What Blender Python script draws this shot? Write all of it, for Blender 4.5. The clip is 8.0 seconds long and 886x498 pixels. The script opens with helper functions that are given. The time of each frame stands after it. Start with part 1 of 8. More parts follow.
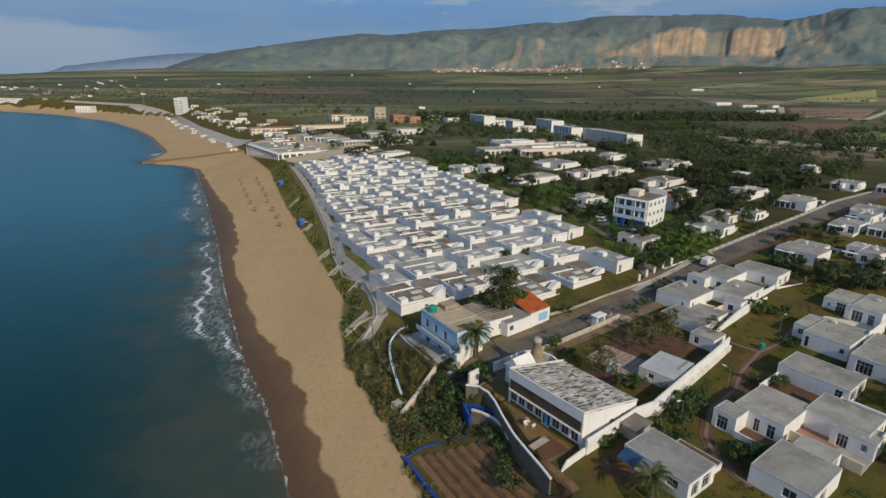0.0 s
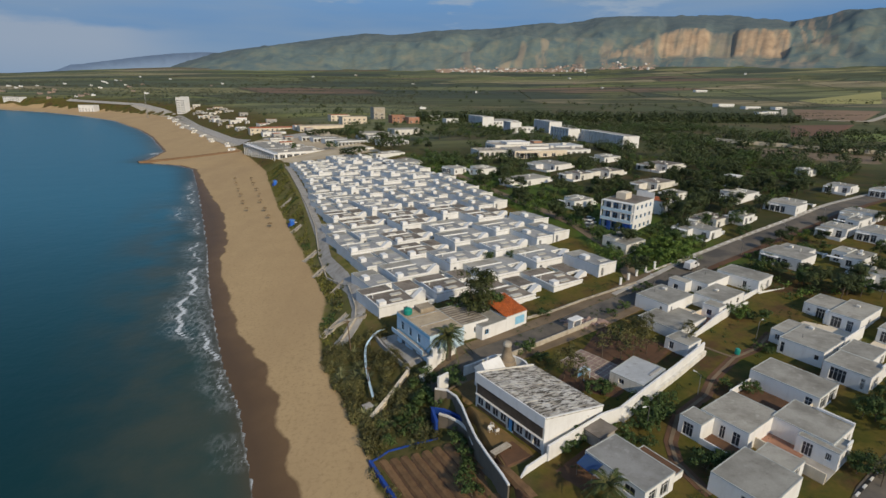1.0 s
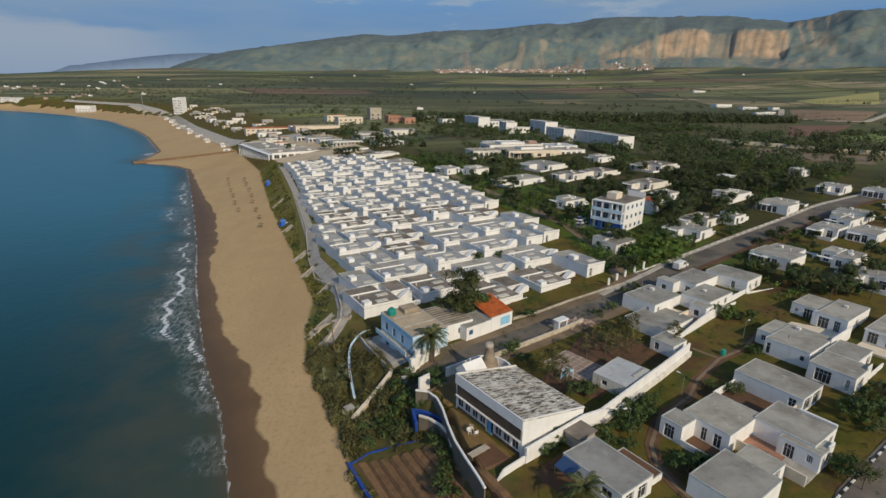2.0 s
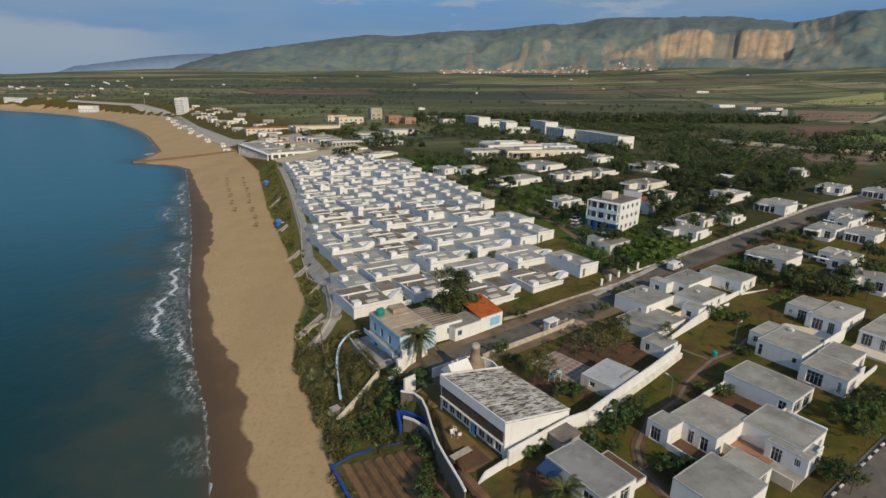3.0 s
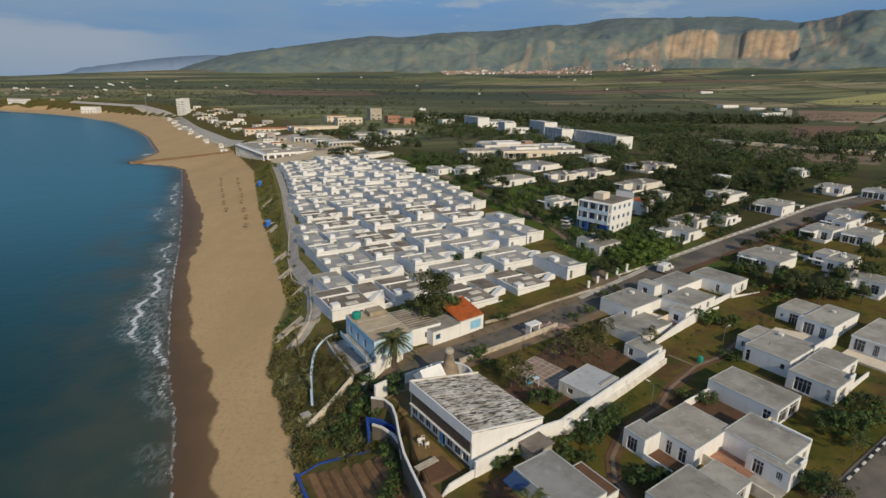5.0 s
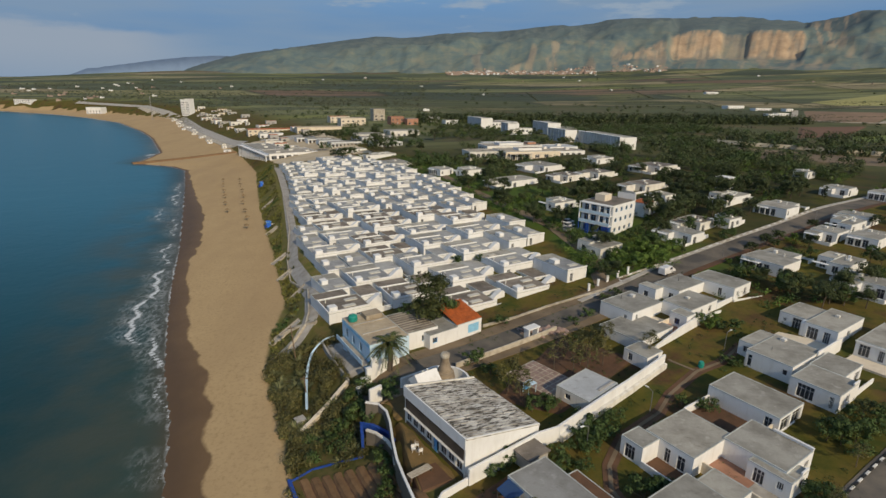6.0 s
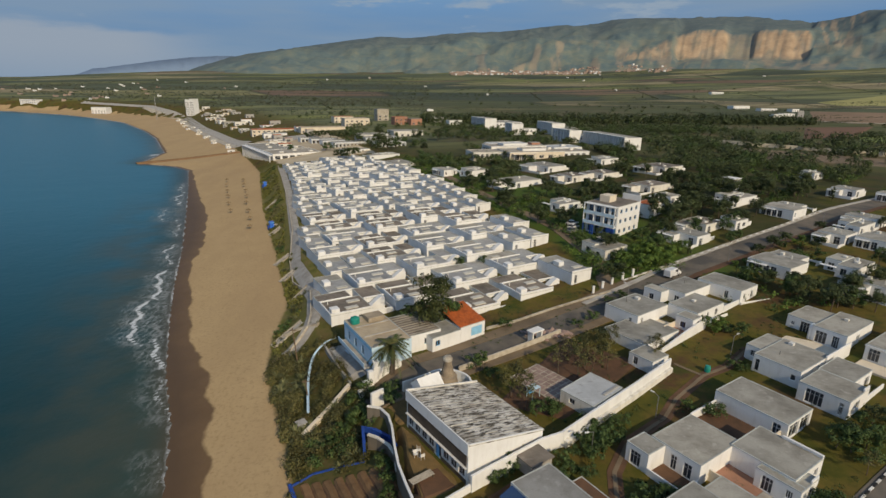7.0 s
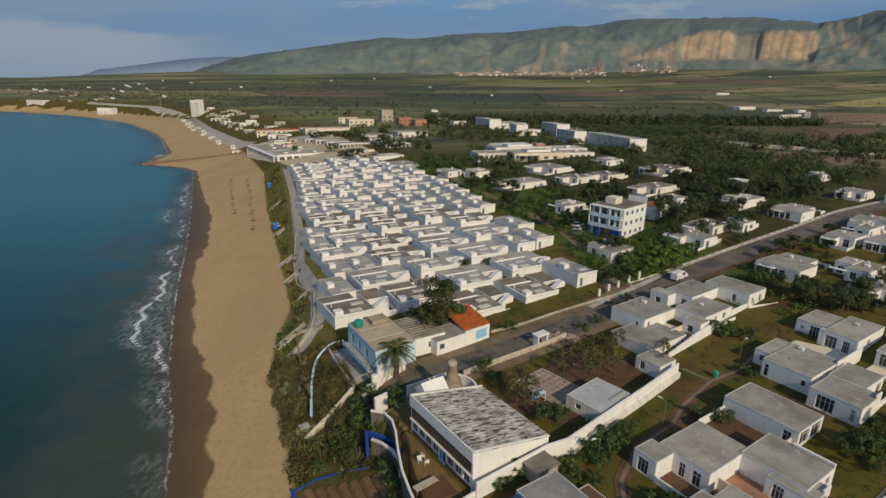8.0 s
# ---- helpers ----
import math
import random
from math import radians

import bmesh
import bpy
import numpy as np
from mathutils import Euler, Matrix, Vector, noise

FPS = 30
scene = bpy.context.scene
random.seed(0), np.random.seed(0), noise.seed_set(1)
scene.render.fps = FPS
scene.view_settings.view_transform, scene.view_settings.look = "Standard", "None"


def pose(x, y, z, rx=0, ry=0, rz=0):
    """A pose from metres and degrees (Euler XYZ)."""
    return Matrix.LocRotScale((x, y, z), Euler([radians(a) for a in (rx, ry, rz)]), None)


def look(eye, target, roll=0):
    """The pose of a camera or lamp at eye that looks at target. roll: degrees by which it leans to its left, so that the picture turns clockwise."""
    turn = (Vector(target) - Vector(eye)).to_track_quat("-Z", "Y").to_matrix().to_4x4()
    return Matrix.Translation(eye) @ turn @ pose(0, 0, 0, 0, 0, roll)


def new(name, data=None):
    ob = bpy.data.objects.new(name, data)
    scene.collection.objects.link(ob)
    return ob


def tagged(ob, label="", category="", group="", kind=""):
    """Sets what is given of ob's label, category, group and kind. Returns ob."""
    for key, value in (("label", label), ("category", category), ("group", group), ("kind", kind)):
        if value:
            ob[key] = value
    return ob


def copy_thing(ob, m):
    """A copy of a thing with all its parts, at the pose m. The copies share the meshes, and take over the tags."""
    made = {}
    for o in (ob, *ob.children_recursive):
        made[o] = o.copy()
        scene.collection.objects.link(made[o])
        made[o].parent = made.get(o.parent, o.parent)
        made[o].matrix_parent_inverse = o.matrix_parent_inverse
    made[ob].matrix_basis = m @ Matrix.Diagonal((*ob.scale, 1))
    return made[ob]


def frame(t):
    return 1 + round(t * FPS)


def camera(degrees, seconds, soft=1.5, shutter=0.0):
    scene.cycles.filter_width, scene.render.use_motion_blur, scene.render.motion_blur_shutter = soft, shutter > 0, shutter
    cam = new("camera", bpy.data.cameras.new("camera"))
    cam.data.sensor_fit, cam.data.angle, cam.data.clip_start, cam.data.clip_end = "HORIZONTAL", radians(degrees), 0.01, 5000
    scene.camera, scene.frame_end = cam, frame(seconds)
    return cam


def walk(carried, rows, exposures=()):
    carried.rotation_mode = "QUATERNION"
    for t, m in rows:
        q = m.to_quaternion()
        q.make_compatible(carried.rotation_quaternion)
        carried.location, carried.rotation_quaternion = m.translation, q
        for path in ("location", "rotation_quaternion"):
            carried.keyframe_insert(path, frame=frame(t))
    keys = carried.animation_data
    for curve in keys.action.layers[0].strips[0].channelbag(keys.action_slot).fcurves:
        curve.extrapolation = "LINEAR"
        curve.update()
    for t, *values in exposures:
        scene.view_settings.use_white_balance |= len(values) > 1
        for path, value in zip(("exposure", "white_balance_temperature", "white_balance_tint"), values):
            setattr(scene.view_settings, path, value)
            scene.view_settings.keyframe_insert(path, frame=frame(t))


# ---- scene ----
LENS = 80.0
cam = camera(LENS, 8.0)
PATH = [
    (0, (0.46, -2.39, 53.322), (0.625, -0.492, 52.714), 0.8),
    (0.5, (3.414, -2.5, 53.627), (3.565, -0.6, 53.018), 0.9),
    (1, (5.625, -2.409, 53.799), (5.775, -0.51, 53.191), 1.0),
    (1.5, (7.075, -2.132, 53.68), (7.23, -0.233, 53.073), 1.0),
    (3, (11.045, -1.284, 53.147), (11.185, 0.617, 52.543), 1.0),
    (3.5, (12.243, -0.8, 52.957), (12.379, 1.101, 52.353), 1.0),
    (4, (13.581, -0.228, 52.669), (13.713, 1.675, 52.067), 0.9),
    (4.5, (14.773, 0.408, 52.441), (14.902, 2.311, 51.84), 0.9),
    (6, (17.063, 2.08, 52.451), (17.17, 3.985, 51.852), 0.9),
    (6.5, (17.178, 2.525, 52.463), (17.278, 4.43, 51.865), 0.9),
    (7, (17.223, 3.013, 52.481), (17.316, 4.919, 51.882), 0.9),
    (7.5, (17.19, 3.426, 52.559), (17.275, 5.333, 51.961), 0.9),
    (8, (17.147, 3.877, 52.548), (17.225, 5.785, 51.951), 0.9),
]
walk(cam, [(t, look(eye, aim, roll)) for t, eye, aim, roll in PATH],
     [(0.0, -0.04, 6850, 11), (3.5, -0.04, 7100, 11), (7.2, -0.07, 7350, 11), (8, -0.17, 7400, 11)])

# ---- light ----
SUN_AZ, SUN_EL = 154.0, 31.0   # degrees clockwise from +y, degrees up
world = bpy.data.worlds.new("sky")
scene.world = world
world.use_nodes = True
wn, wl = world.node_tree.nodes, world.node_tree.links
bg = wn["Background"]
sky = wn.new("ShaderNodeTexSky")
sky.sky_type, sky.sun_disc = "NISHITA", False
sky.sun_elevation, sky.sun_rotation = radians(SUN_EL), radians(SUN_AZ)
sky.air_density, sky.dust_density, sky.ozone_density = 1.0, 0.3, 3.0
wtex = wn.new("ShaderNodeTexCoord")
wsep = wn.new("ShaderNodeSeparateXYZ")
wl.new(wtex.outputs["Generated"], wsep.inputs["Vector"])


def sky_mix(fac, a, colour):
    m = wn.new("ShaderNodeMix")
    m.data_type = "RGBA"
    m.inputs["B"].default_value = (*colour, 1)
    wl.new(fac, m.inputs["Factor"])
    wl.new(a, m.inputs["A"])
    return m.outputs["Result"]


wlow = wn.new("ShaderNodeMapRange")   # blue haze along the horizon, all round
wlow.interpolation_type = "SMOOTHSTEP"
wlow.inputs["From Min"].default_value, wlow.inputs["From Max"].default_value = 0.06, 0.42
wlow.inputs["To Min"].default_value, wlow.inputs["To Max"].default_value = 0.96, 0.0
wl.new(wsep.outputs["Z"], wlow.inputs["Value"])
wmap = wn.new("ShaderNodeMapping")    # flat banks of thin cloud
wmap.inputs["Scale"].default_value = (1.3, 1.3, 11.0)
wnoise = wn.new("ShaderNodeTexNoise")
wnoise.inputs["Scale"].default_value, wnoise.inputs["Detail"].default_value = 2.0, 6.0
wramp = wn.new("ShaderNodeValToRGB")
wramp.color_ramp.elements[0].position, wramp.color_ramp.elements[1].position = 0.38, 0.64
wramp.color_ramp.elements[1].color = (0.8, 0.8, 0.8, 1)
wl.new(wtex.outputs["Generated"], wmap.inputs["Vector"])
wl.new(wmap.outputs["Vector"], wnoise.inputs["Vector"])
wl.new(wnoise.outputs["Fac"], wramp.inputs["Fac"])
hazy = sky_mix(wlow.outputs["Result"], sky.outputs["Color"], (0.60, 1.56, 3.35))
wpale = wn.new("ShaderNodeMapRange")   # paler air low down
wpale.interpolation_type = "SMOOTHSTEP"
wpale.inputs["From Min"].default_value, wpale.inputs["From Max"].default_value = 0.02, 0.13
wpale.inputs["To Min"].default_value, wpale.inputs["To Max"].default_value = 0.7, 0.0
wl.new(wsep.outputs["Z"], wpale.inputs["Value"])
hazy = sky_mix(wpale.outputs["Result"], hazy, (1.25, 2.15, 3.4))
clouded = sky_mix(wramp.outputs["Color"], hazy, (1.45, 2.25, 3.4))


def sky_math(op, a, b):
    m = wn.new("ShaderNodeMath")
    m.operation = op
    for value, socket in zip((a, b), m.inputs):
        if isinstance(value, float):
            socket.default_value = value
        else:
            wl.new(value, socket)
    return m.outputs[0]


def sky_range(value, a, b, low, high):
    r = wn.new("ShaderNodeMapRange")
    r.interpolation_type = "SMOOTHSTEP"
    for key, v in (("From Min", a), ("From Max", b), ("To Min", low), ("To Max", high)):
        r.inputs[key].default_value = v
    wl.new(value, r.inputs["Value"])
    return r.outputs["Result"]


wmap2 = wn.new("ShaderNodeMapping")
wmap2.inputs["Scale"].default_value = (1.0, 1.0, 5.0)
wnoise2 = wn.new("ShaderNodeTexNoise")
wnoise2.inputs["Scale"].default_value, wnoise2.inputs["Detail"].default_value, wnoise2.inputs["Roughness"].default_value = 5.0, 7.0, 0.62
wl.new(wtex.outputs["Generated"], wmap2.inputs["Vector"])
wl.new(wmap2.outputs["Vector"], wnoise2.inputs["Vector"])
puff = sky_math("SUBTRACT", wnoise2.outputs["Fac"], 0.5)
# a low cloud bank over the sea with a ragged top, thinning towards the land
top = sky_math("ADD", sky_math("ADD", wsep.outputs["Z"], sky_math("MULTIPLY", puff, 0.05)), sky_math("MULTIPLY", wsep.outputs["X"], 0.035))
bank = sky_math("MULTIPLY", sky_range(top, 0.045, 0.062, 1.0, 0.0), sky_range(wsep.outputs["X"], -0.46, -0.30, 1.0, 0.0))
bank = sky_math("MULTIPLY", bank, sky_range(wsep.outputs["Z"], -0.01, 0.05, 0.45, 0.95))
clouded = sky_mix(bank, clouded, (2.05, 2.65, 3.55))
# thin bright streaks above it
streak = sky_math("MULTIPLY", sky_range(puff, 0.06, 0.16, 0.0, 0.75), sky_range(wsep.outputs["Z"], 0.075, 0.095, 0.0, 1.0))
wl.new(sky_mix(streak, clouded, (2.1, 2.8, 3.7)), bg.inputs["Color"])
bg.inputs["Strength"].default_value = 0.14
sun = new("sun", bpy.data.lights.new("sun", "SUN"))
sun.data.energy, sun.data.angle, sun.data.color = 3.3, radians(0.6), (1.0, 0.87, 0.65)
sun.matrix_world = look((0, 0, 0), (-math.sin(radians(SUN_AZ)) * math.cos(radians(SUN_EL)),
                                    -math.cos(radians(SUN_AZ)) * math.cos(radians(SUN_EL)), -math.sin(radians(SUN_EL))))


# ---- materials ----
class Nodes:
    """A material with a Principled shader and short ways to add nodes."""

    def __init__(self, name, rough=0.8, metal=0.0, spec=0.3):
        self.mat = bpy.data.materials.new(name)
        self.mat.use_nodes = True
        self.n, self.l = self.mat.node_tree.nodes, self.mat.node_tree.links
        self.p = self.n["Principled BSDF"]
        self.p.inputs["Roughness"].default_value = rough
        self.p.inputs["Metallic"].default_value = metal
        self.p.inputs["Specular IOR Level"].default_value = spec
        self.pos = self.n.new("ShaderNodeNewGeometry").outputs["Position"]

    def put(self, value, socket):
        if isinstance(value, bpy.types.NodeSocket):
            self.l.new(value, socket)
        elif isinstance(value, tuple) and len(value) == 3 and socket.type == "RGBA":
            socket.default_value = (*value, 1)
        else:
            socket.default_value = value

    def scaled(self, sx, sy, sz, rot=0.0, vector=None):
        m = self.n.new("ShaderNodeMapping")
        m.inputs["Scale"].default_value = (sx, sy, sz)
        m.inputs["Rotation"].default_value = (0, 0, radians(rot))
        self.l.new(vector or self.pos, m.inputs["Vector"])
        return m.outputs["Vector"]

    def noise(self, scale, detail=4.0, rough=0.55, vector=None):
        t = self.n.new("ShaderNodeTexNoise")
        t.inputs["Scale"].default_value, t.inputs["Detail"].default_value = scale, detail
        t.inputs["Roughness"].default_value = rough
        self.l.new(vector or self.pos, t.inputs["Vector"])
        return t.outputs["Fac"]

    def ramp(self, fac, lo, hi, c0=(0, 0, 0), c1=(1, 1, 1)):
        r = self.n.new("ShaderNodeValToRGB")
        e = r.color_ramp.elements
        e[0].position, e[1].position, e[0].color, e[1].color = lo, hi, (*c0, 1), (*c1, 1)
        self.l.new(fac, r.inputs["Fac"])
        return r.outputs["Color"]

    def stops(self, fac, pairs, step=False):
        r = self.n.new("ShaderNodeValToRGB")
        e = r.color_ramp.elements
        while len(e) < len(pairs):
            e.new(0.5)
        for k, (at, c) in enumerate(pairs):
            e[k].position, e[k].color = at, (*c, 1)
        if step:
            r.color_ramp.interpolation = "CONSTANT"
        self.l.new(fac, r.inputs["Fac"])
        return r.outputs["Color"]

    def mix(self, fac, a, b, mode="MIX"):
        m = self.n.new("ShaderNodeMix")
        m.data_type, m.blend_type = "RGBA", mode
        self.put(fac, m.inputs["Factor"]), self.put(a, m.inputs["A"]), self.put(b, m.inputs["B"])
        return m.outputs["Result"]

    def math(self, op, a, b=0.5):
        m = self.n.new("ShaderNodeMath")
        m.operation = op
        self.put(a, m.inputs[0]), self.put(b, m.inputs[1])
        return m.outputs[0]

    def attr(self, name):
        a = self.n.new("ShaderNodeAttribute")
        a.attribute_name = name
        return a.outputs["Fac"]

    def random(self):
        return self.n.new("ShaderNodeObjectInfo").outputs["Random"]

    def island(self):
        return self.n.new("ShaderNodeNewGeometry").outputs["Random Per Island"]

    def bump(self, height, strength=0.3, distance=0.02):
        b = self.n.new("ShaderNodeBump")
        b.inputs["Strength"].default_value, b.inputs["Distance"].default_value = strength, distance
        self.l.new(height, b.inputs["Height"])
        self.l.new(b.outputs["Normal"], self.p.inputs["Normal"])

    def done(self, color, rough=None):
        self.put(color, self.p.inputs["Base Color"])
        if rough is not None:
            self.put(rough, self.p.inputs["Roughness"])
        return self.mat


def plain(name, c, dark, scale=0.6, rough=0.8, grain=14.0, bump=0.25, metal=0.0, spread=0.12, spec=0.3):
    """A surface with blotches, grain, a little bump and a shade of its own for each object."""
    m = Nodes(name, rough, metal, spec)
    blotch = m.ramp(m.noise(scale, 5.0, 0.6), 0.38, 0.68)
    col = m.mix(blotch, c, dark)
    g = m.noise(grain, 3.0, 0.7)
    col = m.mix(0.35, col, m.mix(g, (0.55, 0.55, 0.55), (1.4, 1.4, 1.4)), "MULTIPLY")
    own = m.mix(m.random(), (1 - spread,) * 3, (1 + spread,) * 3)
    col = m.mix(1.0, col, own, "MULTIPLY")
    m.bump(g, bump, 0.03)
    return m.done(col)


def plaster(name, c, stain, amount=0.5):
    """Painted render: blotches, streaks that run down, fine grain."""
    m = Nodes(name, 0.75, 0.0, 0.25)
    streak = m.noise(1.0, 5.0, 0.65, m.scaled(1.5, 1.5, 0.30))
    s = m.ramp(streak, 0.50, 0.85)
    col = m.mix(m.math("MULTIPLY", s, amount), c, stain)
    b = m.ramp(m.noise(0.35, 4.0), 0.45, 0.75)
    col = m.mix(m.math("MULTIPLY", b, amount * 0.6), col, stain)
    g = m.noise(22.0, 3.0, 0.7)
    col = m.mix(0.2, col, m.mix(g, (0.6, 0.6, 0.6), (1.3, 1.3, 1.3)), "MULTIPLY")
    m.bump(g, 0.2, 0.02)
    return m.done(col)


def roofing(name, c, dark, pale):
    """Weathered flat roof: mottled screed, dark puddle stains, pale patches, seams."""
    m = Nodes(name, 0.9, 0.0, 0.2)
    big = m.ramp(m.noise(0.25, 6.0, 0.65), 0.40, 0.66)
    col = m.mix(big, c, dark)
    patch = m.ramp(m.noise(0.9, 3.0, 0.5), 0.60, 0.70)
    col = m.mix(m.math("MULTIPLY", patch, 0.5), col, pale)
    stain = m.ramp(m.noise(0.7, 6.0, 0.75, m.scaled(1.0, 2.2, 1.0, 31)), 0.56, 0.70)
    col = m.mix(m.math("MULTIPLY", stain, 0.55), col, (0.15, 0.13, 0.105))
    g = m.noise(9.0, 4.0, 0.75)
    col = m.mix(0.45, col, m.mix(g, (0.5, 0.5, 0.5), (1.45, 1.45, 1.45)), "MULTIPLY")
    own = m.mix(m.random(), (0.82, 0.83, 0.84), (1.15, 1.13, 1.10))
    col = m.mix(1.0, col, own, "MULTIPLY")
    m.bump(g, 0.3, 0.03)
    return m.done(col)


def leafy(name, c0, c1, c2):
    m = Nodes(name, 0.65, 0.0, 0.25)
    col = m.stops(m.island(), [(0.0, c0), (0.55, c1), (1.0, c2)])
    own = m.mix(m.random(), (0.72, 0.75, 0.7), (1.25, 1.2, 1.15))
    col = m.mix(1.0, col, own, "MULTIPLY")
    m.p.inputs["Transmission Weight"].default_value = 0.0
    return m.done(col)


WHITE = plaster("white render", (0.755, 0.76, 0.755), (0.44, 0.41, 0.365), 0.38)
WHITE_OLD = plaster("weathered white render", (0.72, 0.705, 0.66), (0.33, 0.30, 0.25), 0.75)
CREAM = plaster("cream render", (0.70, 0.62, 0.50), (0.45, 0.36, 0.26))
PALE_BLUE = plaster("pale blue render", (0.50, 0.67, 0.80), (0.38, 0.42, 0.45))
BROWN_WALL = plaster("stained grey-brown wall", (0.165, 0.145, 0.118), (0.085, 0.074, 0.062), 0.8)
GREY_WALL = plaster("grey render", (0.40, 0.39, 0.37), (0.20, 0.19, 0.17), 0.8)
ROOF = roofing("grey roof screed", (0.36, 0.35, 0.315), (0.22, 0.21, 0.185), (0.44, 0.43, 0.395))
RIM = plain("weathered roof edge", (0.46, 0.48, 0.46), (0.33, 0.35, 0.33), 0.7, 0.85)
ROOF_SLATE = roofing("bluish grey roof", (0.345, 0.355, 0.36), (0.25, 0.255, 0.26), (0.43, 0.44, 0.44))
ROOF_DARK = roofing("darker grey roof", (0.32, 0.32, 0.31), (0.22, 0.215, 0.20), (0.40, 0.40, 0.385))
ROOF_BEIGE = roofing("dusty beige roof", (0.42, 0.35, 0.255), (0.30, 0.245, 0.18), (0.48, 0.44, 0.37))
ROOF_DUSTY = roofing("pale dusty roof", (0.37, 0.345, 0.30), (0.27, 0.245, 0.205), (0.45, 0.43, 0.39))
ROOF_BROWN = roofing("dusty roof screed", (0.235, 0.205, 0.175), (0.125, 0.11, 0.095), (0.34, 0.31, 0.275))
m = Nodes("stained club roof", 0.9, 0.0, 0.2)
along = m.scaled(1.5, 0.26, 1.0, 32.5)
along.node.vector_type = "TEXTURE"
dash = m.noise(1.0, 4.0, 0.6, along)
base = m.mix(m.ramp(m.noise(0.45, 4.0, 0.65), 0.42, 0.62), (0.60, 0.585, 0.55), (0.33, 0.305, 0.265))
CLUB_ROOF = m.done(m.mix(m.ramp(dash, 0.50, 0.57), base, (0.085, 0.078, 0.066)))
CONCRETE = plain("concrete", (0.42, 0.40, 0.37), (0.28, 0.26, 0.23), 0.5, 0.85)
STONE = plain("pale stone", (0.46, 0.42, 0.35), (0.28, 0.24, 0.19), 0.8, 0.85)
ASPHALT = plain("asphalt", (0.095, 0.088, 0.080), (0.20, 0.17, 0.135), 0.16, 0.9, 9.0)
DUST = plain("dusty track", (0.22, 0.165, 0.11), (0.14, 0.105, 0.07), 0.2, 0.95)
TIMBER = plain("old timber", (0.16, 0.11, 0.07), (0.09, 0.065, 0.045), 2.0, 0.8)
DARK_WOOD = plain("dark facade panel", (0.105, 0.078, 0.058), (0.06, 0.046, 0.036), 1.0, 0.6)
NAVY = plain("faded navy canvas", (0.02, 0.055, 0.16), (0.03, 0.07, 0.15), 1.0, 0.8)
VIVID = plain("vivid blue plastic", (0.03, 0.16, 0.70), (0.025, 0.12, 0.5), 1.5, 0.45)
BAY_BLUE = plain("mid blue panel", (0.09, 0.17, 0.42), (0.07, 0.13, 0.33), 1.5, 0.6)
PALE_EARTH = plain("pale sandy ground", (0.47, 0.40, 0.29), (0.36, 0.29, 0.20), 0.05, 0.95)
BLUE = plain("blue paint", (0.02, 0.075, 0.36), (0.015, 0.05, 0.22), 1.5, 0.5)
PALE_ROOF = roofing("pale blue-grey roof", (0.44, 0.47, 0.50), (0.36, 0.38, 0.40), (0.52, 0.54, 0.55))
MOSSY = plain("mossy brown terrace", (0.205, 0.128, 0.05), (0.11, 0.083, 0.037), 0.5, 0.9)
AZURE = plain("pale azure paint", (0.24, 0.52, 0.72), (0.2, 0.42, 0.6), 1.5, 0.5)
SKY_BLUE = plain("light blue paint", (0.10, 0.36, 0.68), (0.08, 0.26, 0.5), 1.5, 0.5)
TILE = plain("orange clay tile", (0.50, 0.13, 0.035), (0.33, 0.09, 0.03), 1.2, 0.8)
METAL = plain("grey steel", (0.35, 0.35, 0.35), (0.25, 0.24, 0.23), 3.0, 0.45, metal=0.7)
FRAME = plain("white joinery", (0.72, 0.72, 0.70), (0.55, 0.53, 0.5), 2.0, 0.5)
TEAL = plain("teal plastic", (0.01, 0.30, 0.24), (0.01, 0.22, 0.18), 2.0, 0.45)
CAR = plain("white car paint", (0.72, 0.72, 0.72), (0.6, 0.6, 0.6), 1.0, 0.25, spec=0.5, bump=0.02)
TYRE = plain("tyre rubber", (0.02, 0.02, 0.02), (0.03, 0.03, 0.03), 3.0, 0.9)
THATCH = plain("dry thatch", (0.24, 0.17, 0.09), (0.14, 0.10, 0.06), 2.0, 0.95)
EARTH = plain("red brown earth", (0.135, 0.072, 0.042), (0.075, 0.046, 0.03), 0.4, 0.95)
SOIL = plain("ploughed soil", (0.20, 0.118, 0.060), (0.13, 0.076, 0.040), 0.9, 0.95, 8.0, 0.6)
BARK = plain("bark", (0.13, 0.10, 0.075), (0.07, 0.055, 0.04), 3.0, 0.9)
TOWN = plain("pinkish town render", (0.46, 0.36, 0.30), (0.38, 0.28, 0.23), 0.05, 0.85, spread=0.25)
BRICK_RED = plain("reddish render", (0.42, 0.22, 0.15), (0.30, 0.16, 0.11), 0.6, 0.85)
GLASS = Nodes("dark window glass", 0.12, 0.0, 0.6).done((0.045, 0.052, 0.062))
LEAF_DARK = leafy("dark tree leaves", (0.024, 0.038, 0.015), (0.046, 0.066, 0.026), (0.082, 0.104, 0.043))
LIGHT_PANEL = plain("pale skylight sheet", (0.58, 0.56, 0.50), (0.46, 0.44, 0.38), 1.2, 0.55)
SLAB = plain("pinkish paving", (0.30, 0.215, 0.185), (0.22, 0.16, 0.14), 0.7, 0.85)
LEAF_MID = leafy("green leaves", (0.024, 0.048, 0.014), (0.051, 0.090, 0.026), (0.092, 0.135, 0.046))
LEAF_LIME = leafy("sunlit grassy leaves", (0.085, 0.097, 0.023), (0.155, 0.16, 0.040), (0.23, 0.21, 0.068))
LEAF_LUSH = leafy("lush green leaves", (0.045, 0.085, 0.015), (0.09, 0.155, 0.028), (0.14, 0.21, 0.05))
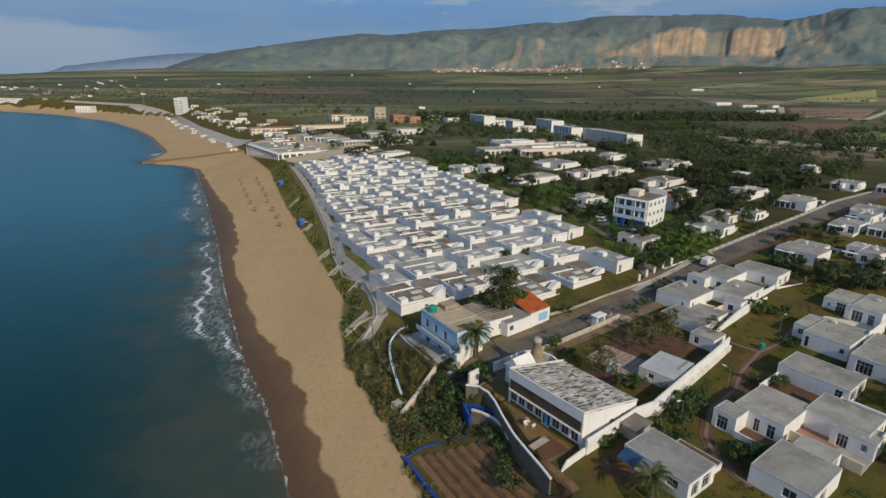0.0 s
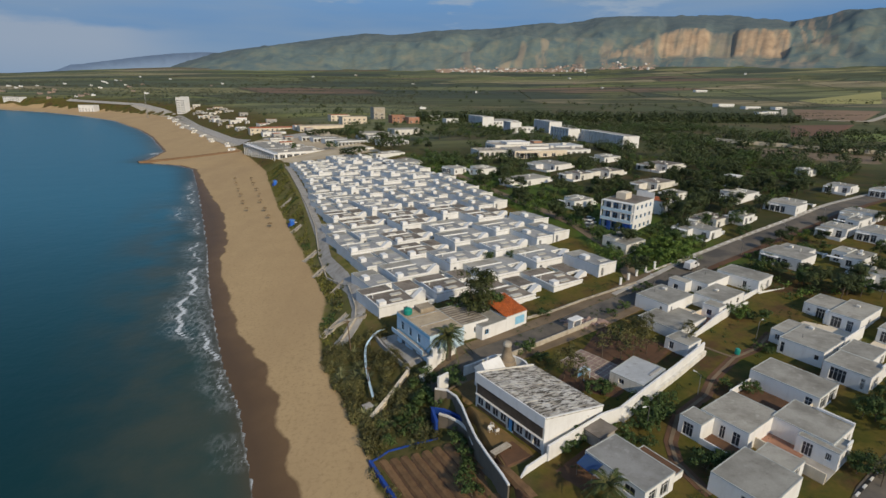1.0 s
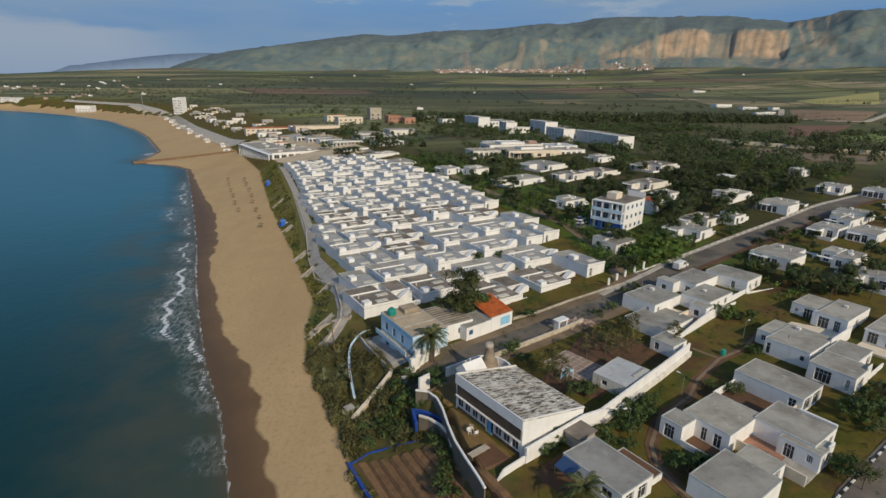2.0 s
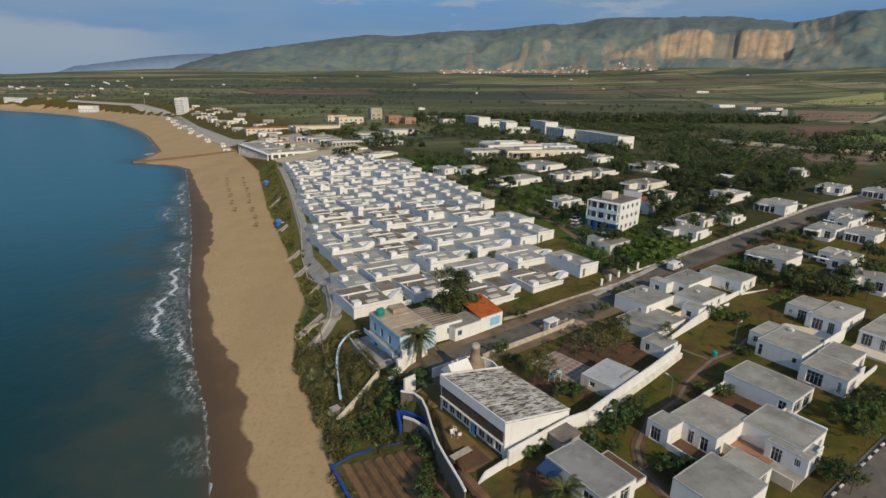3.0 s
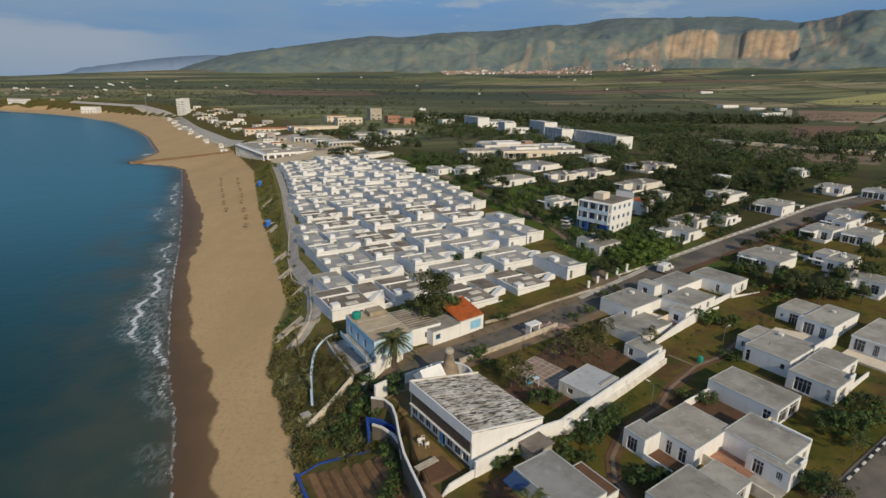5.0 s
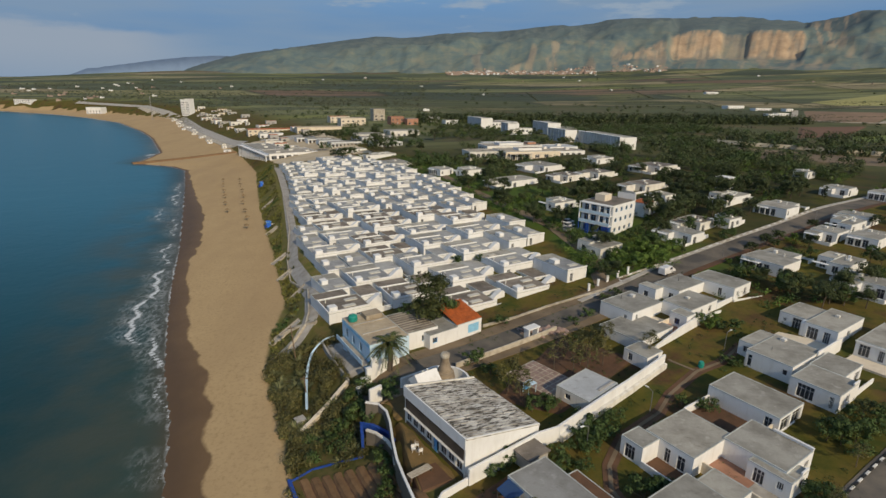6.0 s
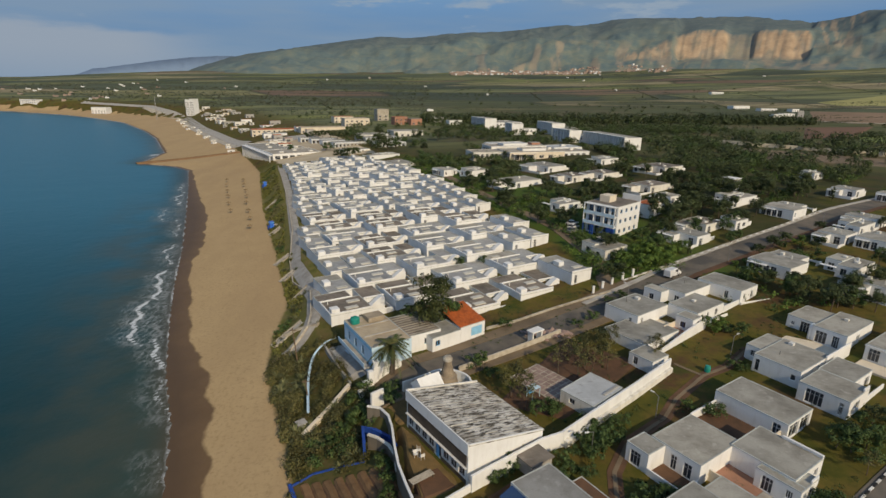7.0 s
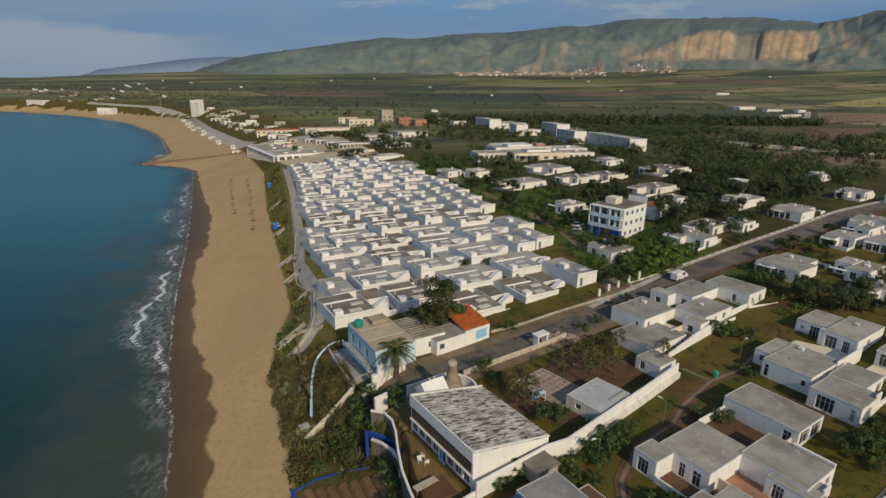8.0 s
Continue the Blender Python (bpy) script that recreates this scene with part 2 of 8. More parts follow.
# grey-green for the far plain, with distance haze put into the colour
LEAF_HAZED = leafy("grey-green grove leaves", (0.048, 0.060, 0.040), (0.080, 0.092, 0.062), (0.12, 0.13, 0.09))
LEAF_PALE = leafy("pale grey-green blades", (0.07, 0.085, 0.04), (0.115, 0.128, 0.06), (0.17, 0.17, 0.085))
LEAF_OLIVE = leafy("olive scrub leaves", (0.033, 0.040, 0.014), (0.078, 0.076, 0.027), (0.16, 0.134, 0.056))
LEAF_GREY = leafy("grey-green tree leaves", (0.05, 0.056, 0.019), (0.10, 0.099, 0.036), (0.17, 0.155, 0.066))
LEAF_PALM = leafy("palm leaves", (0.03, 0.05, 0.015), (0.065, 0.085, 0.028), (0.13, 0.12, 0.05))


# ---- mesh helpers ----
def part(name, bm, material, parent=None, label="", smooth=False):
    """Links a bmesh as one mesh object under a thing or a part."""
    me = bpy.data.meshes.new(name)
    bm.to_mesh(me)
    bm.free()
    me.materials.append(material)
    if smooth:
        me.polygons.foreach_set("use_smooth", [True] * len(me.polygons))
    ob = new(name, me)
    if parent is not None:
        ob.parent = parent
    if label:
        ob["label"] = label
    return ob


def same(ob, m, parent):
    """One more piece on the same mesh, at m under parent."""
    o = new(ob.name.split(".")[0], ob.data)
    o.parent, o.matrix_basis = parent, m
    return o


def empty(name, m, label, category, group="", kind=""):
    e = new(name)
    e.empty_display_size = 0.2
    e.matrix_basis = m
    return tagged(e, label, category, group, kind)


def add_box(bm, x0, y0, z0, x1, y1, z1, bevel=0.0):
    v = [bm.verts.new(c) for c in ((x0, y0, z0), (x1, y0, z0), (x1, y1, z0), (x0, y1, z0),
                                   (x0, y0, z1), (x1, y0, z1), (x1, y1, z1), (x0, y1, z1))]
    fs = [bm.faces.new([v[k] for k in q]) for q in ((3, 2, 1, 0), (4, 5, 6, 7), (0, 1, 5, 4), (1, 2, 6, 5), (2, 3, 7, 6), (3, 0, 4, 7))]
    if bevel:
        edges = list({e for f in fs for e in f.edges})
        bmesh.ops.bevel(bm, geom=edges, offset=bevel, segments=1, affect="EDGES")
    return bm


def box(x0, y0, z0, x1, y1, z1, bevel=0.0):
    return add_box(bmesh.new(), x0, y0, z0, x1, y1, z1, bevel)


def add_tube(bm, p, q, r0, r1, sides=7, cap=True):
    p, q = Vector(p), Vector(q)
    d = (q - p).normalized()
    a = d.orthogonal().normalized()
    b = d.cross(a)
    rings = []
    for c, r in ((p, r0), (q, r1)):
        rings.append([bm.verts.new(c + r * (math.cos(k * math.tau / sides) * a + math.sin(k * math.tau / sides) * b)) for k in range(sides)])
    for k in range(sides):
        j = (k + 1) % sides
        bm.faces.new((rings[0][k], rings[0][j], rings[1][j], rings[1][k]))
    if cap:
        bm.faces.new(rings[1])
        bm.faces.new(rings[0][::-1])
    return bm


def tube(p, q, r0, r1, sides=7):
    return add_tube(bmesh.new(), p, q, r0, r1, sides)


def lathe(profile, sides=12):
    """Turned shape from (radius, height) pairs."""
    bm = bmesh.new()
    rings = [[bm.verts.new((r * math.cos(k * math.tau / sides), r * math.sin(k * math.tau / sides), z)) for k in range(sides)] for r, z in profile]
    for a, b in zip(rings, rings[1:]):
        for k in range(sides):
            j = (k + 1) % sides
            bm.faces.new((a[k], a[j], b[j], b[k]))
    bm.faces.new(rings[-1])
    bm.faces.new(rings[0][::-1])
    return bm


# ---- ground ----
SHORE_Y = [0, 57, 77, 92, 115, 137, 174, 213, 273, 327, 342, 352, 372, 409, 456, 508, 579, 687, 768, 829, 882, 1000, 1400, 4800]
SHORE_X = [2, -14.5, -22, -29.5, -39, -47.5, -60.5, -75.5, -99, -121, -136, -163, -166, -172, -197, -224, -268, -346, -431, -513, -612, -950, -2600, -9000]
FOOT_Y = [0, 53, 70, 87, 103, 120, 138, 160, 212, 276, 307, 399, 467, 585, 735, 837, 900, 1000, 1400, 4800]
FOOT_X = [20, 2.5, -3, -10, -12.5, -14, -20, -27, -45, -64, -73, -114, -148, -219, -298, -438, -560, -900, -2500, -8900]
SKY_AZ = [-60, -27, -23.6, -21.5, -19.0, -16.4, -10.5, -3.6, -1.1, 2.3, 9.2, 13.6, 17.4, 19.2, 23.5, 29.3, 32, 35.9, 37.4, 40.3, 60]
SKY_EL = [-0.5, -0.45, -0.2, 0.9, 1.7, 2.35, 3.3, 4.3, 4.2, 4.4, 5.0, 5.3, 5.55, 5.95, 6.0, 6.0, 5.8, 5.3, 5.45, 5.85, 5.0]
HILL_AZ = [-60, -34.8, -29.4, -23.8, -14.9, -5.7, 4.7, 16, 26.6, 42, 60]
HILL_EL = [-0.3, -0.25, 0.1, 0.4, 0.8, 0.9, 1.2, 1.45, 1.9, 2.0, 2.0]
EYE = 53.0


def ease(t):
    t = np.clip(t, 0, 1)
    return t * t * (3 - 2 * t)


def shore(y):
    return np.interp(y, SHORE_Y, SHORE_X)


def foot(y):
    return np.interp(y, FOOT_Y, FOOT_X)


def upland(x, y):
    """Height of the terrace above the beach and of the plain behind."""
    s = x - foot(y)
    z = (9.6 - np.interp(s, [15, 50], [2.2, 0]) * np.interp(y, [78, 100], [0, 1]) + 0.045 * np.clip(s - 50, 0, 110)
         + 0.045 * np.clip(y - 75, 0, 80) * np.interp(s, [10, 75], [0, 1]))
    r, az = np.hypot(x, y), np.degrees(np.arctan2(x, y))
    rise = EYE + 2800 * np.tan(np.radians(np.interp(az, HILL_AZ, HILL_EL))) - 18
    return z + rise * np.clip((r - 700) / 2100, 0, 1.2) ** 1.5


def ground_z(x, y):
    """Height of the ground sheet: sea bed, beach, scarp, terrace, plain."""
    x, y = np.asarray(x, float), np.asarray(y, float)
    a, b = shore(y), foot(y)
    t = np.clip((x - a) / np.maximum(b - a, 1), 0, 1)
    beach = 2.6 * t ** 0.75
    wide = np.interp(y, [40, 88, 98, 300, 390, 460], [24, 24, 9, 9, 10, 30])
    up = 2.6 + (upland(x, y) - 2.6) * ease((x - b) / wide)
    yard = np.interp(y, [40, 46, 49, 53, 56, 60.7, 63.8, 65.5, 70, 76, 82], [19, 17.5, 16.7, 15.8, 15.0, 14.5, 13.4, 10.6, 12.5, 20, 40])
    level = ease((x - yard + 0.2) / 1.4) * (1 - ease((y - 74) / 8))
    up = up + np.maximum(9.6 - up, 0) * level      # club terrace, held by its wall
    z = np.where(x < a, np.maximum(0.09 * (x - a), -5), np.where(x < b, beach, up))
    return z


def gz(x, y):
    return float(ground_z(x, y))


def steps(parts):
    out = []
    for a, b, d in parts:
        out += list(np.arange(a, b, d))
    return np.array(out)


def growing(a, d, grow, end):
    out = []
    while a < end:
        out.append(a)
        a += d
        d *= grow
    return out + [end]


def sheet(xs, ys, zfun):
    """A grid mesh over xs and ys."""
    gx, gy = np.meshgrid(xs, ys)
    gzv = zfun(gx, gy)
    verts = np.stack([gx.ravel(), gy.ravel(), gzv.ravel()], 1)
    nx, ny = len(xs), len(ys)
    i = (np.arange(ny - 1)[:, None] * nx + np.arange(nx - 1)[None]).ravel()
    faces = np.stack([i, i + 1, i + nx + 1, i + nx], 1)
    me = bpy.data.meshes.new("sheet")
    me.from_pydata(verts.tolist(), [], faces.tolist())
    me.polygons.foreach_set("use_smooth", [True] * len(me.polygons))
    return me, gx.ravel(), gy.ravel()


def layer(me, name, values):
    a = me.attributes.new(name, "FLOAT", "POINT")
    a.data.foreach_set("value", np.asarray(values, np.float32))


xs = np.array([-v for v in (growing(60, 3, 1.03, 760)[:-1] + growing(765, 26, 1.12, 4700))][::-1] + list(np.arange(-58.5, 150, 1.3)) + growing(150, 2, 1.06, 4700))
ys = np.array(list(np.arange(-40, 30, 5)) + list(np.arange(30, 170, 1.3)) + growing(170, 2, 1.017, 4700))
me, gx, gy = sheet(xs, ys, ground_z)
sand = np.clip((foot(gy) - gx) / 16 + 0.5, 0, 1)
wet_w = np.interp(gy, [50, 57, 65, 71, 76, 89, 96, 104, 125, 150, 162, 174, 195, 214, 235, 263, 307, 330], [5.6, 5.6, 5.4, 4.8, 5.6, 7.0, 6.0, 4.2, 4.2, 3.2, 4.6, 6.4, 7.4, 8.0, 6.0, 4.2, 2.4, 2])
wet_w = wet_w + 0.9 * np.abs(np.sin(gy * 0.23 + 1.3 * np.sin(gy * 0.071))) - 0.4
wet = np.clip((gx - shore(gy) - wet_w) / 16 + 0.5, 0, 1)
scarp = ease((gx - foot(gy) + 2) / 2) * (1 - ease((gx - foot(gy) - np.interp(gy, [90, 98], [14, 9])) / 4))
inland = ease((np.hypot(gx, gy) - 285) / 70) * ease((gx - foot(gy) - 60) / 60)
scarp *= 1 - ease((gy - 296) / 24)
layer(me, "sand", sand), layer(me, "wet", wet), layer(me, "scarp", scarp), layer(me, "inland", inland)
layer(me, "near_plain", 0.85 * (1 - ease((np.hypot(gx, gy) - 560) / 600)) * ease((gx + 20) / 120)), layer(me, "north", ease((gy - 92) / 10))
behind = gx - np.interp(gy, [90, 99, 108, 122, 143, 170, 227, 284, 320], [40, 50, 53, 52, 48, 38, 23, -12, -35])
layer(me, "grove", ease((behind - 26) / 12) * ease((gy - 116) / 14) * ease((gy - 0.56 * gx - 66) / 8))
layer(me, "garden", ease((behind - 1) / 4) * (1 - ease((behind - 30) / 14)) * ease((gy - 104) / 8) * (1 - ease((gy - 270) / 40)))

m = Nodes("ground", 0.95, 0.0, 0.15)
grain = m.noise(6.0, 5.0, 0.7)
wobble = m.math("MULTIPLY", m.math("SUBTRACT", m.noise(0.16, 5.0, 0.60), 0.5), 0.22)
wetness = m.ramp(m.math("ADD", m.attr("wet"), wobble), 0.485, 0.525, (1, 1, 1), (0, 0, 0))
sandiness = m.ramp(m.math("ADD", m.attr("sand"), m.math("MULTIPLY", wobble, 0.8)), 0.46, 0.52)
soaked = m.ramp(m.math("ADD", m.attr("wet"), m.math("MULTIPLY", wobble, 0.5)), 0.22, 0.46, (1, 1, 1), (0, 0, 0))
lawn = m.stops(m.noise(0.10, 6.0, 0.62), [(0.30, (0.044, 0.054, 0.010)), (0.42, (0.088, 0.082, 0.016)), (0.52, (0.118, 0.090, 0.023)), (0.64, (0.088, 0.050, 0.026))])
tuft = m.ramp(m.noise(0.9, 4.0, 0.7), 0.50, 0.62)
lush = m.ramp(m.noise(0.16, 5.0, 0.65, m.scaled(1.0, 1.4, 1.0, 20)), 0.52, 0.66)
lawn = m.mix(m.math("MULTIPLY", lush, 0.75), lawn, (0.040, 0.062, 0.014))
lawn = m.mix(m.math("MULTIPLY", tuft, 0.35), lawn, (0.036, 0.046, 0.013))
# leaf litter between the trees, darkened to carry their shade
litter_shade = m.stops(m.noise(0.12, 5.0, 0.65), [(0.35, (0.030, 0.036, 0.013)), (0.52, (0.054, 0.056, 0.020)), (0.66, (0.070, 0.050, 0.026))])
lawn = m.mix(m.math("MULTIPLY", m.attr("grove"), m.ramp(m.noise(0.05, 4.0, 0.6), 0.34, 0.46)), lawn, litter_shade)
lawn = m.mix(m.math("MULTIPLY", m.attr("garden"), m.ramp(m.noise(0.08, 4.0, 0.6), 0.36, 0.52)), lawn, (0.058, 0.098, 0.018))
verdant = m.stops(m.noise(0.35, 5.0, 0.7), [(0.3, (0.085, 0.092, 0.022)), (0.48, (0.15, 0.142, 0.040)), (0.66, (0.18, 0.142, 0.064))])
scrub = m.stops(m.noise(0.35, 5.0, 0.7), [(0.3, (0.038, 0.045, 0.014)), (0.48, (0.086, 0.082, 0.027)), (0.66, (0.125, 0.086, 0.041))])
cells = m.n.new("ShaderNodeTexVoronoi")
cells.inputs["Scale"].default_value = 1.0
m.l.new(m.scaled(0.0020, 0.0062, 0.0, -8), cells.inputs["Vector"])
fields = m.stops(cells.outputs["Color"], [(0.0, (0.11, 0.135, 0.075)), (0.24, (0.20, 0.215, 0.10)), (0.34, (0.065, 0.085, 0.056)), (0.42, (0.29, 0.275, 0.13)),
                                          (0.50, (0.20, 0.13, 0.09)), (0.57, (0.19, 0.21, 0.075)), (0.66, (0.34, 0.29, 0.17)), (0.74, (0.10, 0.115, 0.06)), (0.84, (0.22, 0.15, 0.10))], True)
patches = m.stops(m.noise(0.006, 6.0, 0.6), [(0.40, (0.069, 0.088, 0.037)), (0.55, (0.188, 0.188, 0.075))])
fields = m.mix(m.ramp(m.noise(0.0035, 3.0), 0.55, 0.63), fields, patches)
edge = m.n.new("ShaderNodeTexVoronoi")
edge.feature = "DISTANCE_TO_EDGE"
edge.inputs["Scale"].default_value = 1.0
m.l.new(m.scaled(0.0020, 0.0062, 0.0, -8), edge.inputs["Vector"])
hedge = m.ramp(edge.outputs["Distance"], 0.008, 0.022, (1, 1, 1), (0, 0, 0))
fields = m.mix(m.math("MULTIPLY", hedge, 0.6), fields, (0.025, 0.035, 0.015))
band = m.ramp(m.noise(1.0, 6.0, 0.7, m.scaled(0.0022, 0.016, 0.0, -6)), 0.50, 0.62)
fields = m.mix(m.math("MULTIPLY", band, 0.8), fields, (0.042, 0.055, 0.042))
paths = m.ramp(m.noise(1.0, 4.0, 0.6, m.scaled(0.006, 0.045, 0.0, -10)), 0.66, 0.70)
fields = m.mix(m.math("MULTIPLY", paths, 0.5), fields, (0.27, 0.23, 0.16))
streaks = m.ramp(m.noise(1.0, 5.0, 0.65, m.scaled(0.004, 0.03, 0.0, -4)), 0.40, 0.62)
fields = m.mix(m.math("MULTIPLY", streaks, 0.55), fields, (0.05, 0.062, 0.05))
fields = m.mix(0.5, fields, m.mix(m.noise(0.05, 6.0, 0.75), (0.45, 0.45, 0.5), (1.5, 1.45, 1.4)), "MULTIPLY")
near_field = m.stops(m.noise(0.02, 5.0, 0.65), [(0.34, (0.050, 0.060, 0.026)), (0.50, (0.082, 0.090, 0.037)), (0.62, (0.112, 0.082, 0.045)), (0.74, (0.115, 0.125, 0.047))])
fields = m.mix(m.attr("near_plain"), fields, near_field)
col = m.mix(m.attr("inland"), lawn, fields)
scrub = m.mix(m.attr("north"), scrub, verdant)
col = m.mix(m.attr("scarp"), col, scrub)
sandy = m.mix(m.noise(0.15, 6.0, 0.65), (0.40, 0.281, 0.148), (0.50, 0.361, 0.20))
sandy = m.mix(m.ramp(m.noise(1.6, 4.0, 0.7), 0.50, 0.72), sandy, (0.33, 0.228, 0.122))
sandy = m.mix(m.math("MULTIPLY", m.ramp(m.noise(0.06, 5.0, 0.6, m.scaled(1.0, 0.35, 1.0)), 0.45, 0.68), 0.6), sandy, (0.36, 0.248, 0.138))
wet_sand = m.mix(m.noise(0.3, 4.0), (0.125, 0.076, 0.039), (0.18, 0.112, 0.058))
wet_sand = m.mix(m.math("MULTIPLY", soaked, 0.55), wet_sand, (0.075, 0.048, 0.030))
sandy = m.mix(wetness, sandy, wet_sand)
col = m.mix(sandiness, col, sandy)
col = m.mix(0.3, col, m.mix(grain, (0.6, 0.6, 0.6), (1.35, 1.35, 1.35)), "MULTIPLY")
m.bump(grain, 0.4, 0.06)
GROUND = m.done(col, m.mix(m.math("MULTIPLY", wetness, sandiness), (0.95, 0.95, 0.95), (0.55, 0.55, 0.55)))
me.materials.append(GROUND)
tagged(new("ground", me), "sandy beach, scrubby scarp, dry lawns and farmed plain", "ground", kind="structure")

# ---- sea ----
xs = np.array([-v for v in growing(135, 4, 1.10, 4700)][::-1] + list(np.arange(-131, 6, 0.8)))
ys = np.array(list(np.arange(-40, 35, 5)) + list(np.arange(35, 215, 0.9)) + growing(215, 1.5, 1.03, 1500))
me, gx, gy = sheet(xs, ys, lambda x, y: 0.02 + 0.0 * x)
deep = shore(gy) - gx
layer(me, "deep", deep / 60.0)
lap, crest_v, lace_v = 0.8 * np.sin(gy * 0.31) + 0.6 * np.sin(gy * 0.83 + 1.0), np.zeros_like(gx), np.zeros_like(gx)
for yc, half, d0, bow, force in ((100, 8, 2.6, 0.5, 0.9), (115, 15, 8.0, 0.5, 1.0), (138, 14, 4.6, 0.6, 1.0), (164, 14, 4.2, 0.5, 0.8), (196, 16, 3.0, 0.4, 0.7), (216, 16, 10.0, 0.5, 0.7),
                                 (244, 16, 4.5, 0.5, 0.9), (272, 18, 3.5, 0.4, 0.8), (84, 9, 0.9, 0.3, 0.7), (66, 5, 0.5, 0.2, 0.5), (395, 30, 4.0, 0.4, 0.8), (440, 26, 4.0, 0.4, 0.7)):
    q = (gy - yc) / half
    line, inside = d0 * (1 - bow * q * q) + lap, ease((1 - np.abs(q)) / 0.35)
    crest_v = np.maximum(crest_v, force * inside * np.exp(-((deep - line) / np.where(deep > line, 1.0, 0.55)) ** 2))
    lace_v = np.maximum(lace_v, force * inside * ease((deep - 0.3) / 1.5) * (1 - ease((deep - line - 1.5) / 4.5)))
layer(me, "crest", crest_v), layer(me, "lace", lace_v)
layer(me, "churn", ease(deep / 4) * (1 - ease((deep - 12) / 26)) * (1 - ease((gy - 190) / 90)))
# colour turns paler blue farther up the coast, from just off the shore
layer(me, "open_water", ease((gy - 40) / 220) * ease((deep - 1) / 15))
m = Nodes("sea water", 0.3, 0.0, 0.10)
m.p.inputs["IOR"].default_value = 1.33
d = m.attr("deep")
tone = m.stops(d, [(0.0, (0.085, 0.075, 0.052)), (0.08, (0.026, 0.062, 0.056)), (0.35, (0.006, 0.040, 0.044)), (1.0, (0.003, 0.035, 0.045))])
tone = m.mix(m.math("MULTIPLY", m.ramp(m.noise(0.012, 3.0), 0.4, 0.7), 0.5), tone, (0.004, 0.026, 0.036))
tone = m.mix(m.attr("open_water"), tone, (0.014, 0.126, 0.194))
# churned sand behind the breakers
churn = m.math("MULTIPLY", m.attr("churn"), m.ramp(m.noise(0.05, 5.0, 0.6), 0.36, 0.62))
tone = m.mix(m.math("MULTIPLY", churn, 0.75), tone, (0.062, 0.072, 0.056))
# broken foam: ragged crests, lace behind them and a thin swash line
edge = m.math("ADD", d, m.math("MULTIPLY", m.math("SUBTRACT", m.noise(0.11, 4.0, 0.6), 0.5), 0.035))
swash = m.stops(edge, [(0.0, (0.9, 0.9, 0.9)), (0.004, (0.85, 0.85, 0.85)), (0.011, (0, 0, 0)), (1.0, (0, 0, 0))])
solid = m.ramp(m.noise(0.30, 6.0, 0.72), 0.42, 0.60)
fine = m.ramp(m.noise(0.9, 6.0, 0.75, m.scaled(1.3, 0.55, 1.0, 22)), 0.50, 0.61)
holes = m.n.new("ShaderNodeTexVoronoi")
holes.feature = "DISTANCE_TO_EDGE"
holes.inputs["Scale"].default_value = 0.55
m.l.new(m.scaled(1.0, 0.7, 1.0, 20), holes.inputs["Vector"])
web = m.ramp(holes.outputs["Distance"], 0.02, 0.16, (1, 1, 1), (0, 0, 0))
web = m.math("MULTIPLY", web, m.ramp(m.noise(0.22, 5.0, 0.7), 0.40, 0.62))
lace = m.math("MULTIPLY", m.attr("lace"), m.math("MAXIMUM", m.math("MULTIPLY", fine, 0.42), m.math("MULTIPLY", web, 0.36)))
ragged = m.ramp(m.math("ADD", m.attr("crest"), m.math("MULTIPLY", m.math("SUBTRACT", m.noise(0.7, 6.0, 0.75), 0.5), 1.6)), 0.45, 0.72)
crest = m.math("MULTIPLY", ragged, m.ramp(m.attr("crest"), 0.05, 0.35))
foam = m.math("MAXIMUM", m.math("MULTIPLY", swash, solid), m.math("MAXIMUM", lace, crest))
col = m.mix(m.math("MULTIPLY", foam, 0.85), tone, (0.66, 0.70, 0.73))
ripple = m.math("ADD", m.noise(0.35, 5.0, 0.6), m.math("MULTIPLY", m.noise(0.06, 3.0), 2.0))
m.bump(ripple, 0.22, 0.5)
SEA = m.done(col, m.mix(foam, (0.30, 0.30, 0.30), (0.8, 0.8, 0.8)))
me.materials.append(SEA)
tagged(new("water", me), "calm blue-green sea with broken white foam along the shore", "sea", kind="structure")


# ---- mountains ----
def fbm(x, y, z=0.0, octaves=5):
    return noise.fractal(Vector((x, y, z)), 1.0, 2.0, octaves)


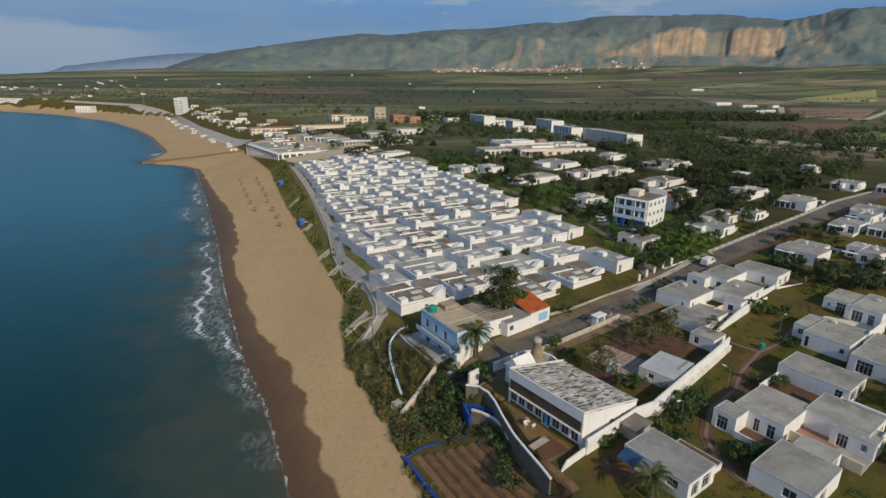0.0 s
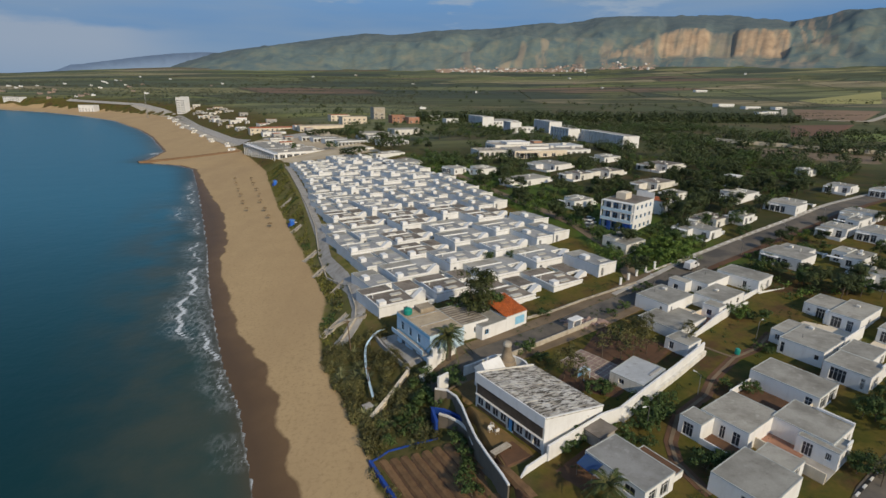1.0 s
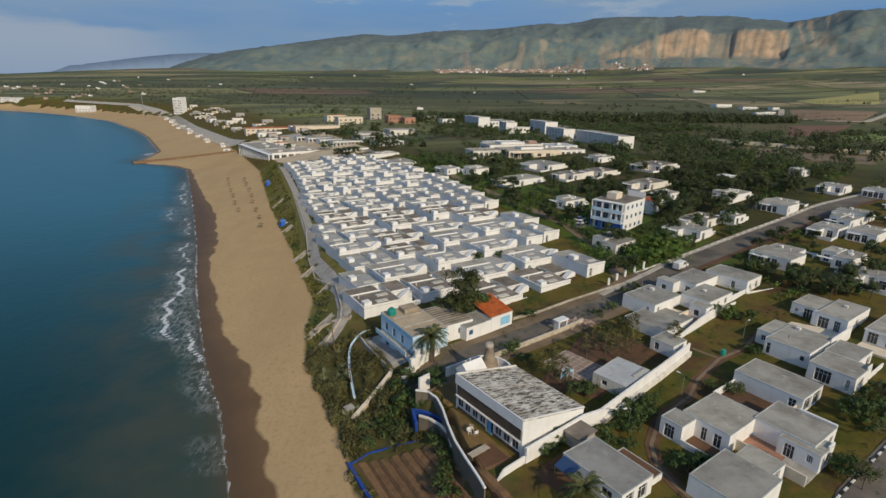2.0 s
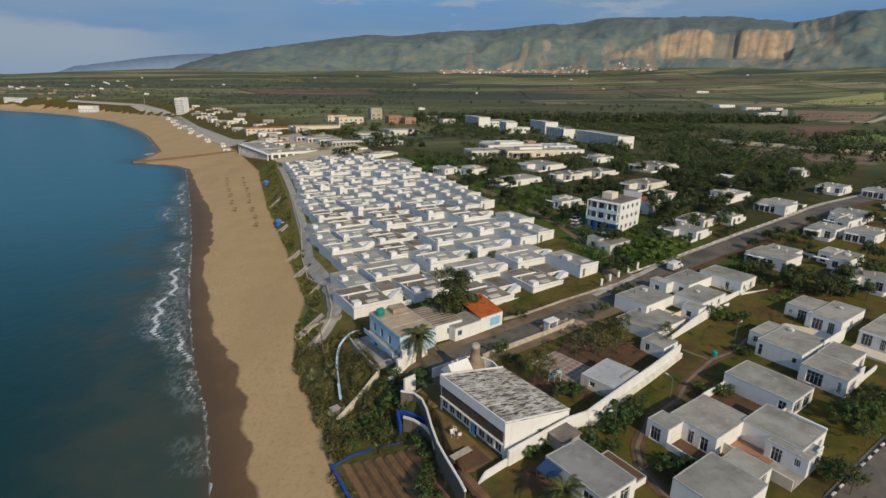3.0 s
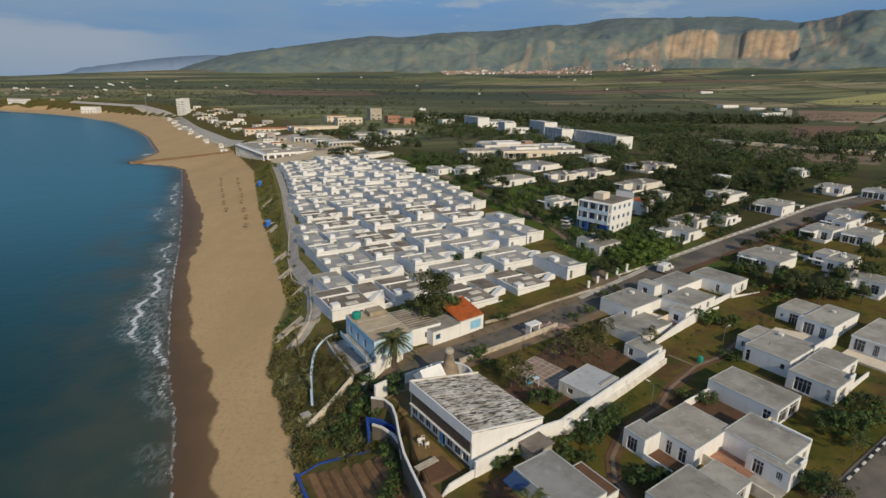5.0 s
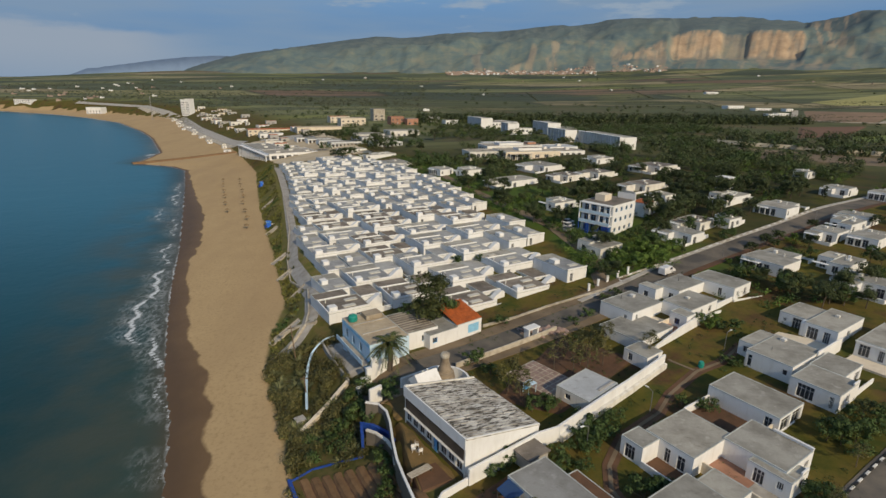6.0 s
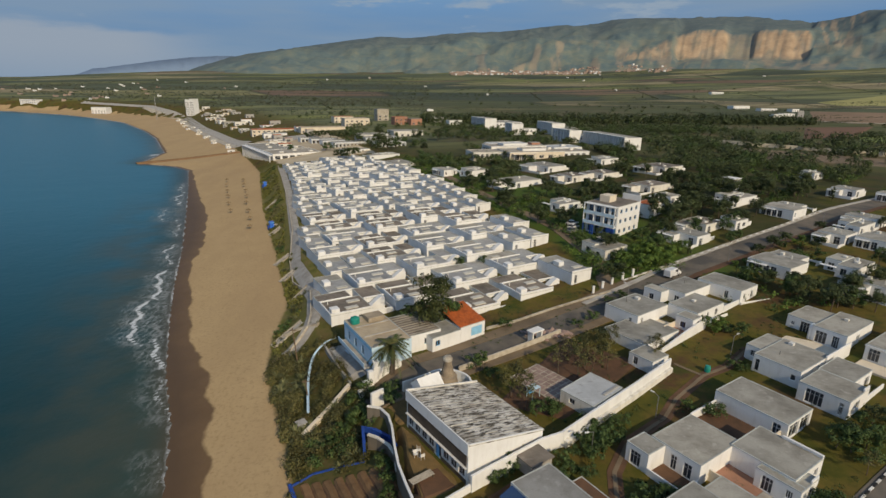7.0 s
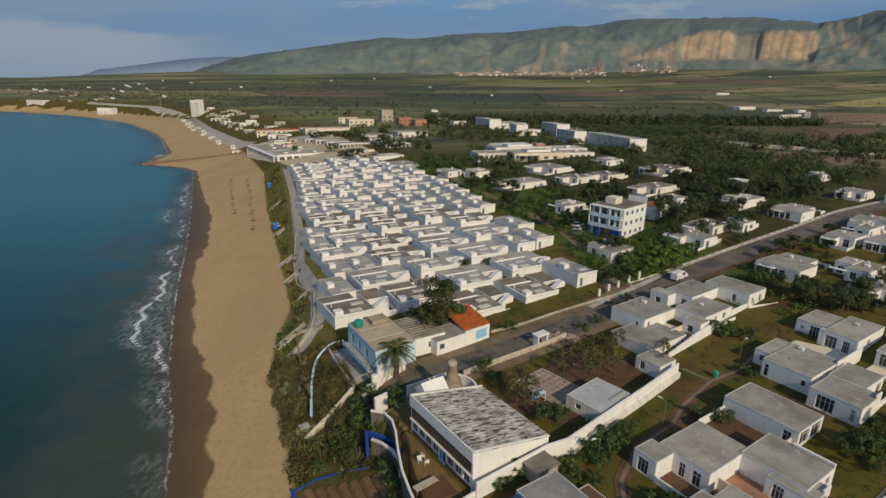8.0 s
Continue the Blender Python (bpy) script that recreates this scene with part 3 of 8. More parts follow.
az = np.arange(-50, 56, 0.14)
rad = np.concatenate([np.arange(2150, 2700, 50), np.arange(2700, 3300, 28), np.arange(3300, 3700, 50), np.arange(3700, 4650, 90)])
verts, faces, rocks, tops = [], [], [], []
for a in az:
    crest_el = float(np.interp(a, SKY_AZ, SKY_EL))
    crest = EYE + 3700 * math.tan(radians(crest_el))
    low_el = float(np.interp(a, HILL_AZ, HILL_EL))
    low = EYE + 2800 * math.tan(radians(low_el))
    rough = fbm(a * 0.9, 2.0, 1.0, 4)
    fine = fbm(a * 3.1, 5.0, 1.0, 4)
    quarry = float(ease((a - 24.8) / 0.8) * (1 - ease((a - 35.5) / 0.5)))      # the whole cut
    saddle = float(ease((a - 29.3 - 0.15 * fine) / 0.25) * (1 - ease((a - 31.3 - 0.3 * fine) / 0.5)))   # set back between the two faces
    ledge = float(ease((a - 20.2 - 0.3 * fine) / 0.7) * (1 - ease((a - 24.5) / 0.3)))
    crag = float(ease((a - 35.6) / 0.5) * (1 - ease((a - 38.6) / 0.8)))
    brow = float(np.interp(a, [24.8, 25.4, 26.8, 29.0, 29.6, 31.2, 32.2, 35.5], [0.50, 0.66, 0.74, 0.76, 0.66, 0.66, 0.76, 0.80])) + 0.02 * rough
    back = 0.022 * saddle + 0.010 * rough + 0.004 * fine
    sa, ca = math.sin(radians(a)), math.cos(radians(a))
    for r in rad:
        t = (r - 2150) / 1550
        px, py = r * sa, r * ca
        gully = 0.6 * fbm(px * 0.0022, py * 0.0022, 3.0) + 0.4 * (0.5 - abs(fbm(px * 0.0045, py * 0.0045, 7.0, 4)))
        soft = float(ease(t))
        z = low - 75 + (crest - low + 75) * soft ** 1.1
        z += gully * 95 * min(max(crest_el / 3, 0.1), 1) * (4 * soft * (1 - soft)) ** 0.8
        spot = fbm(px * 0.005, py * 0.005, 4.0, 4)
        face = 0.0
        if quarry > 0.01 and 0.3 < t < 1:
            share = float(np.interp(t, [0.3, 0.45 + back, 0.57 + back, 0.72, 1.0], [0.0, 0.13, brow, 0.5 * brow + 0.43, 1.0]))
            cut = EYE + r * math.tan(radians(low_el + (crest_el - low_el) * share)) + 5 * spot
            z = z + (cut - z) * quarry * float(ease((t - 0.3) / 0.1))
            worn = 1 - 0.45 * float(ease((fbm(a * 1.4, t * 16, 9.0, 4) - 0.02) / 0.3))
            face = quarry * worn * (1 - 0.6 * saddle) * float(ease((t - 0.44 - back) / 0.02) * (1 - ease((t - 0.56 - back - 0.02 * fine) / 0.02)))
            face = max(face, 0.5 * quarry * float(ease((fbm(a * 0.7, t * 60, 2.0, 3) + 0.1) / 0.3) * ease((t - 0.34) / 0.03) * (1 - ease((t - 0.46) / 0.02))))
        if ledge > 0.01:
            lip = 0.40 + 0.035 * (a - 20.2) * 0.5 + 0.04 * fbm(a * 1.1, 3.0, 4.0, 3)
            face = max(face, 0.75 * ledge * float(ease((t - 0.37) / 0.03) * (1 - ease((t - lip - 0.03) / 0.03)) * ease((fbm(a * 1.7, t * 9, 5.0, 3) + 0.25) / 0.3)))
        streaky = fbm(a * 2.4 + 6 * t, t * 5, 8.0, 4)
        face = max(face, 0.5 * crag * float(ease((streaky - 0.05) / 0.15) * ease((t - 0.4) / 0.1) * (1 - ease((t - 0.75) / 0.1))))
        scree = fbm(a * 0.8, t * 6, 12.0, 4)
        face = max(face, 0.42 * float(ease((scree - 0.02) / 0.3) * ease((t - 0.15) / 0.12) * (1 - ease((t - 0.46) / 0.12)) * ease((a - 2) / 8) * (1 - ease((a - 39) / 2))))
        if t >= 1:
            z = crest - (r - 3700) * 0.12 + 10 * fbm(a * 0.8, r * 0.002, 5.0)
        verts.append((r * sa, r * ca, z))
        rocks.append(face)
        tops.append(float(ease((t - 0.56 - 0.12 * spot) / 0.2)))
nr = len(rad)
for i in range(len(az) - 1):
    for j in range(nr - 1):
        k = i * nr + j
        faces.append((k, k + nr, k + nr + 1, k + 1))
me = bpy.data.meshes.new("mountain")
me.from_pydata(verts, [], faces)
me.polygons.foreach_set("use_smooth", [True] * len(me.polygons))
layer(me, "rock", rocks)
layer(me, "wooded", tops)
m = Nodes("mountain", 0.95, 0.0, 0.1)
# scrub and tree colours are blued and paled to carry distance haze
hazed_bush = m.stops(m.noise(0.011, 7.0, 0.68), [(0.32, (0.095, 0.142, 0.160)), (0.46, (0.125, 0.172, 0.172)), (0.58, (0.165, 0.198, 0.172)), (0.72, (0.225, 0.222, 0.178))])
strata = m.noise(1.0, 5.0, 0.65, m.scaled(0.015, 0.015, 0.012))
rock = m.stops(strata, [(0.30, (0.28, 0.205, 0.145)), (0.46, (0.40, 0.29, 0.195)), (0.64, (0.50, 0.37, 0.25))])
m.bump(m.noise(0.03, 6.0, 0.7), 0.4, 9.0)
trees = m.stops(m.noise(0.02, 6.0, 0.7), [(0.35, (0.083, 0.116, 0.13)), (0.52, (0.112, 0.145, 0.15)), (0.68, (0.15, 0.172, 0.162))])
me.materials.append(m.done(m.mix(m.attr("rock"), m.mix(m.attr("wooded"), hazed_bush, trees), rock)))
SLOPE = np.array([v[2] for v in verts]).reshape(len(az), nr)


def slope_z(x, y):
    """Height of the mountain's lower slope."""
    i = int(round((math.degrees(math.atan2(x, y)) - az[0]) / 0.14))
    return float(np.interp(math.hypot(x, y), rad, SLOPE[min(max(i, 0), len(az) - 1)])) if math.hypot(x, y) > 2160 else -99.0


tagged(new("mountain_backdrop", me), "long scrub mountain ridge, hazed blue-green, with a tan quarry face", "mountain", kind="structure")

# far ridge beyond the end of the bay, its blue painted in as haze
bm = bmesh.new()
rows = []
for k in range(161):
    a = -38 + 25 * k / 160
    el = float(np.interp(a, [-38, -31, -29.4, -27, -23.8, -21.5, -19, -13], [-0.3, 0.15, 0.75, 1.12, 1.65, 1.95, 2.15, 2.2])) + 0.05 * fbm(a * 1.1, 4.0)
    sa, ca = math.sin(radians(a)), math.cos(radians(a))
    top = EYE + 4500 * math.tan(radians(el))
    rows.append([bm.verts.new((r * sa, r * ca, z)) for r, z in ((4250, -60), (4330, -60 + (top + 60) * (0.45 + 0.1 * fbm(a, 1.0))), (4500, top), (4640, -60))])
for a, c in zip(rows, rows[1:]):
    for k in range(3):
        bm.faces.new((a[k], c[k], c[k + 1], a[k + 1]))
tagged(part("ridge_backdrop", bm, plain("far ridge scrub", (0.235, 0.33, 0.46), (0.21, 0.30, 0.43), 0.004, 0.95, 0.02, 0.3), smooth=True), "distant ridge beyond the bay, haze blue painted in", "mountain", kind="structure")

# ---- buildings ----
def face_cells(bm, start, along, out, length, z0, z1, holes, depth):
    """One wall face with real openings and their reveals."""
    start, along, out = Vector(start), Vector(along), Vector(out)
    up = Vector((0, 0, 1))
    cuts = sorted({0.0, length, *(a for h in holes for a in h[:2])})
    rows = sorted({z0, z1, *(z for h in holes for z in h[2:4])})

    def at(a, z, d=0.0):
        return bm.verts.new(start + along * a + up * z - out * d)

    for a0, a1 in zip(cuts, cuts[1:]):
        for b0, b1 in zip(rows, rows[1:]):
            am, bmid = (a0 + a1) / 2, (b0 + b1) / 2
            if not any(h[0] < am < h[1] and h[2] < bmid < h[3] for h in holes):
                bm.faces.new((at(a0, b0), at(a1, b0), at(a1, b1), at(a0, b1)))
    for a0, a1, b0, b1 in holes:
        for p, q in (((a0, b0), (a0, b1)), ((a0, b1), (a1, b1)), ((a1, b1), (a1, b0)), ((a1, b0), (a0, b0))):
            bm.faces.new((at(*p), at(*q), at(*q, depth), at(*p, depth)))


FACES = {"S": lambda a, b, c, d: ((a, b, 0), (1, 0, 0), (0, -1, 0), c - a), "E": lambda a, b, c, d: ((c, b, 0), (0, 1, 0), (1, 0, 0), d - b),
         "N": lambda a, b, c, d: ((c, d, 0), (-1, 0, 0), (0, 1, 0), c - a), "W": lambda a, b, c, d: ((a, d, 0), (0, -1, 0), (-1, 0, 0), d - b)}


def sash(w, h, t, bars, rail):
    """A window frame with mullions and a rail, welded in one piece."""
    xs, zs = [0, t], [0, t]
    for k in range(1, bars):
        xs += [w * k / bars - 0.03, w * k / bars + 0.03]
    zs += [h * 0.68, h * 0.68 + 0.05] if rail else []
    xs, zs = xs + [w - t, w], zs + [h - t, h]
    bm = bmesh.new()
    grid = {(i, j, y): bm.verts.new((x, y, z)) for i, x in enumerate(xs) for j, z in enumerate(zs) for y in (0.0, 0.06)}
    nx, nz = len(xs) - 1, len(zs) - 1
    bar = {(i, j): 0 <= i < nx and 0 <= j < nz and (i % 2 == 0 or j % 2 == 0) for i in range(-1, nx + 1) for j in range(-1, nz + 1)}
    for i in range(nx):
        for j in range(nz):
            if not bar[i, j]:
                continue
            for y, order in ((0.0, ((0, 0), (1, 0), (1, 1), (0, 1))), (0.06, ((0, 1), (1, 1), (1, 0), (0, 0)))):
                bm.faces.new([grid[i + a, j + b, y] for a, b in order])
            for (di, dj), (p, q) in (((-1, 0), ((0, 0), (0, 1))), ((1, 0), ((1, 1), (1, 0))), ((0, -1), ((1, 0), (0, 0))), ((0, 1), ((0, 1), (1, 1)))):
                if not bar[i + di, j + dj]:
                    bm.faces.new([grid[i + p[0], j + p[1], 0.0], grid[i + q[0], j + q[1], 0.0], grid[i + q[0], j + q[1], 0.06], grid[i + p[0], j + p[1], 0.06]])
    return bm


def window(thing, start, along, out, a0, a1, z0, z1, bars=2, rail=True, frame=None, depth=0.12, name="window"):
    """A frame with mullions in an opening, and its pane."""
    frame = frame or FRAME
    rot = Matrix((( along[0], -out[0], 0), (along[1], -out[1], 0), (0, 0, 1))).to_4x4()
    origin = Vector(start) + Vector(along) * a0 - Vector(out) * depth
    base = Matrix.Translation((origin.x, origin.y, z0)) @ rot
    w, h = a1 - a0, z1 - z0
    t = 0.07
    bm = sash(w, h, t, bars, rail)
    ob = part(name, bm, frame, thing)
    ob.matrix_basis = base
    pane = part("pane", box(t * 0.5, 0.025, t * 0.5, w - t * 0.5, 0.04, h - t * 0.5), GLASS, ob)
    return ob


def block(thing, u0, v0, u1, v1, h, openings=(), z0=-0.8, wall=None, roof=None, rim=0.07, bars=2, frame=None, edge=None):
    """A flat-roofed volume: walls with openings, a rim and a roof deck."""
    wall, roof = wall or WHITE, roof or ROOF
    bm = bmesh.new()
    for f, (maker) in FACES.items():
        start, along, out, length = maker(u0, v0, u1, v1)
        holes = [(a, b, c, d) for g, a, b, c, d in openings if g == f]
        face_cells(bm, start, along, out, length, z0, h, holes, 0.2)
    bmesh.ops.remove_doubles(bm, verts=bm.verts, dist=0.0005)
    part("wall", bm, wall, thing)
    bm = bmesh.new()
    t = 0.12
    add_box(bm, u0 - 0.03, v0 - 0.03, h, u1 + 0.03, v0 + t, h + rim, 0.015), add_box(bm, u0 - 0.03, v1 - t, h, u1 + 0.03, v1 + 0.03, h + rim, 0.015)
    add_box(bm, u0 - 0.03, v0 + t, h, u0 + t, v1 - t, h + rim, 0.015), add_box(bm, u1 - t, v0 + t, h, u1 + 0.03, v1 - t, h + rim, 0.015)
    part("parapet", bm, edge or RIM, thing)
    part("roof", box(u0 + t, v0 + t, h - 0.15, u1 - t, v1 - t, h + rim * 0.45), roof, thing)
    for g, a, b, c, d in openings:
        start, along, out, length = FACES[g](u0, v0, u1, v1)
        window(thing, start, along, out, a, b, c, d, bars, d - c > 1.5, frame, name="door" if c < 0.25 else "window")


GRID = 31.0


def house(name, x, y, rot, label, category="house", group=""):
    return empty(name, Matrix.Translation((x, y, gz(x, y))) @ pose(0, 0, 0, 0, 0, rot), label, category, group)


def local(x, y, rot, u, v):
    c, s = math.cos(radians(rot)), math.sin(radians(rot))
    return x + u * c - v * s, y + u * s + v * c


def low_wall(thing, p, q, h, thick=0.2, material=None, z0=-0.5, name="terrace_wall"):
    d = (Vector(q) - Vector(p))
    bm = box(0, -thick / 2, z0, d.length, thick / 2, h, 0.02)
    ob = part(name, bm, material or WHITE, thing)
    ob.matrix_basis = Matrix.Translation((p[0], p[1], 0)) @ pose(0, 0, 0, 0, 0, math.degrees(math.atan2(d.y, d.x)))
    return ob


def slab(thing, u0, v0, u1, v1, z, material, name="terrace", z0=-0.5):
    return part(name, box(u0, v0, z0, u1, v1, z, 0.01), material, thing)


BUNG = "bungalows in the garden"
# bungalow with a corner terrace beside the hedge
b = house("bungalow", 48.6, 50.35, GRID, "white flat-roofed bungalow with a corner terrace and French doors", "bungalow", BUNG)
block(b, 0, 0, 8.0, 6.35, 2.75, [("W", 4.4, 5.4, 0.1, 2.0), ("W", 2.75, 3.5, 0.1, 2.0), ("W", 0.9, 1.6, 0.9, 1.9), ("E", 2, 3.4, 0.9, 2.1)], bars=2)
block(b, -3.2, 4.4, -0.02, 7.4, 2.6, [("W", 0.6, 2.0, 0.1, 2.0)], bars=3)
slab(b, -3.1, 0.2, -0.02, 4.38, 0.12, EARTH)
low_wall(b, (-3.2, 0.1), (-3.2, 4.4), 0.9), low_wall(b, (-3.1, 0.1), (0, 0.1), 0.8)
# bungalow with a big white window frame
b = house("bungalow", 61.8, 56.1, GRID, "white flat-roofed bungalow with a tall framed window wall", "bungalow", BUNG)
block(b, 1.5, 0, 8.0, 9.4, 2.6, [("S", 0.5, 2.9, 0.3, 2.3), ("S", 3.4, 5.9, 0.3, 2.3), ("W", 7.6, 8.6, 0.1, 2.1)], bars=2)
slab(b, -4.6, 0.2, 1.48, 9.0, 0.12, EARTH)
low_wall(b, (-4.7, 0.6), (-4.7, 9.2), 0.95), low_wall(b, (-4.6, 9.1), (1.4, 9.1), 1.3), low_wall(b, (-4.6, 0.7), (1.4, 0.7), 1.5, material=CREAM)
# bungalow with an L of two wings
b = house("bungalow", 57.7, 48.7, GRID, "white flat-roofed bungalow with two wings and dark double doors", "bungalow", BUNG)
block(b, -0.6, -0.8, 6.0, 6.3, 2.7, [("W", 5.1, 6.4, 0.15, 2.05), ("W", 3.9, 4.5, 0.15, 2.0), ("E", 2, 3.2, 0.9, 2.0), ("S", 4.6, 5.6, 0.9, 2.0)], bars=3)
block(b, -1.7, -1.9, -0.63, 2.75, 2.45, [("W", 0.7, 1.9, 0.15, 2.0), ("W", 3.2, 3.9, 0.9, 1.9)], bars=3)
block(b, -0.6, -1.9, 2.2, -0.83, 2.45, [("S", 0.8, 2.0, 0.8, 1.9)], bars=2)
part("roof_kerb", box(5.7, -0.8, 2.77, 6.03, 3.6, 3.1, 0.02), WHITE, b), part("roof_kerb", box(0.6, -1.9, 2.52, 2.2, -1.7, 2.85, 0.02), WHITE, b)
low_wall(b, (-5.0, -1.9), (-4.9, 6.2), 1.3, material=CREAM)
slab(b, -4.75, 1.6, -0.63, 6.2, 0.14, BRICK_RED), slab(b, -4.75, -1.9, -1.73, 1.57, 0.12, CONCRETE)
# bungalow by the club wall, blue awning
b = house("bungalow", 31.3, 41.7, GRID, "white flat-roofed bungalow with a blue awning beside a palm", "bungalow", BUNG)
block(b, 0, 0, 5.6, 8.2, 2.5, [("S", 0.8, 2.2, 0.2, 2.1), ("S", 3.0, 4.6, 0.2, 2.1), ("W", 5.6, 7.0, 0.9, 2.0)], roof=ROOF_DARK)
bm = bmesh.new()
v = [bm.verts.new(c) for c in ((-1.7, 5.6, 1.7), (0.0, 5.6, 2.3), (0.0, 8.0, 2.3), (-1.7, 8.0, 1.7), (-1.7, 5.6, 1.65), (0.0, 5.6, 2.25), (0.0, 8.0, 2.25), (-1.7, 8.0, 1.65))]
for q in ((0, 1, 2, 3), (7, 6, 5, 4), (0, 4, 5, 1), (2, 6, 7, 3), (3, 7, 4, 0)):
    bm.faces.new([v[k] for k in q])
part("awning", bm, NAVY, b, "faded blue awning")
for vv in (5.7, 7.9):
    part("awning_post", tube((-1.6, vv, -0.4), (-1.6, vv, 1.67), 0.04, 0.04), METAL, b)
block(b, 5.63, 0.6, 8.6, 6.0, 0.9, [], roof=EARTH)
# bungalow at the road corner
b = house("bungalow", 43.4, 38.9, GRID, "white flat-roofed bungalow with stepped roof edge", "bungalow", BUNG)
block(b, 0, 0, 7.7, 6.4, 2.6, [("S", 2.0, 3.6, 0.2, 2.1), ("W", 3.5, 4.9, 0.8, 2.0)])
block(b, 7.73, 1.2, 11.5, 5.4, 2.2, [("S", 1.0, 2.6, 0.2, 2.0)])
# terrace row further back
b = house("bungalow", 72.4, 67.9, GRID, "white flat-roofed bungalow with a stepped plan and small windows", "bungalow", BUNG)
block(b, 0, 0, 9.4, 6.7, 2.75, [("W", 0.35, 1.0, 0.15, 2.1), ("W", 5.4, 6.1, 1.0, 1.9), ("S", 5.6, 6.6, 0.9, 2.0)], bars=1)
block(b, 2.6, 6.73, 9.4, 9.2, 2.6, [("W", 0.8, 1.6, 0.9, 1.9)])
part("roof_box", box(7.6, 4.6, 2.78, 8.4, 5.3, 3.2, 0.03), FRAME, b), part("vent_pipe", tube((3.0, 4.4, 2.7), (3.0, 4.4, 3.4), 0.07, 0.07), METAL, b)
b = house("bungalow", 73.8, 60.5, GRID, "white flat-roofed bungalow with a dark double door", "bungalow", BUNG)
block(b, 0, 0, 6.2, 6.2, 2.7, [("W", 1.0, 3.2, 0.15, 2.25), ("W", 5.0, 5.6, 0.3, 2.1), ("S", 2.2, 3.4, 0.8, 2.0)], bars=4)
block(b, 6.23, 1.8, 12.6, 6.4, 2.7, [("S", 1.2, 2.0, 0.3, 2.1), ("S", 4.0, 5.6, 0.3, 2.1)])
part("roof_kerb", box(4.4, 0.0, 2.77, 6.2, 0.2, 3.2, 0.02), WHITE, b)
low_wall(b, (6.3, 0.2), (12.6, 0.2), 1.3)
b = house("bungalow", 86.4, 77.0, GRID, "white flat-roofed bungalow with three dark doors on a walled court", "bungalow", BUNG)
block(b, 0, 0, 10.5, 5.0, 2.85, [("W", 0.5, 2.2, 0.15, 2.25), ("W", 3.0, 4.0, 0.15, 2.2), ("S", 4.0, 5.2, 0.9, 2.0)], bars=3)
block(b, 1.8, 5.03, 9.2, 9.8, 2.6, [("W", 2.2, 4.2, 0.15, 2.2), ("W", 0.7, 1.3, 1.0, 1.7)], bars=4)
screen = part("screen_wall", lathe([(1.0, -0.6), (1.0, 2.4), (0.7, 2.7), (0.3, 2.8)], 14), WHITE, b, "curved white screen beside the doors")
screen.matrix_basis = Matrix.Translation((0.9, 5.3, 0)) @ Matrix.Diagonal((0.9, 0.5, 1, 1))
slab(b, -5.2, -0.4, -0.03, 8.0, 0.13, CREAM, "court")
low_wall(b, (-9.0, -0.7), (-0.1, -0.7), 2.3), low_wall(b, (-5.3, -0.5), (-5.3, 8.2), 0.8)
part("roof_box", box(6.6, 2.4, 2.9, 7.2, 3.0, 3.25, 0.03), WHITE_OLD, b)
b = house("bungalow", 91.4, 68.9, GRID, "white flat-roofed bungalow with dark paned doors", "bungalow", BUNG)
block(b, 0, 0, 11.5, 7.0, 2.7, [("W", 0.5, 2.0, 0.2, 2.2), ("W", 3.1, 3.9, 0.2, 2.1), ("W", 5.1, 6.5, 0.2, 2.2), ("S", 2.0, 3.4, 0.9, 2.0), ("S", 7.0, 8.2, 0.9, 2.0)], bars=3)
part("roof_edge", box(-0.25, -0.1, 2.45, -0.05, 7.1, 2.62, 0.02), WHITE, b)
slab(b, -3.8, 0.0, -0.28, 7.0, 0.13, CREAM, "court")

# white compound along the street
b = house("villa", 56.1, 87.0, 33, "white flat-roofed villa round a pink courtyard by the street", "villa")
block(b, 0, 0, 9.2, 7.0, 2.8, [("W", 5.2, 5.8, 1.3, 2.0), ("S", 1.0, 1.7, 0.6, 2.2)])
block(b, 9.23, -5.8, 18.2, 0.0, 3.2, [("S", 3.2, 3.9, 1.2, 2.6), ("S", 6.0, 7.0, 1.4, 2.6), ("W", 3.4, 4.6, 0.6, 2.5)])
block(b, 6.4, -6.6, 9.2, -3.4, 2.9, [("S", 1.5, 2.5, 0.4, 2.3), ("W", 0.9, 1.9, 0.9, 2.0)], frame=BLUE)
block(b, 12.2, 3.4, 14.77, 7.2, 3.5, [("W", 1.2, 2.2, 1.4, 2.6)])
block(b, 14.8, 0.05, 23.95, 5.6, 3.7, [("W", 1.2, 1.9, 1.4, 2.8), ("W", 3.4, 4.4, 1.4, 2.8)])
block(b, 24.0, -6.0, 30.6, 2.8, 4.2, [("S", 1.2, 1.9, 2.2, 3.4), ("S", 4.0, 5.0, 2.0, 3.5), ("W", 5.6, 6.4, 2.0, 3.5), ("E", 2.0, 3.4, 2.4, 3.5)])
low_wall(b, (18.2, -5.8), (24.0, -5.8), 2.5), low_wall(b, (24.05, -6.2), (31.0, -8.4), 2.0), low_wall(b, (9.3, -6.2), (17.8, -6.9), 1.6)
slab(b, 18.23, -5.6, 23.97, 0.0, 1.5, CREAM, "courtyard"), slab(b, 0.1, -3.3, 9.2, -0.03, 0.5, CREAM, "courtyard"), slab(b, 3.1, -6.5, 6.37, -3.33, 0.45, BRICK_RED, "courtyard")
low_wall(b, (3.0, -3.3), (6.4, -3.3), 1.5, material=CREAM), low_wall(b, (0.1, -0.2), (3.0, -3.3), 1.2, material=CREAM)
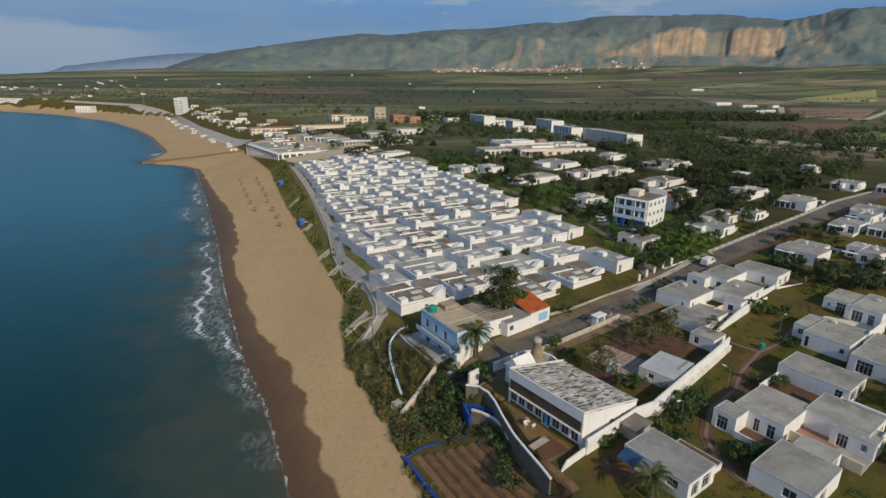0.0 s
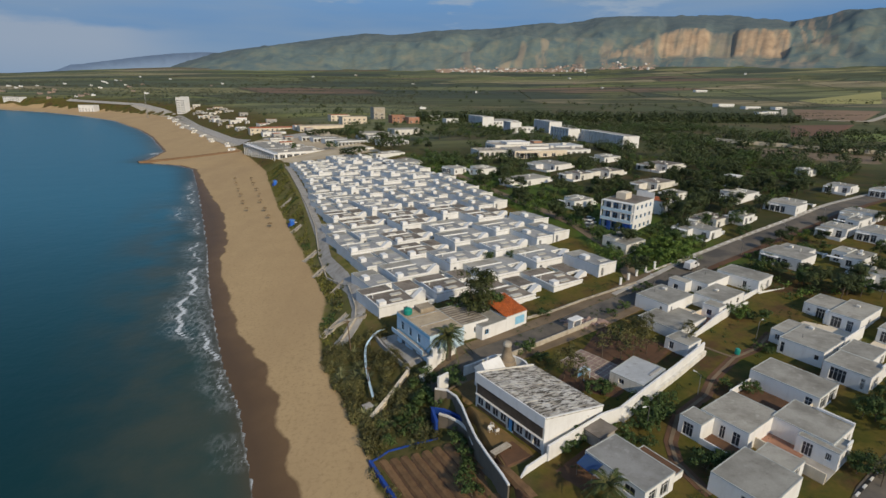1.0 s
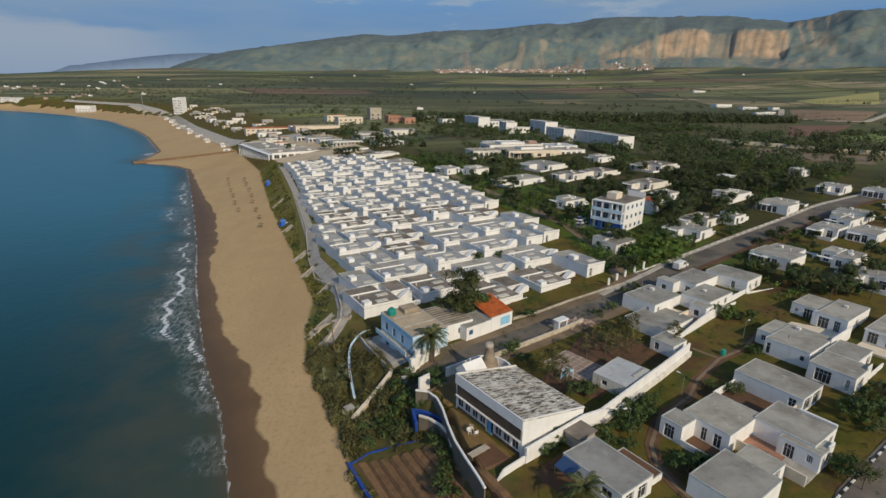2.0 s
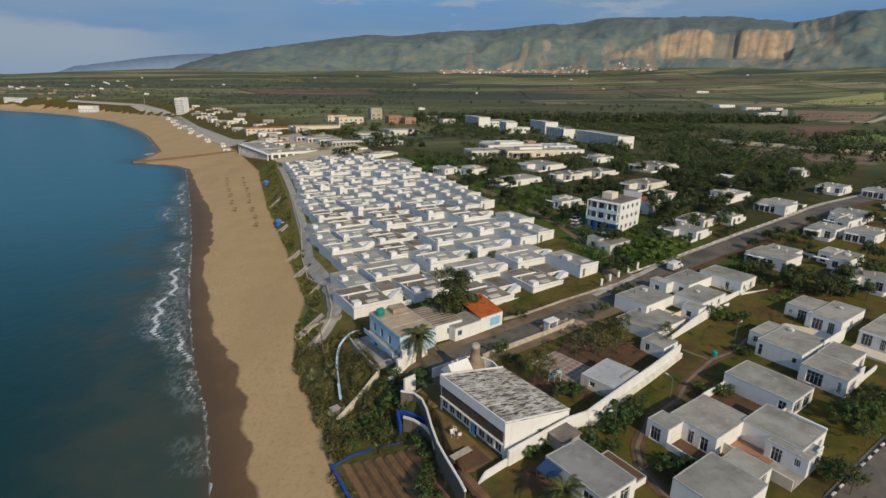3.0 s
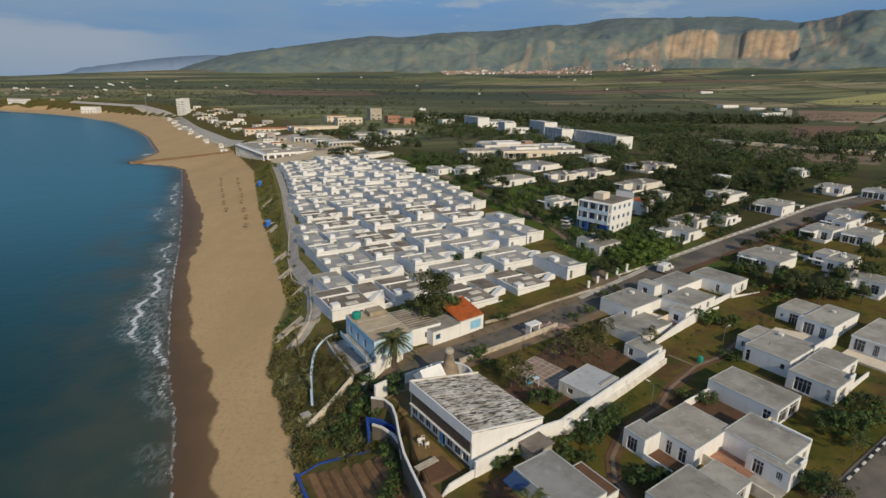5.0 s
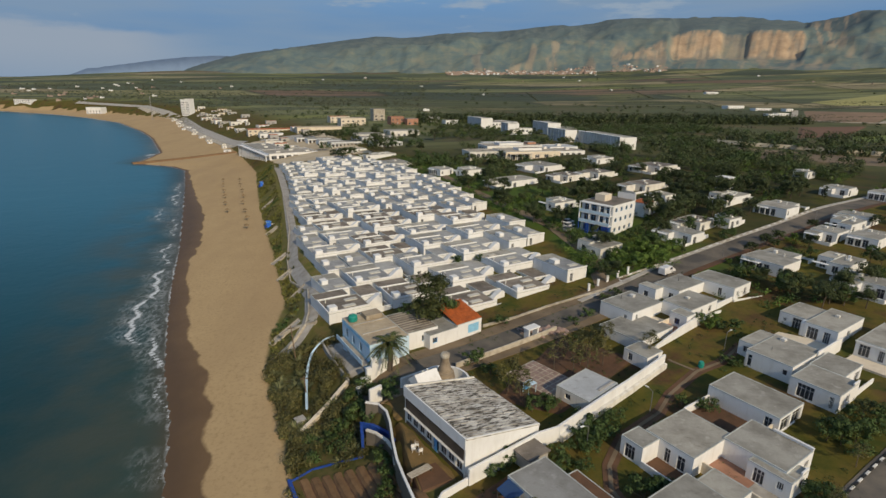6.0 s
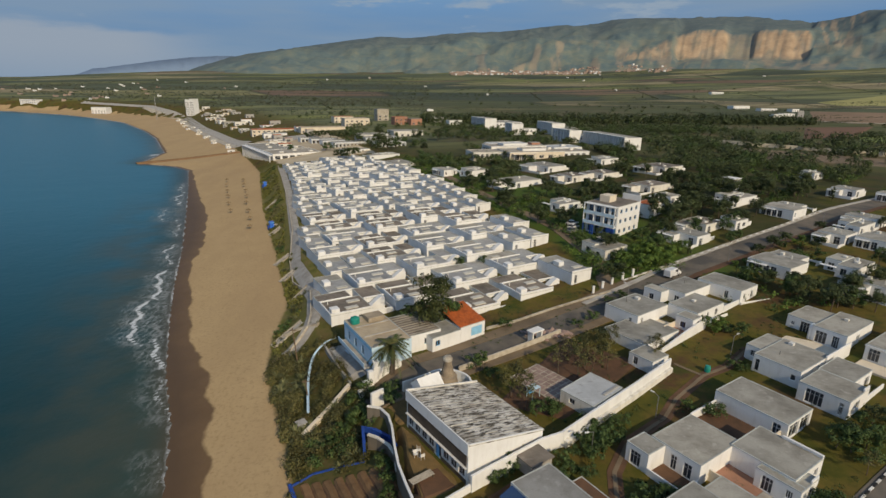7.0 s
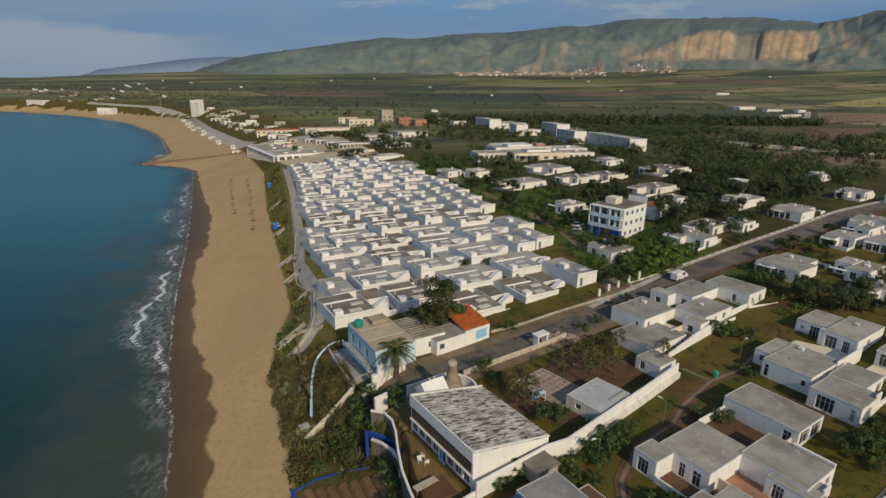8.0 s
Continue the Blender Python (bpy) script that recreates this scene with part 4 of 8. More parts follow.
part("roof_box", box(6.2, 4.4, 2.86, 7.0, 5.2, 3.35, 0.03), FRAME, b), part("roof_box", box(13.5, -2.6, 3.26, 14.2, -2.0, 3.6, 0.03), WHITE_OLD, b)
part("vent_pipe", tube((4.0, 5.4, 2.8), (4.0, 5.4, 3.7), 0.08, 0.08), METAL, b), part("vent_pipe", tube((20.0, 3.4, 3.7), (20.0, 3.4, 4.5), 0.08, 0.08), METAL, b)
b = house("garden_house", 54.1, 79.0, 33, "low white outbuilding with a grey roof and a ramp wall", "outbuilding")
block(b, 0, 0, 10.0, 8.0, 1.9, [("S", 4.6, 5.3, 0.6, 1.4)])
bm = bmesh.new()
ramp = [(0.0, -0.8), (0.0, 0.4), (4.6, 1.3), (10.2, 2.5), (16.0, 3.2), (16.0, -0.2)]
ra, rb = [bm.verts.new((u, -1.5, z)) for u, z in ramp], [bm.verts.new((u, -1.25, z)) for u, z in ramp]
bm.faces.new(ra), bm.faces.new(rb[::-1])
for k in range(6):
    bm.faces.new((ra[k], rb[k], rb[(k + 1) % 6], ra[(k + 1) % 6]))
part("ramp_wall", bm, WHITE, b, "white wall stepping up beside the ramp")
part("ramp", box(0.0, -1.25, -0.8, 10.0, -0.03, 0.25, 0.02), BRICK_RED, b)
b = house("garden_house", 40.6, 62.9, 38.5, "small pale outbuilding against the white wall", "outbuilding")
block(b, 0, 0, 7.2, 5.4, 2.0, [("W", 1.5, 2.4, 0.7, 1.5)], wall=WHITE_OLD, roof=PALE_ROOF)
part("roof_board", box(3.4, 0.5, 2.03, 7.0, 0.9, 2.2, 0.02), GREY_WALL, b)
b = house("garden_house", 53.2, 73.6, 33, "small white outbuilding at the end of the wall", "outbuilding")
block(b, 0, 0, 4.2, 4.2, 2.1, [("W", 0.8, 1.6, 0.4, 1.7)])


# ---- club building on the terrace ----
CLUB = 32.5
b = house("club_building", 22.7, 51.2, CLUB, "white club building with a stained ribbed sloping roof", "club")
CH, CW, CD, FALL = 5.2, 11.6, 12.9, 2.65
for f, holes in (("E", []), ("W", [(0.35 + k * 1.54, 1.55 + k * 1.54, 0.6, 2.2) for k in range(8) if k != 4] + [(6.4, 7.75, 0.1, 2.2)])):
    bm = bmesh.new()
    st, al, ou, ln = FACES[f](0, 0, CW, CD)
    face_cells(bm, st, al, ou, ln, -1.2, CH - (FALL if f == "E" else 0), holes, 0.2)
    part("wall", bm, WHITE_OLD, b)
    for a0, a1, z0, z1 in holes:
        window(b, st, al, ou, a0, a1, z0, z1, 2, False, FRAME, name="door" if z0 < 0.3 else "window")
for v0, v1 in ((0.0, 0.25), (CD - 0.25, CD)):   # end walls under the slope
    bm = bmesh.new()
    ends = [[bm.verts.new((u, v, z)) for u, z in ((0.003, -1.2), (CW - 0.003, -1.2), (CW - 0.003, CH - FALL), (0.003, CH))] for v in (v0, v1)]
    bm.faces.new(ends[0]), bm.faces.new(ends[1][::-1])
    for k in range(4):
        bm.faces.new((ends[0][k], ends[1][k], ends[1][(k + 1) % 4], ends[0][(k + 1) % 4]))
    part("wall", bm, WHITE, b)
part("door_panel", box(-0.06, 5.5, 0.12, -0.01, 6.05, 2.15), SKY_BLUE, b, "open light blue door leaf")
part("facade_panel", box(-0.08, 0.25, 2.4, -0.003, CD - 0.3, 3.9), DARK_WOOD, b, "dark timber band")
part("facade_panel", box(-0.04, 0.25, 0.0, -0.003, 5.2, 0.55), DARK_WOOD, b), part("facade_panel", box(-0.04, 6.6, 0.0, -0.003, CD - 0.4, 0.55), DARK_WOOD, b)
part("canopy", box(-0.35, 0.1, 2.22, -0.06, CD - 0.2, 2.33, 0.01), FRAME, b, "thin white ledge")
part("canopy", box(-0.16, -0.1, 3.95, -0.003, CD + 0.1, CH + 0.3, 0.02), WHITE, b, "deep white fascia")
tilt = Matrix.Translation((0, 0, CH + 0.004)) @ pose(0, 0, 0, 0, math.degrees(math.atan2(FALL, CW)), 0)
deck = part("roof", box(0.0, -0.1, 0.0, math.hypot(CW, FALL) + 0.1, CD + 0.1, 0.12), CLUB_ROOF, b, "pale roof blackened by stains")
deck.matrix_basis = tilt
random.seed(5)
for i in range(24):
    vv = 0.3 + i * 0.515
    for j in range(4):
        a, c = 0.3 + j * 2.86 + random.uniform(-0.05, 0.2), 0.3 + (j + 1) * 2.86 - random.uniform(0.0, 0.3)
        part("roof_strip", box(a, vv, 0.12, c, vv + 0.40 + random.uniform(-0.06, 0.05), 0.17 + random.uniform(0, 0.06)), CLUB_ROOF, deck)
part("parapet", box(0.0, CD - 0.1, 0.12, CW + 0.2, CD + 0.12, 0.34, 0.02), WHITE_OLD, deck)
part("parapet", box(0.0, -0.12, 0.12, CW + 0.2, 0.1, 0.26, 0.02), WHITE, deck)
part("rear_shed", box(6.6, -3.4, -0.8, 9.8, -0.3, 1.7, 0.04), CONCRETE, b, "low grey concrete shed against the end wall")
part("rear_shed_roof", box(6.4, -3.6, 1.704, 10.0, -0.2, 1.86, 0.03), ROOF_BROWN, b)
bm = box(3.4, 14.0, -0.8, 6.6, 17.2, 3.0, 0.03)
vs = [bm.verts.new(c) for c in ((3.2, 13.8, 3.0), (6.8, 13.8, 3.0), (6.8, 17.4, 3.0), (3.2, 17.4, 3.0), (3.2, 15.6, 4.6), (6.8, 15.6, 4.6))]
for q in ((0, 1, 5, 4), (2, 3, 4, 5), (1, 2, 5), (3, 0, 4), (3, 2, 1, 0)):
    bm.faces.new([vs[k] for k in q])
part("gabled_room", bm, WHITE, b, "small gabled white room")
part("room_door", box(3.33, 14.6, 0.1, 3.38, 15.8, 2.2), GLASS, b, "dark doorway")
part("round_tower", lathe([(1.7, -0.8), (1.55, 2.6), (1.3, 3.6), (1.32, 3.7), (0.98, 3.8), (0.78, 4.6), (0.6, 5.4), (0.56, 6.0)], 18), plain("weathered brown stone", (0.30, 0.24, 0.17), (0.16, 0.125, 0.09), 0.9, 0.9), b, "tapering round chimney tower of brown stone").matrix_basis = Matrix.Translation((8.2, 15.4, 0))
part("chimney_cap", lathe([(0.56, 5.95), (0.66, 6.05), (0.68, 6.35), (0.5, 6.6), (0.2, 6.7)], 14), STONE, b, "rounded pale stone cap").matrix_basis = Matrix.Translation((8.2, 15.4, 0))
bm = bmesh.new()   # curved white yard wall
arc = [(8.2 + 3.6 * math.cos(radians(q)), 15.6 + 3.6 * math.sin(radians(q))) for q in range(-40, 101, 14)]
rings = [[bm.verts.new((8.2 + (u - 8.2) * g, 15.6 + (v - 15.6) * g, z)) for g, z in ((0.96, -0.8), (0.96, 2.4), (1.04, 2.4), (1.04, -0.8))] for u, v in arc]
for r0, r1 in zip(rings, rings[1:]):
    for k in range(4):
        bm.faces.new((r0[k], r0[(k + 1) % 4], r1[(k + 1) % 4], r1[k]))
bm.faces.new(rings[0][::-1]), bm.faces.new(rings[-1])
bmesh.ops.recalc_face_normals(bm, faces=bm.faces)
part("curved_wall", bm, WHITE, b, "curved white yard wall")
wall_run_later = [(15.0, 70.1), (19.9, 73.2)]


def wall_run(name, pts, h, thick, material, label, category="wall", sink=1.0, group="", step=3.0, flat=False):
    """A wall along points on the ground; its top follows the ground, or is level."""
    bm = bmesh.new()
    fine = []
    for p, q in zip(pts, pts[1:]):
        n = max(1, int(math.dist(p, q) / step))
        fine += [(p[0] + (q[0] - p[0]) * k / n, p[1] + (q[1] - p[1]) * k / n) for k in range(n)]
    fine.append(pts[-1])
    rings = []
    tops = [gz(*p) + h for p in fine] if not flat else [flat] * len(fine)
    for k, p in enumerate(fine):
        a, c = fine[max(0, k - 1)], fine[min(len(fine) - 1, k + 1)]
        d = Vector((c[0] - a[0], c[1] - a[1])).normalized()
        n = Vector((-d.y, d.x)) * thick / 2
        zt, zb = tops[k], gz(*p) - sink
        rings.append([bm.verts.new((p[0] + n.x * s, p[1] + n.y * s, z)) for s, z in ((1, zb), (1, zt - 0.03), (0.85, zt), (-0.85, zt), (-1, zt - 0.03), (-1, zb))])
    for a, c in zip(rings, rings[1:]):
        for k in range(5):
            bm.faces.new((a[k], a[k + 1], c[k + 1], c[k]))
    bm.faces.new(rings[0]), bm.faces.new(rings[-1][::-1])
    return tagged(part(name, bm, material), label, category, group)


wall_run("yard_wall", wall_run_later, 1.7, 0.3, WHITE_OLD, "white yard wall beside the street", sink=1)
wall_run("garden_wall", [(35.1, 57.6), (45.5, 66.0), (56.3, 74.3)], 2.3, 0.3, WHITE, "long weathered white garden wall", sink=1.5)
wall_run("wall_plinth", [(35.4, 57.35), (45.8, 65.75), (56.5, 74.0)], 0.9, 0.45, WHITE_OLD, "pale ledge along the garden wall", sink=1.5)
wall_run("garden_wall", [(23.0, 50.2), (32.2, 56.4), (35.1, 57.6)], 2.2, 0.3, WHITE, "weathered white wall running on from the club", sink=1.5)
wall_run("garden_wall", [(17.5, 46.2), (20.0, 48.2), (22.9, 50.3)], 1.0, 0.25, WHITE, "low white wall at the terrace end", sink=1.5)
def coped(name, pts, top, body, cope, label, thick=0.4):
    """A retaining wall with a coping of its own colour."""
    w = wall_run(name, pts, 1.0, thick, body, label, flat=top - 0.22, sink=1.5)
    c = wall_run("coping", pts, 1.0, thick + 0.1, cope, "", flat=top, sink=0)
    for v in c.data.vertices:
        v.co.z = max(v.co.z, top - 0.218)
    c.parent = w
    for key in ("category",):
        if key in c:
            del c[key]
    return w


coped("terrace_wall", [(10.2, 66.4), (12.0, 65.9), (13.2, 64.2), (13.8, 61.8), (14.3, 58.0), (14.9, 54.6), (15.8, 51.6), (17.0, 48.0), (17.5, 46.2)], 9.95, BROWN_WALL, WHITE, "curved grey-brown terrace retaining wall with white coping", 0.2)
wall_run("gate_pier", [(10.7, 66.9), (12.3, 68.2)], 1.0, 0.35, WHITE, "white gate pier at the terrace", flat=11.5, sink=3)
coped("curved_wall", [(10.2, 61.2), (9.7, 64.6), (11.4, 64.0), (13.4, 62.4), (14.4, 60.6)], 7.9, BLUE, BLUE, "deep blue curved garden wall", 0.35)
coped("curved_wall", [(10.6, 62.6), (11.9, 61.9), (13.4, 60.4), (14.4, 58.4), (14.7, 55.6)], 8.2, BROWN_WALL, WHITE_OLD, "grey-brown curved garden wall with pale coping", 0.3)
wall_run("field_wall", [(0.8, 59.2), (2.4, 55.9), (4.2, 52.3), (7.6, 45.0), (11.0, 37)], 0.7, 0.45, BLUE, "low blue wall above the beach", sink=2)
wall_run("field_wall", [(0.8, 59.4), (3.4, 61.2), (7.0, 61.2), (10.4, 60.6)], 0.15, 0.25, BLUE, "low blue wall beside the field", sink=2)
wall_run("path_wall", [(0.5, 68.8), (3.2, 72.6), (6.3, 76.8)], 0.8, 0.6, CREAM, "pale stone path wall down the scarp", sink=2)
wall_run("path_wall", [(-11.0, 99.8), (-7.0, 98.9), (-2.1, 97.0)], 0.5, 0.8, STONE, "broad pale wall at the promenade end", sink=2)
wall_run("path_wall", [(0.0, 91.0), (3.3, 83.8), (6.5, 77.0)], 0.8, 0.35, CONCRETE, "grey concrete parapet of the villa yard", sink=3)
wall_run("street_wall", [(23.5, 75.5), (32.5, 81.3), (42.5, 87.4)], 1.0, 0.25, STONE, "low pale street wall", sink=1)
wall_run("street_wall", [(29.6, 90.3), (36.0, 93.0), (43.0, 96.8), (57.0, 103.2)], 0.5, 0.3, STONE, "low stone kerb wall below the village", sink=1)
wall_run("promenade_wall", [(-9.5, 90.6), (-4.3, 97.2), (-4.6, 102.3), (-7.6, 117.0), (-14.4, 129.2), (-18.5, 143.7), (-23.2, 168.2), (-32.0, 201.5), (-41.4, 234.4), (-53.6, 276.4), (-60, 298)], 0.5, 0.3, STONE, "pale promenade parapet", sink=2)


# ---- blue villa by the palm ----
b = empty("blue_villa", Matrix.Translation((10.0, 77.1, 6.6)) @ pose(0, 0, 0, 0, 0, 29), "two-storey pale blue villa with a dusty flat roof", "villa")
block(b, 0, 0, 7.0, 11.6, 6.4, [("W", 1.5, 2.6, 3.6, 5.2), ("W", 4.4, 5.4, 3.6, 5.2), ("W", 7.4, 8.4, 3.6, 5.2), ("W", 1.6, 3.0, 0.6, 2.5), ("W", 5.6, 7.0, 0.6, 2.5), ("S", 1.0, 2.0, 3.8, 5.0)], wall=PALE_BLUE, roof=ROOF_BEIGE, z0=-3, frame=AZURE)
block(b, 7.03, 1.4, 13.4, 9.6, 5.9, [("S", 3.2, 4.3, 3.8, 4.9)], z0=-3, roof=ROOF_BROWN, frame=AZURE)
for k in range(9):
    part("roof_rib", box(7.3, 1.8 + 0.84 * k, 5.95, 13.1, 1.92 + 0.84 * k, 6.06), ROOF_DUSTY, b)
part("lean_to", box(0.4, -1.5, -3, 4.4, -0.06, 3.6, 0.05), WHITE, b, "white lean-to on the street side"), part("lean_to_door", box(2.2, -1.56, 1.4, 3.1, -1.51, 3.3), GLASS, b, "dark doorway")
for k, (u, h) in enumerate(((-0.5, 4.9), (-1.5, 3.6), (-2.5, 2.3), (-3.4, 1.2))):
    part("stepped_wall", box(u, -1.7 - 0.35 * k, -3, u + 0.88, -1.0 - 0.35 * k, h, 0.05), WHITE, b)
part("roof_shed", box(3.2, 8.4, 6.45, 6.2, 10.8, 7.3, 0.04), ROOF_BEIGE, b)
part("wall_band", box(-0.05, 0.0, 5.75, -0.012, 11.6, 6.2), AZURE, b, "azure painted band"), part("wall_band", box(-0.05, 0.0, 3.12, -0.012, 11.6, 3.45), AZURE, b)
part("balcony", box(-1.3, 0.2, 2.9, -0.02, 11.2, 3.1, 0.02), CONCRETE, b)
part("balcony_rail", box(-1.35, 0.2, 3.1, -1.25, 11.2, 3.9, 0.02), PALE_BLUE, b)
part("roof_seam", box(0.4, 3.7, 6.47, 6.6, 3.95, 6.62), CONCRETE, b), part("roof_seam", box(0.4, 7.6, 6.47, 6.6, 7.85, 6.62), CONCRETE, b)
b2 = house("street_house", 19.6, 82.0, 34, "low white house with light blue windows and an orange tiled roof", "house")
block(b2, 0, 0, 6.0, 4.6, 2.6, [("S", 0.6, 1.6, 1.0, 2.0)], frame=SKY_BLUE)
block(b2, 6.03, 0, 11.4, 4.6, 2.9, [("S", 2.4, 4.2, 0.9, 2.2)], frame=SKY_BLUE)
roof_deck = part("tiled_roof", box(5.85, 0.0, -0.06, 11.55, 6.55, 0.0), TILE, b2, "orange clay tiles")
roof_deck.matrix_basis = Matrix.Translation((0, 0.1, 3.0)) @ pose(0, 0, 0, 12.3)
bm = bmesh.new()   # one curved tile
arc = [(0.15 - 0.15 * math.cos(q), 0.11 * math.sin(q)) for q in [math.pi * i / 5 for i in range(6)]]
ra, rb = [bm.verts.new((x, 0, z + 0.03)) for x, z in arc], [bm.verts.new((x * 0.9 + 0.015, 0.5, z * 0.9)) for x, z in arc]
for i in range(5):
    bm.faces.new((ra[i], ra[i + 1], rb[i + 1], rb[i]))
bm.faces.new(ra[::-1]), bm.faces.new(rb)
clay = None
for i in range(18):
    for j in range(14):
        m4 = Matrix.Translation((5.87 + i * 0.315, 0.0 + j * 0.465, 0.004))
        if clay is None:
            clay = part("tile", bm, TILE, roof_deck)
            clay.matrix_basis = m4
        else:
            same(clay, m4, roof_deck)
part("shutter", box(8.3, -0.06, 0.8, 10.7, -0.02, 2.4), AZURE, b2, "large pale azure shutters")
part("gable", box(5.9, 6.3, -0.5, 11.5, 6.55, 4.45, 0.02), WHITE, b2), part("gable_side", box(11.3, 4.63, -0.5, 11.5, 6.28, 3.9, 0.02), WHITE, b2)

# ---- apartment block with blue ground floor ----
b = empty("apartment_block", Matrix.Translation((69.2, 135.0, 14.2)) @ pose(0, 0, 0, 0, 0, 40), "three-storey white apartment block with balconies and blue shutters", "apartments")
APH = 8.2
block(b, 0, 0, 11.6, 9.4, APH, [("W", 0.8 + 2.2 * k, 2.3 + 2.2 * k, z, z + 1.9) for k in range(4) for z in (0.25, 2.95, 5.65)]
      + [("S", 1.2 + 2.6 * k, 2.3 + 2.6 * k, z + 0.6, z + 1.7) for k in range(4) for z in (0.25, 2.95, 5.65)], z0=-2, roof=ROOF_BROWN, frame=SKY_BLUE)
for z in (2.6, 5.3, 8.0):
    part("balcony", box(-1.5, 0.0, z, -0.02, 9.4, z + 0.18, 0.02), WHITE, b)
for z in (2.78, 5.48):
    part("balcony_rail", box(-1.5, 0.0, z, -1.4, 9.4, z + 0.8, 0.02), PALE_BLUE, b, "pale blue balcony front")
for k in range(4):
    part("shutter", box(-0.1, 0.15 + 2.3 * k, 0.2, -0.02, 0.75 + 2.3 * k, 2.5), SKY_BLUE, b, "light blue shutter")
    part("screen", box(-1.46, 0.75 + 2.95 * k, -0.4, -1.4, 2.1 + 2.5 * k, 2.5, 0.01), BLUE, b, "bright blue painted ground floor screen")
    part("pier", box(-1.5, 0.0 + 3.05 * k, 2.78, -1.2, 0.25 + 3.05 * k, 8.0, 0.02), WHITE, b)
    part("pier", box(-1.5, 0.0 + 3.05 * k, -1.5, -1.1, 0.6 + 2.9 * k, 2.6, 0.02), BLUE, b, "bright blue painted pier")
part("lift_house", box(3, 4.5, APH, 6.5, 7.5, APH + 1.8, 0.02), CREAM, b), part("parapet_screen", box(11.4, 0, APH, 11.6, 5.4, APH + 1.6, 0.02), WHITE, b)
b = house("annex_house", 84.5, 150, 40, "small house with an orange roof behind the apartments", "house")
block(b, 0, 0, 7, 5, 4.0, [("S", 2, 3, 1, 2.2)], roof=TILE)
b = house("courtyard_house", 61.2, 119.6, 34, "grey flat-roofed house beside the lane", "house")
block(b, 0, 0, 8.6, 4.2, 2.6, [("W", 1.6, 2.6, 0.9, 1.9), ("S", 2, 3.4, 0.2, 2.0)], wall=WHITE_OLD)
block(b, 1.4, 4.23, 8.6, 8.0, 3.0, [("W", 1.2, 2.2, 0.9, 2.0)], wall=WHITE_OLD)


# ---- hotel slabs ----
def hotel(x, y, rot, w, d, h, z, floors=3, wing=None):
    """A slab with white vertical piers between blue-shaded bays, one bay a room."""
    t = empty("hotel_block", Matrix.Translation((x, y, z)) @ pose(0, 0, 0, 0, 0, rot), "white hotel block with vertical piers and blue bays", "hotel", "hotel blocks")
    if wing:
        block(t, w + 0.03, 1.5, w + wing[0], d - 0.5, wing[1], [("S", 1.0 + 3 * k, 2.6 + 3 * k, wing[1] - 2.2, wing[1] - 0.8) for k in range(int(wing[0] / 3.4))], z0=-4, rim=0.3, edge=WHITE)
    n = int(d / 2.6)
    step = d / n
    block(t, 0, 0, w, d, h, [("W", 0.66 + k * step, step - 0.66 + k * step, z0 + 0.4, z0 + h / floors - 0.35) for k in range(n) for z0 in [h / floors * f for f in range(floors)]],
          z0=-4, frame=BAY_BLUE, bars=3)
    for k in range(n + 1):
        if k < n:
            for z0 in [h / floors * f for f in range(floors)]:
                part("balcony_panel", box(-0.3, k * step + 0.5, z0 + 0.1, -0.03, (k + 1) * step - 0.5, z0 + 1.1), BAY_BLUE, t, "blue balcony panel")
        part("pier", box(-1.5, k * step - 0.46, -3, -0.02, k * step + 0.46, h + 0.1, 0.02), WHITE, t)
    part("roof_slab", box(-1.55, -0.55, h + 0.1, -0.05, d + 0.55, h + 0.45, 0.02), WHITE, t)
    return t


hotel(132.5, 296.0, 15, 10, 42, 8.0, 17.0)
hotel(112.0, 334.0, 33 - 12, 8, 18, 8.6, 17.0, 3, (12, 4.8))
hotel(113.6, 385.0, 14, 9, 23, 9.3, 17.0, 3, (14, 5.4))
hotel(84.0, 381.0, 20, 8, 9, 9.0, 17.0, 3, (12, 5.0))
hotel(70.6, 427.0, 20, 9, 24, 9.5, 17.0, 3, (24, 6.0))
b = house("restaurant_hall", 62.0, 262.0, 14, "wide low hall with stepped flat roofs and a dark glazed front", "hall")
block(b, 0, 0, 30, 18, 4.0, [("S", 2.0, 5.2, 0.3, 3.2), ("S", 5.6, 8.8, 0.3, 3.2), ("S", 9.2, 12.4, 0.3, 3.2), ("S", 16, 18.4, 1.0, 2.6), ("S", 21, 23.4, 1.0, 2.6)] + [("W", 1 + 2.4 * k, 3.0 + 2.4 * k, 0.4, 3.4) for k in range(7)], wall=CREAM, roof=ROOF_DUSTY, rim=0.2, edge=WHITE_OLD)
block(b, -16, 8, -0.04, 20, 3.4, [("S", 1.2 + 2.6 * k, 2.8 + 2.6 * k, 0.4, 2.6) for k in range(5)], wall=WHITE_OLD, roof=ROOF_DUSTY, rim=0.2, edge=WHITE_OLD)
block(b, -2, 20.03, 30, 34, 4.6, [("W", 2 + 3.2 * k, 4.5 + 3.2 * k, 0.6, 3.6) for k in range(4)], wall=WHITE_OLD, roof=ROOF_DUSTY, rim=0.25, edge=WHITE)
block(b, 4, 34.03, 26, 46, 4.2, [("W", 2, 6, 0.6, 3.2)], wall=WHITE_OLD, roof=PALE_ROOF, rim=0.2, edge=WHITE)
block(b, 30.03, 3, 46, 17, 3.4, [("S", 1.5 + 3.4 * k, 3.6 + 3.4 * k, 0.8, 2.6) for k in range(4)], roof=ROOF_DUSTY, rim=0.2, edge=WHITE)
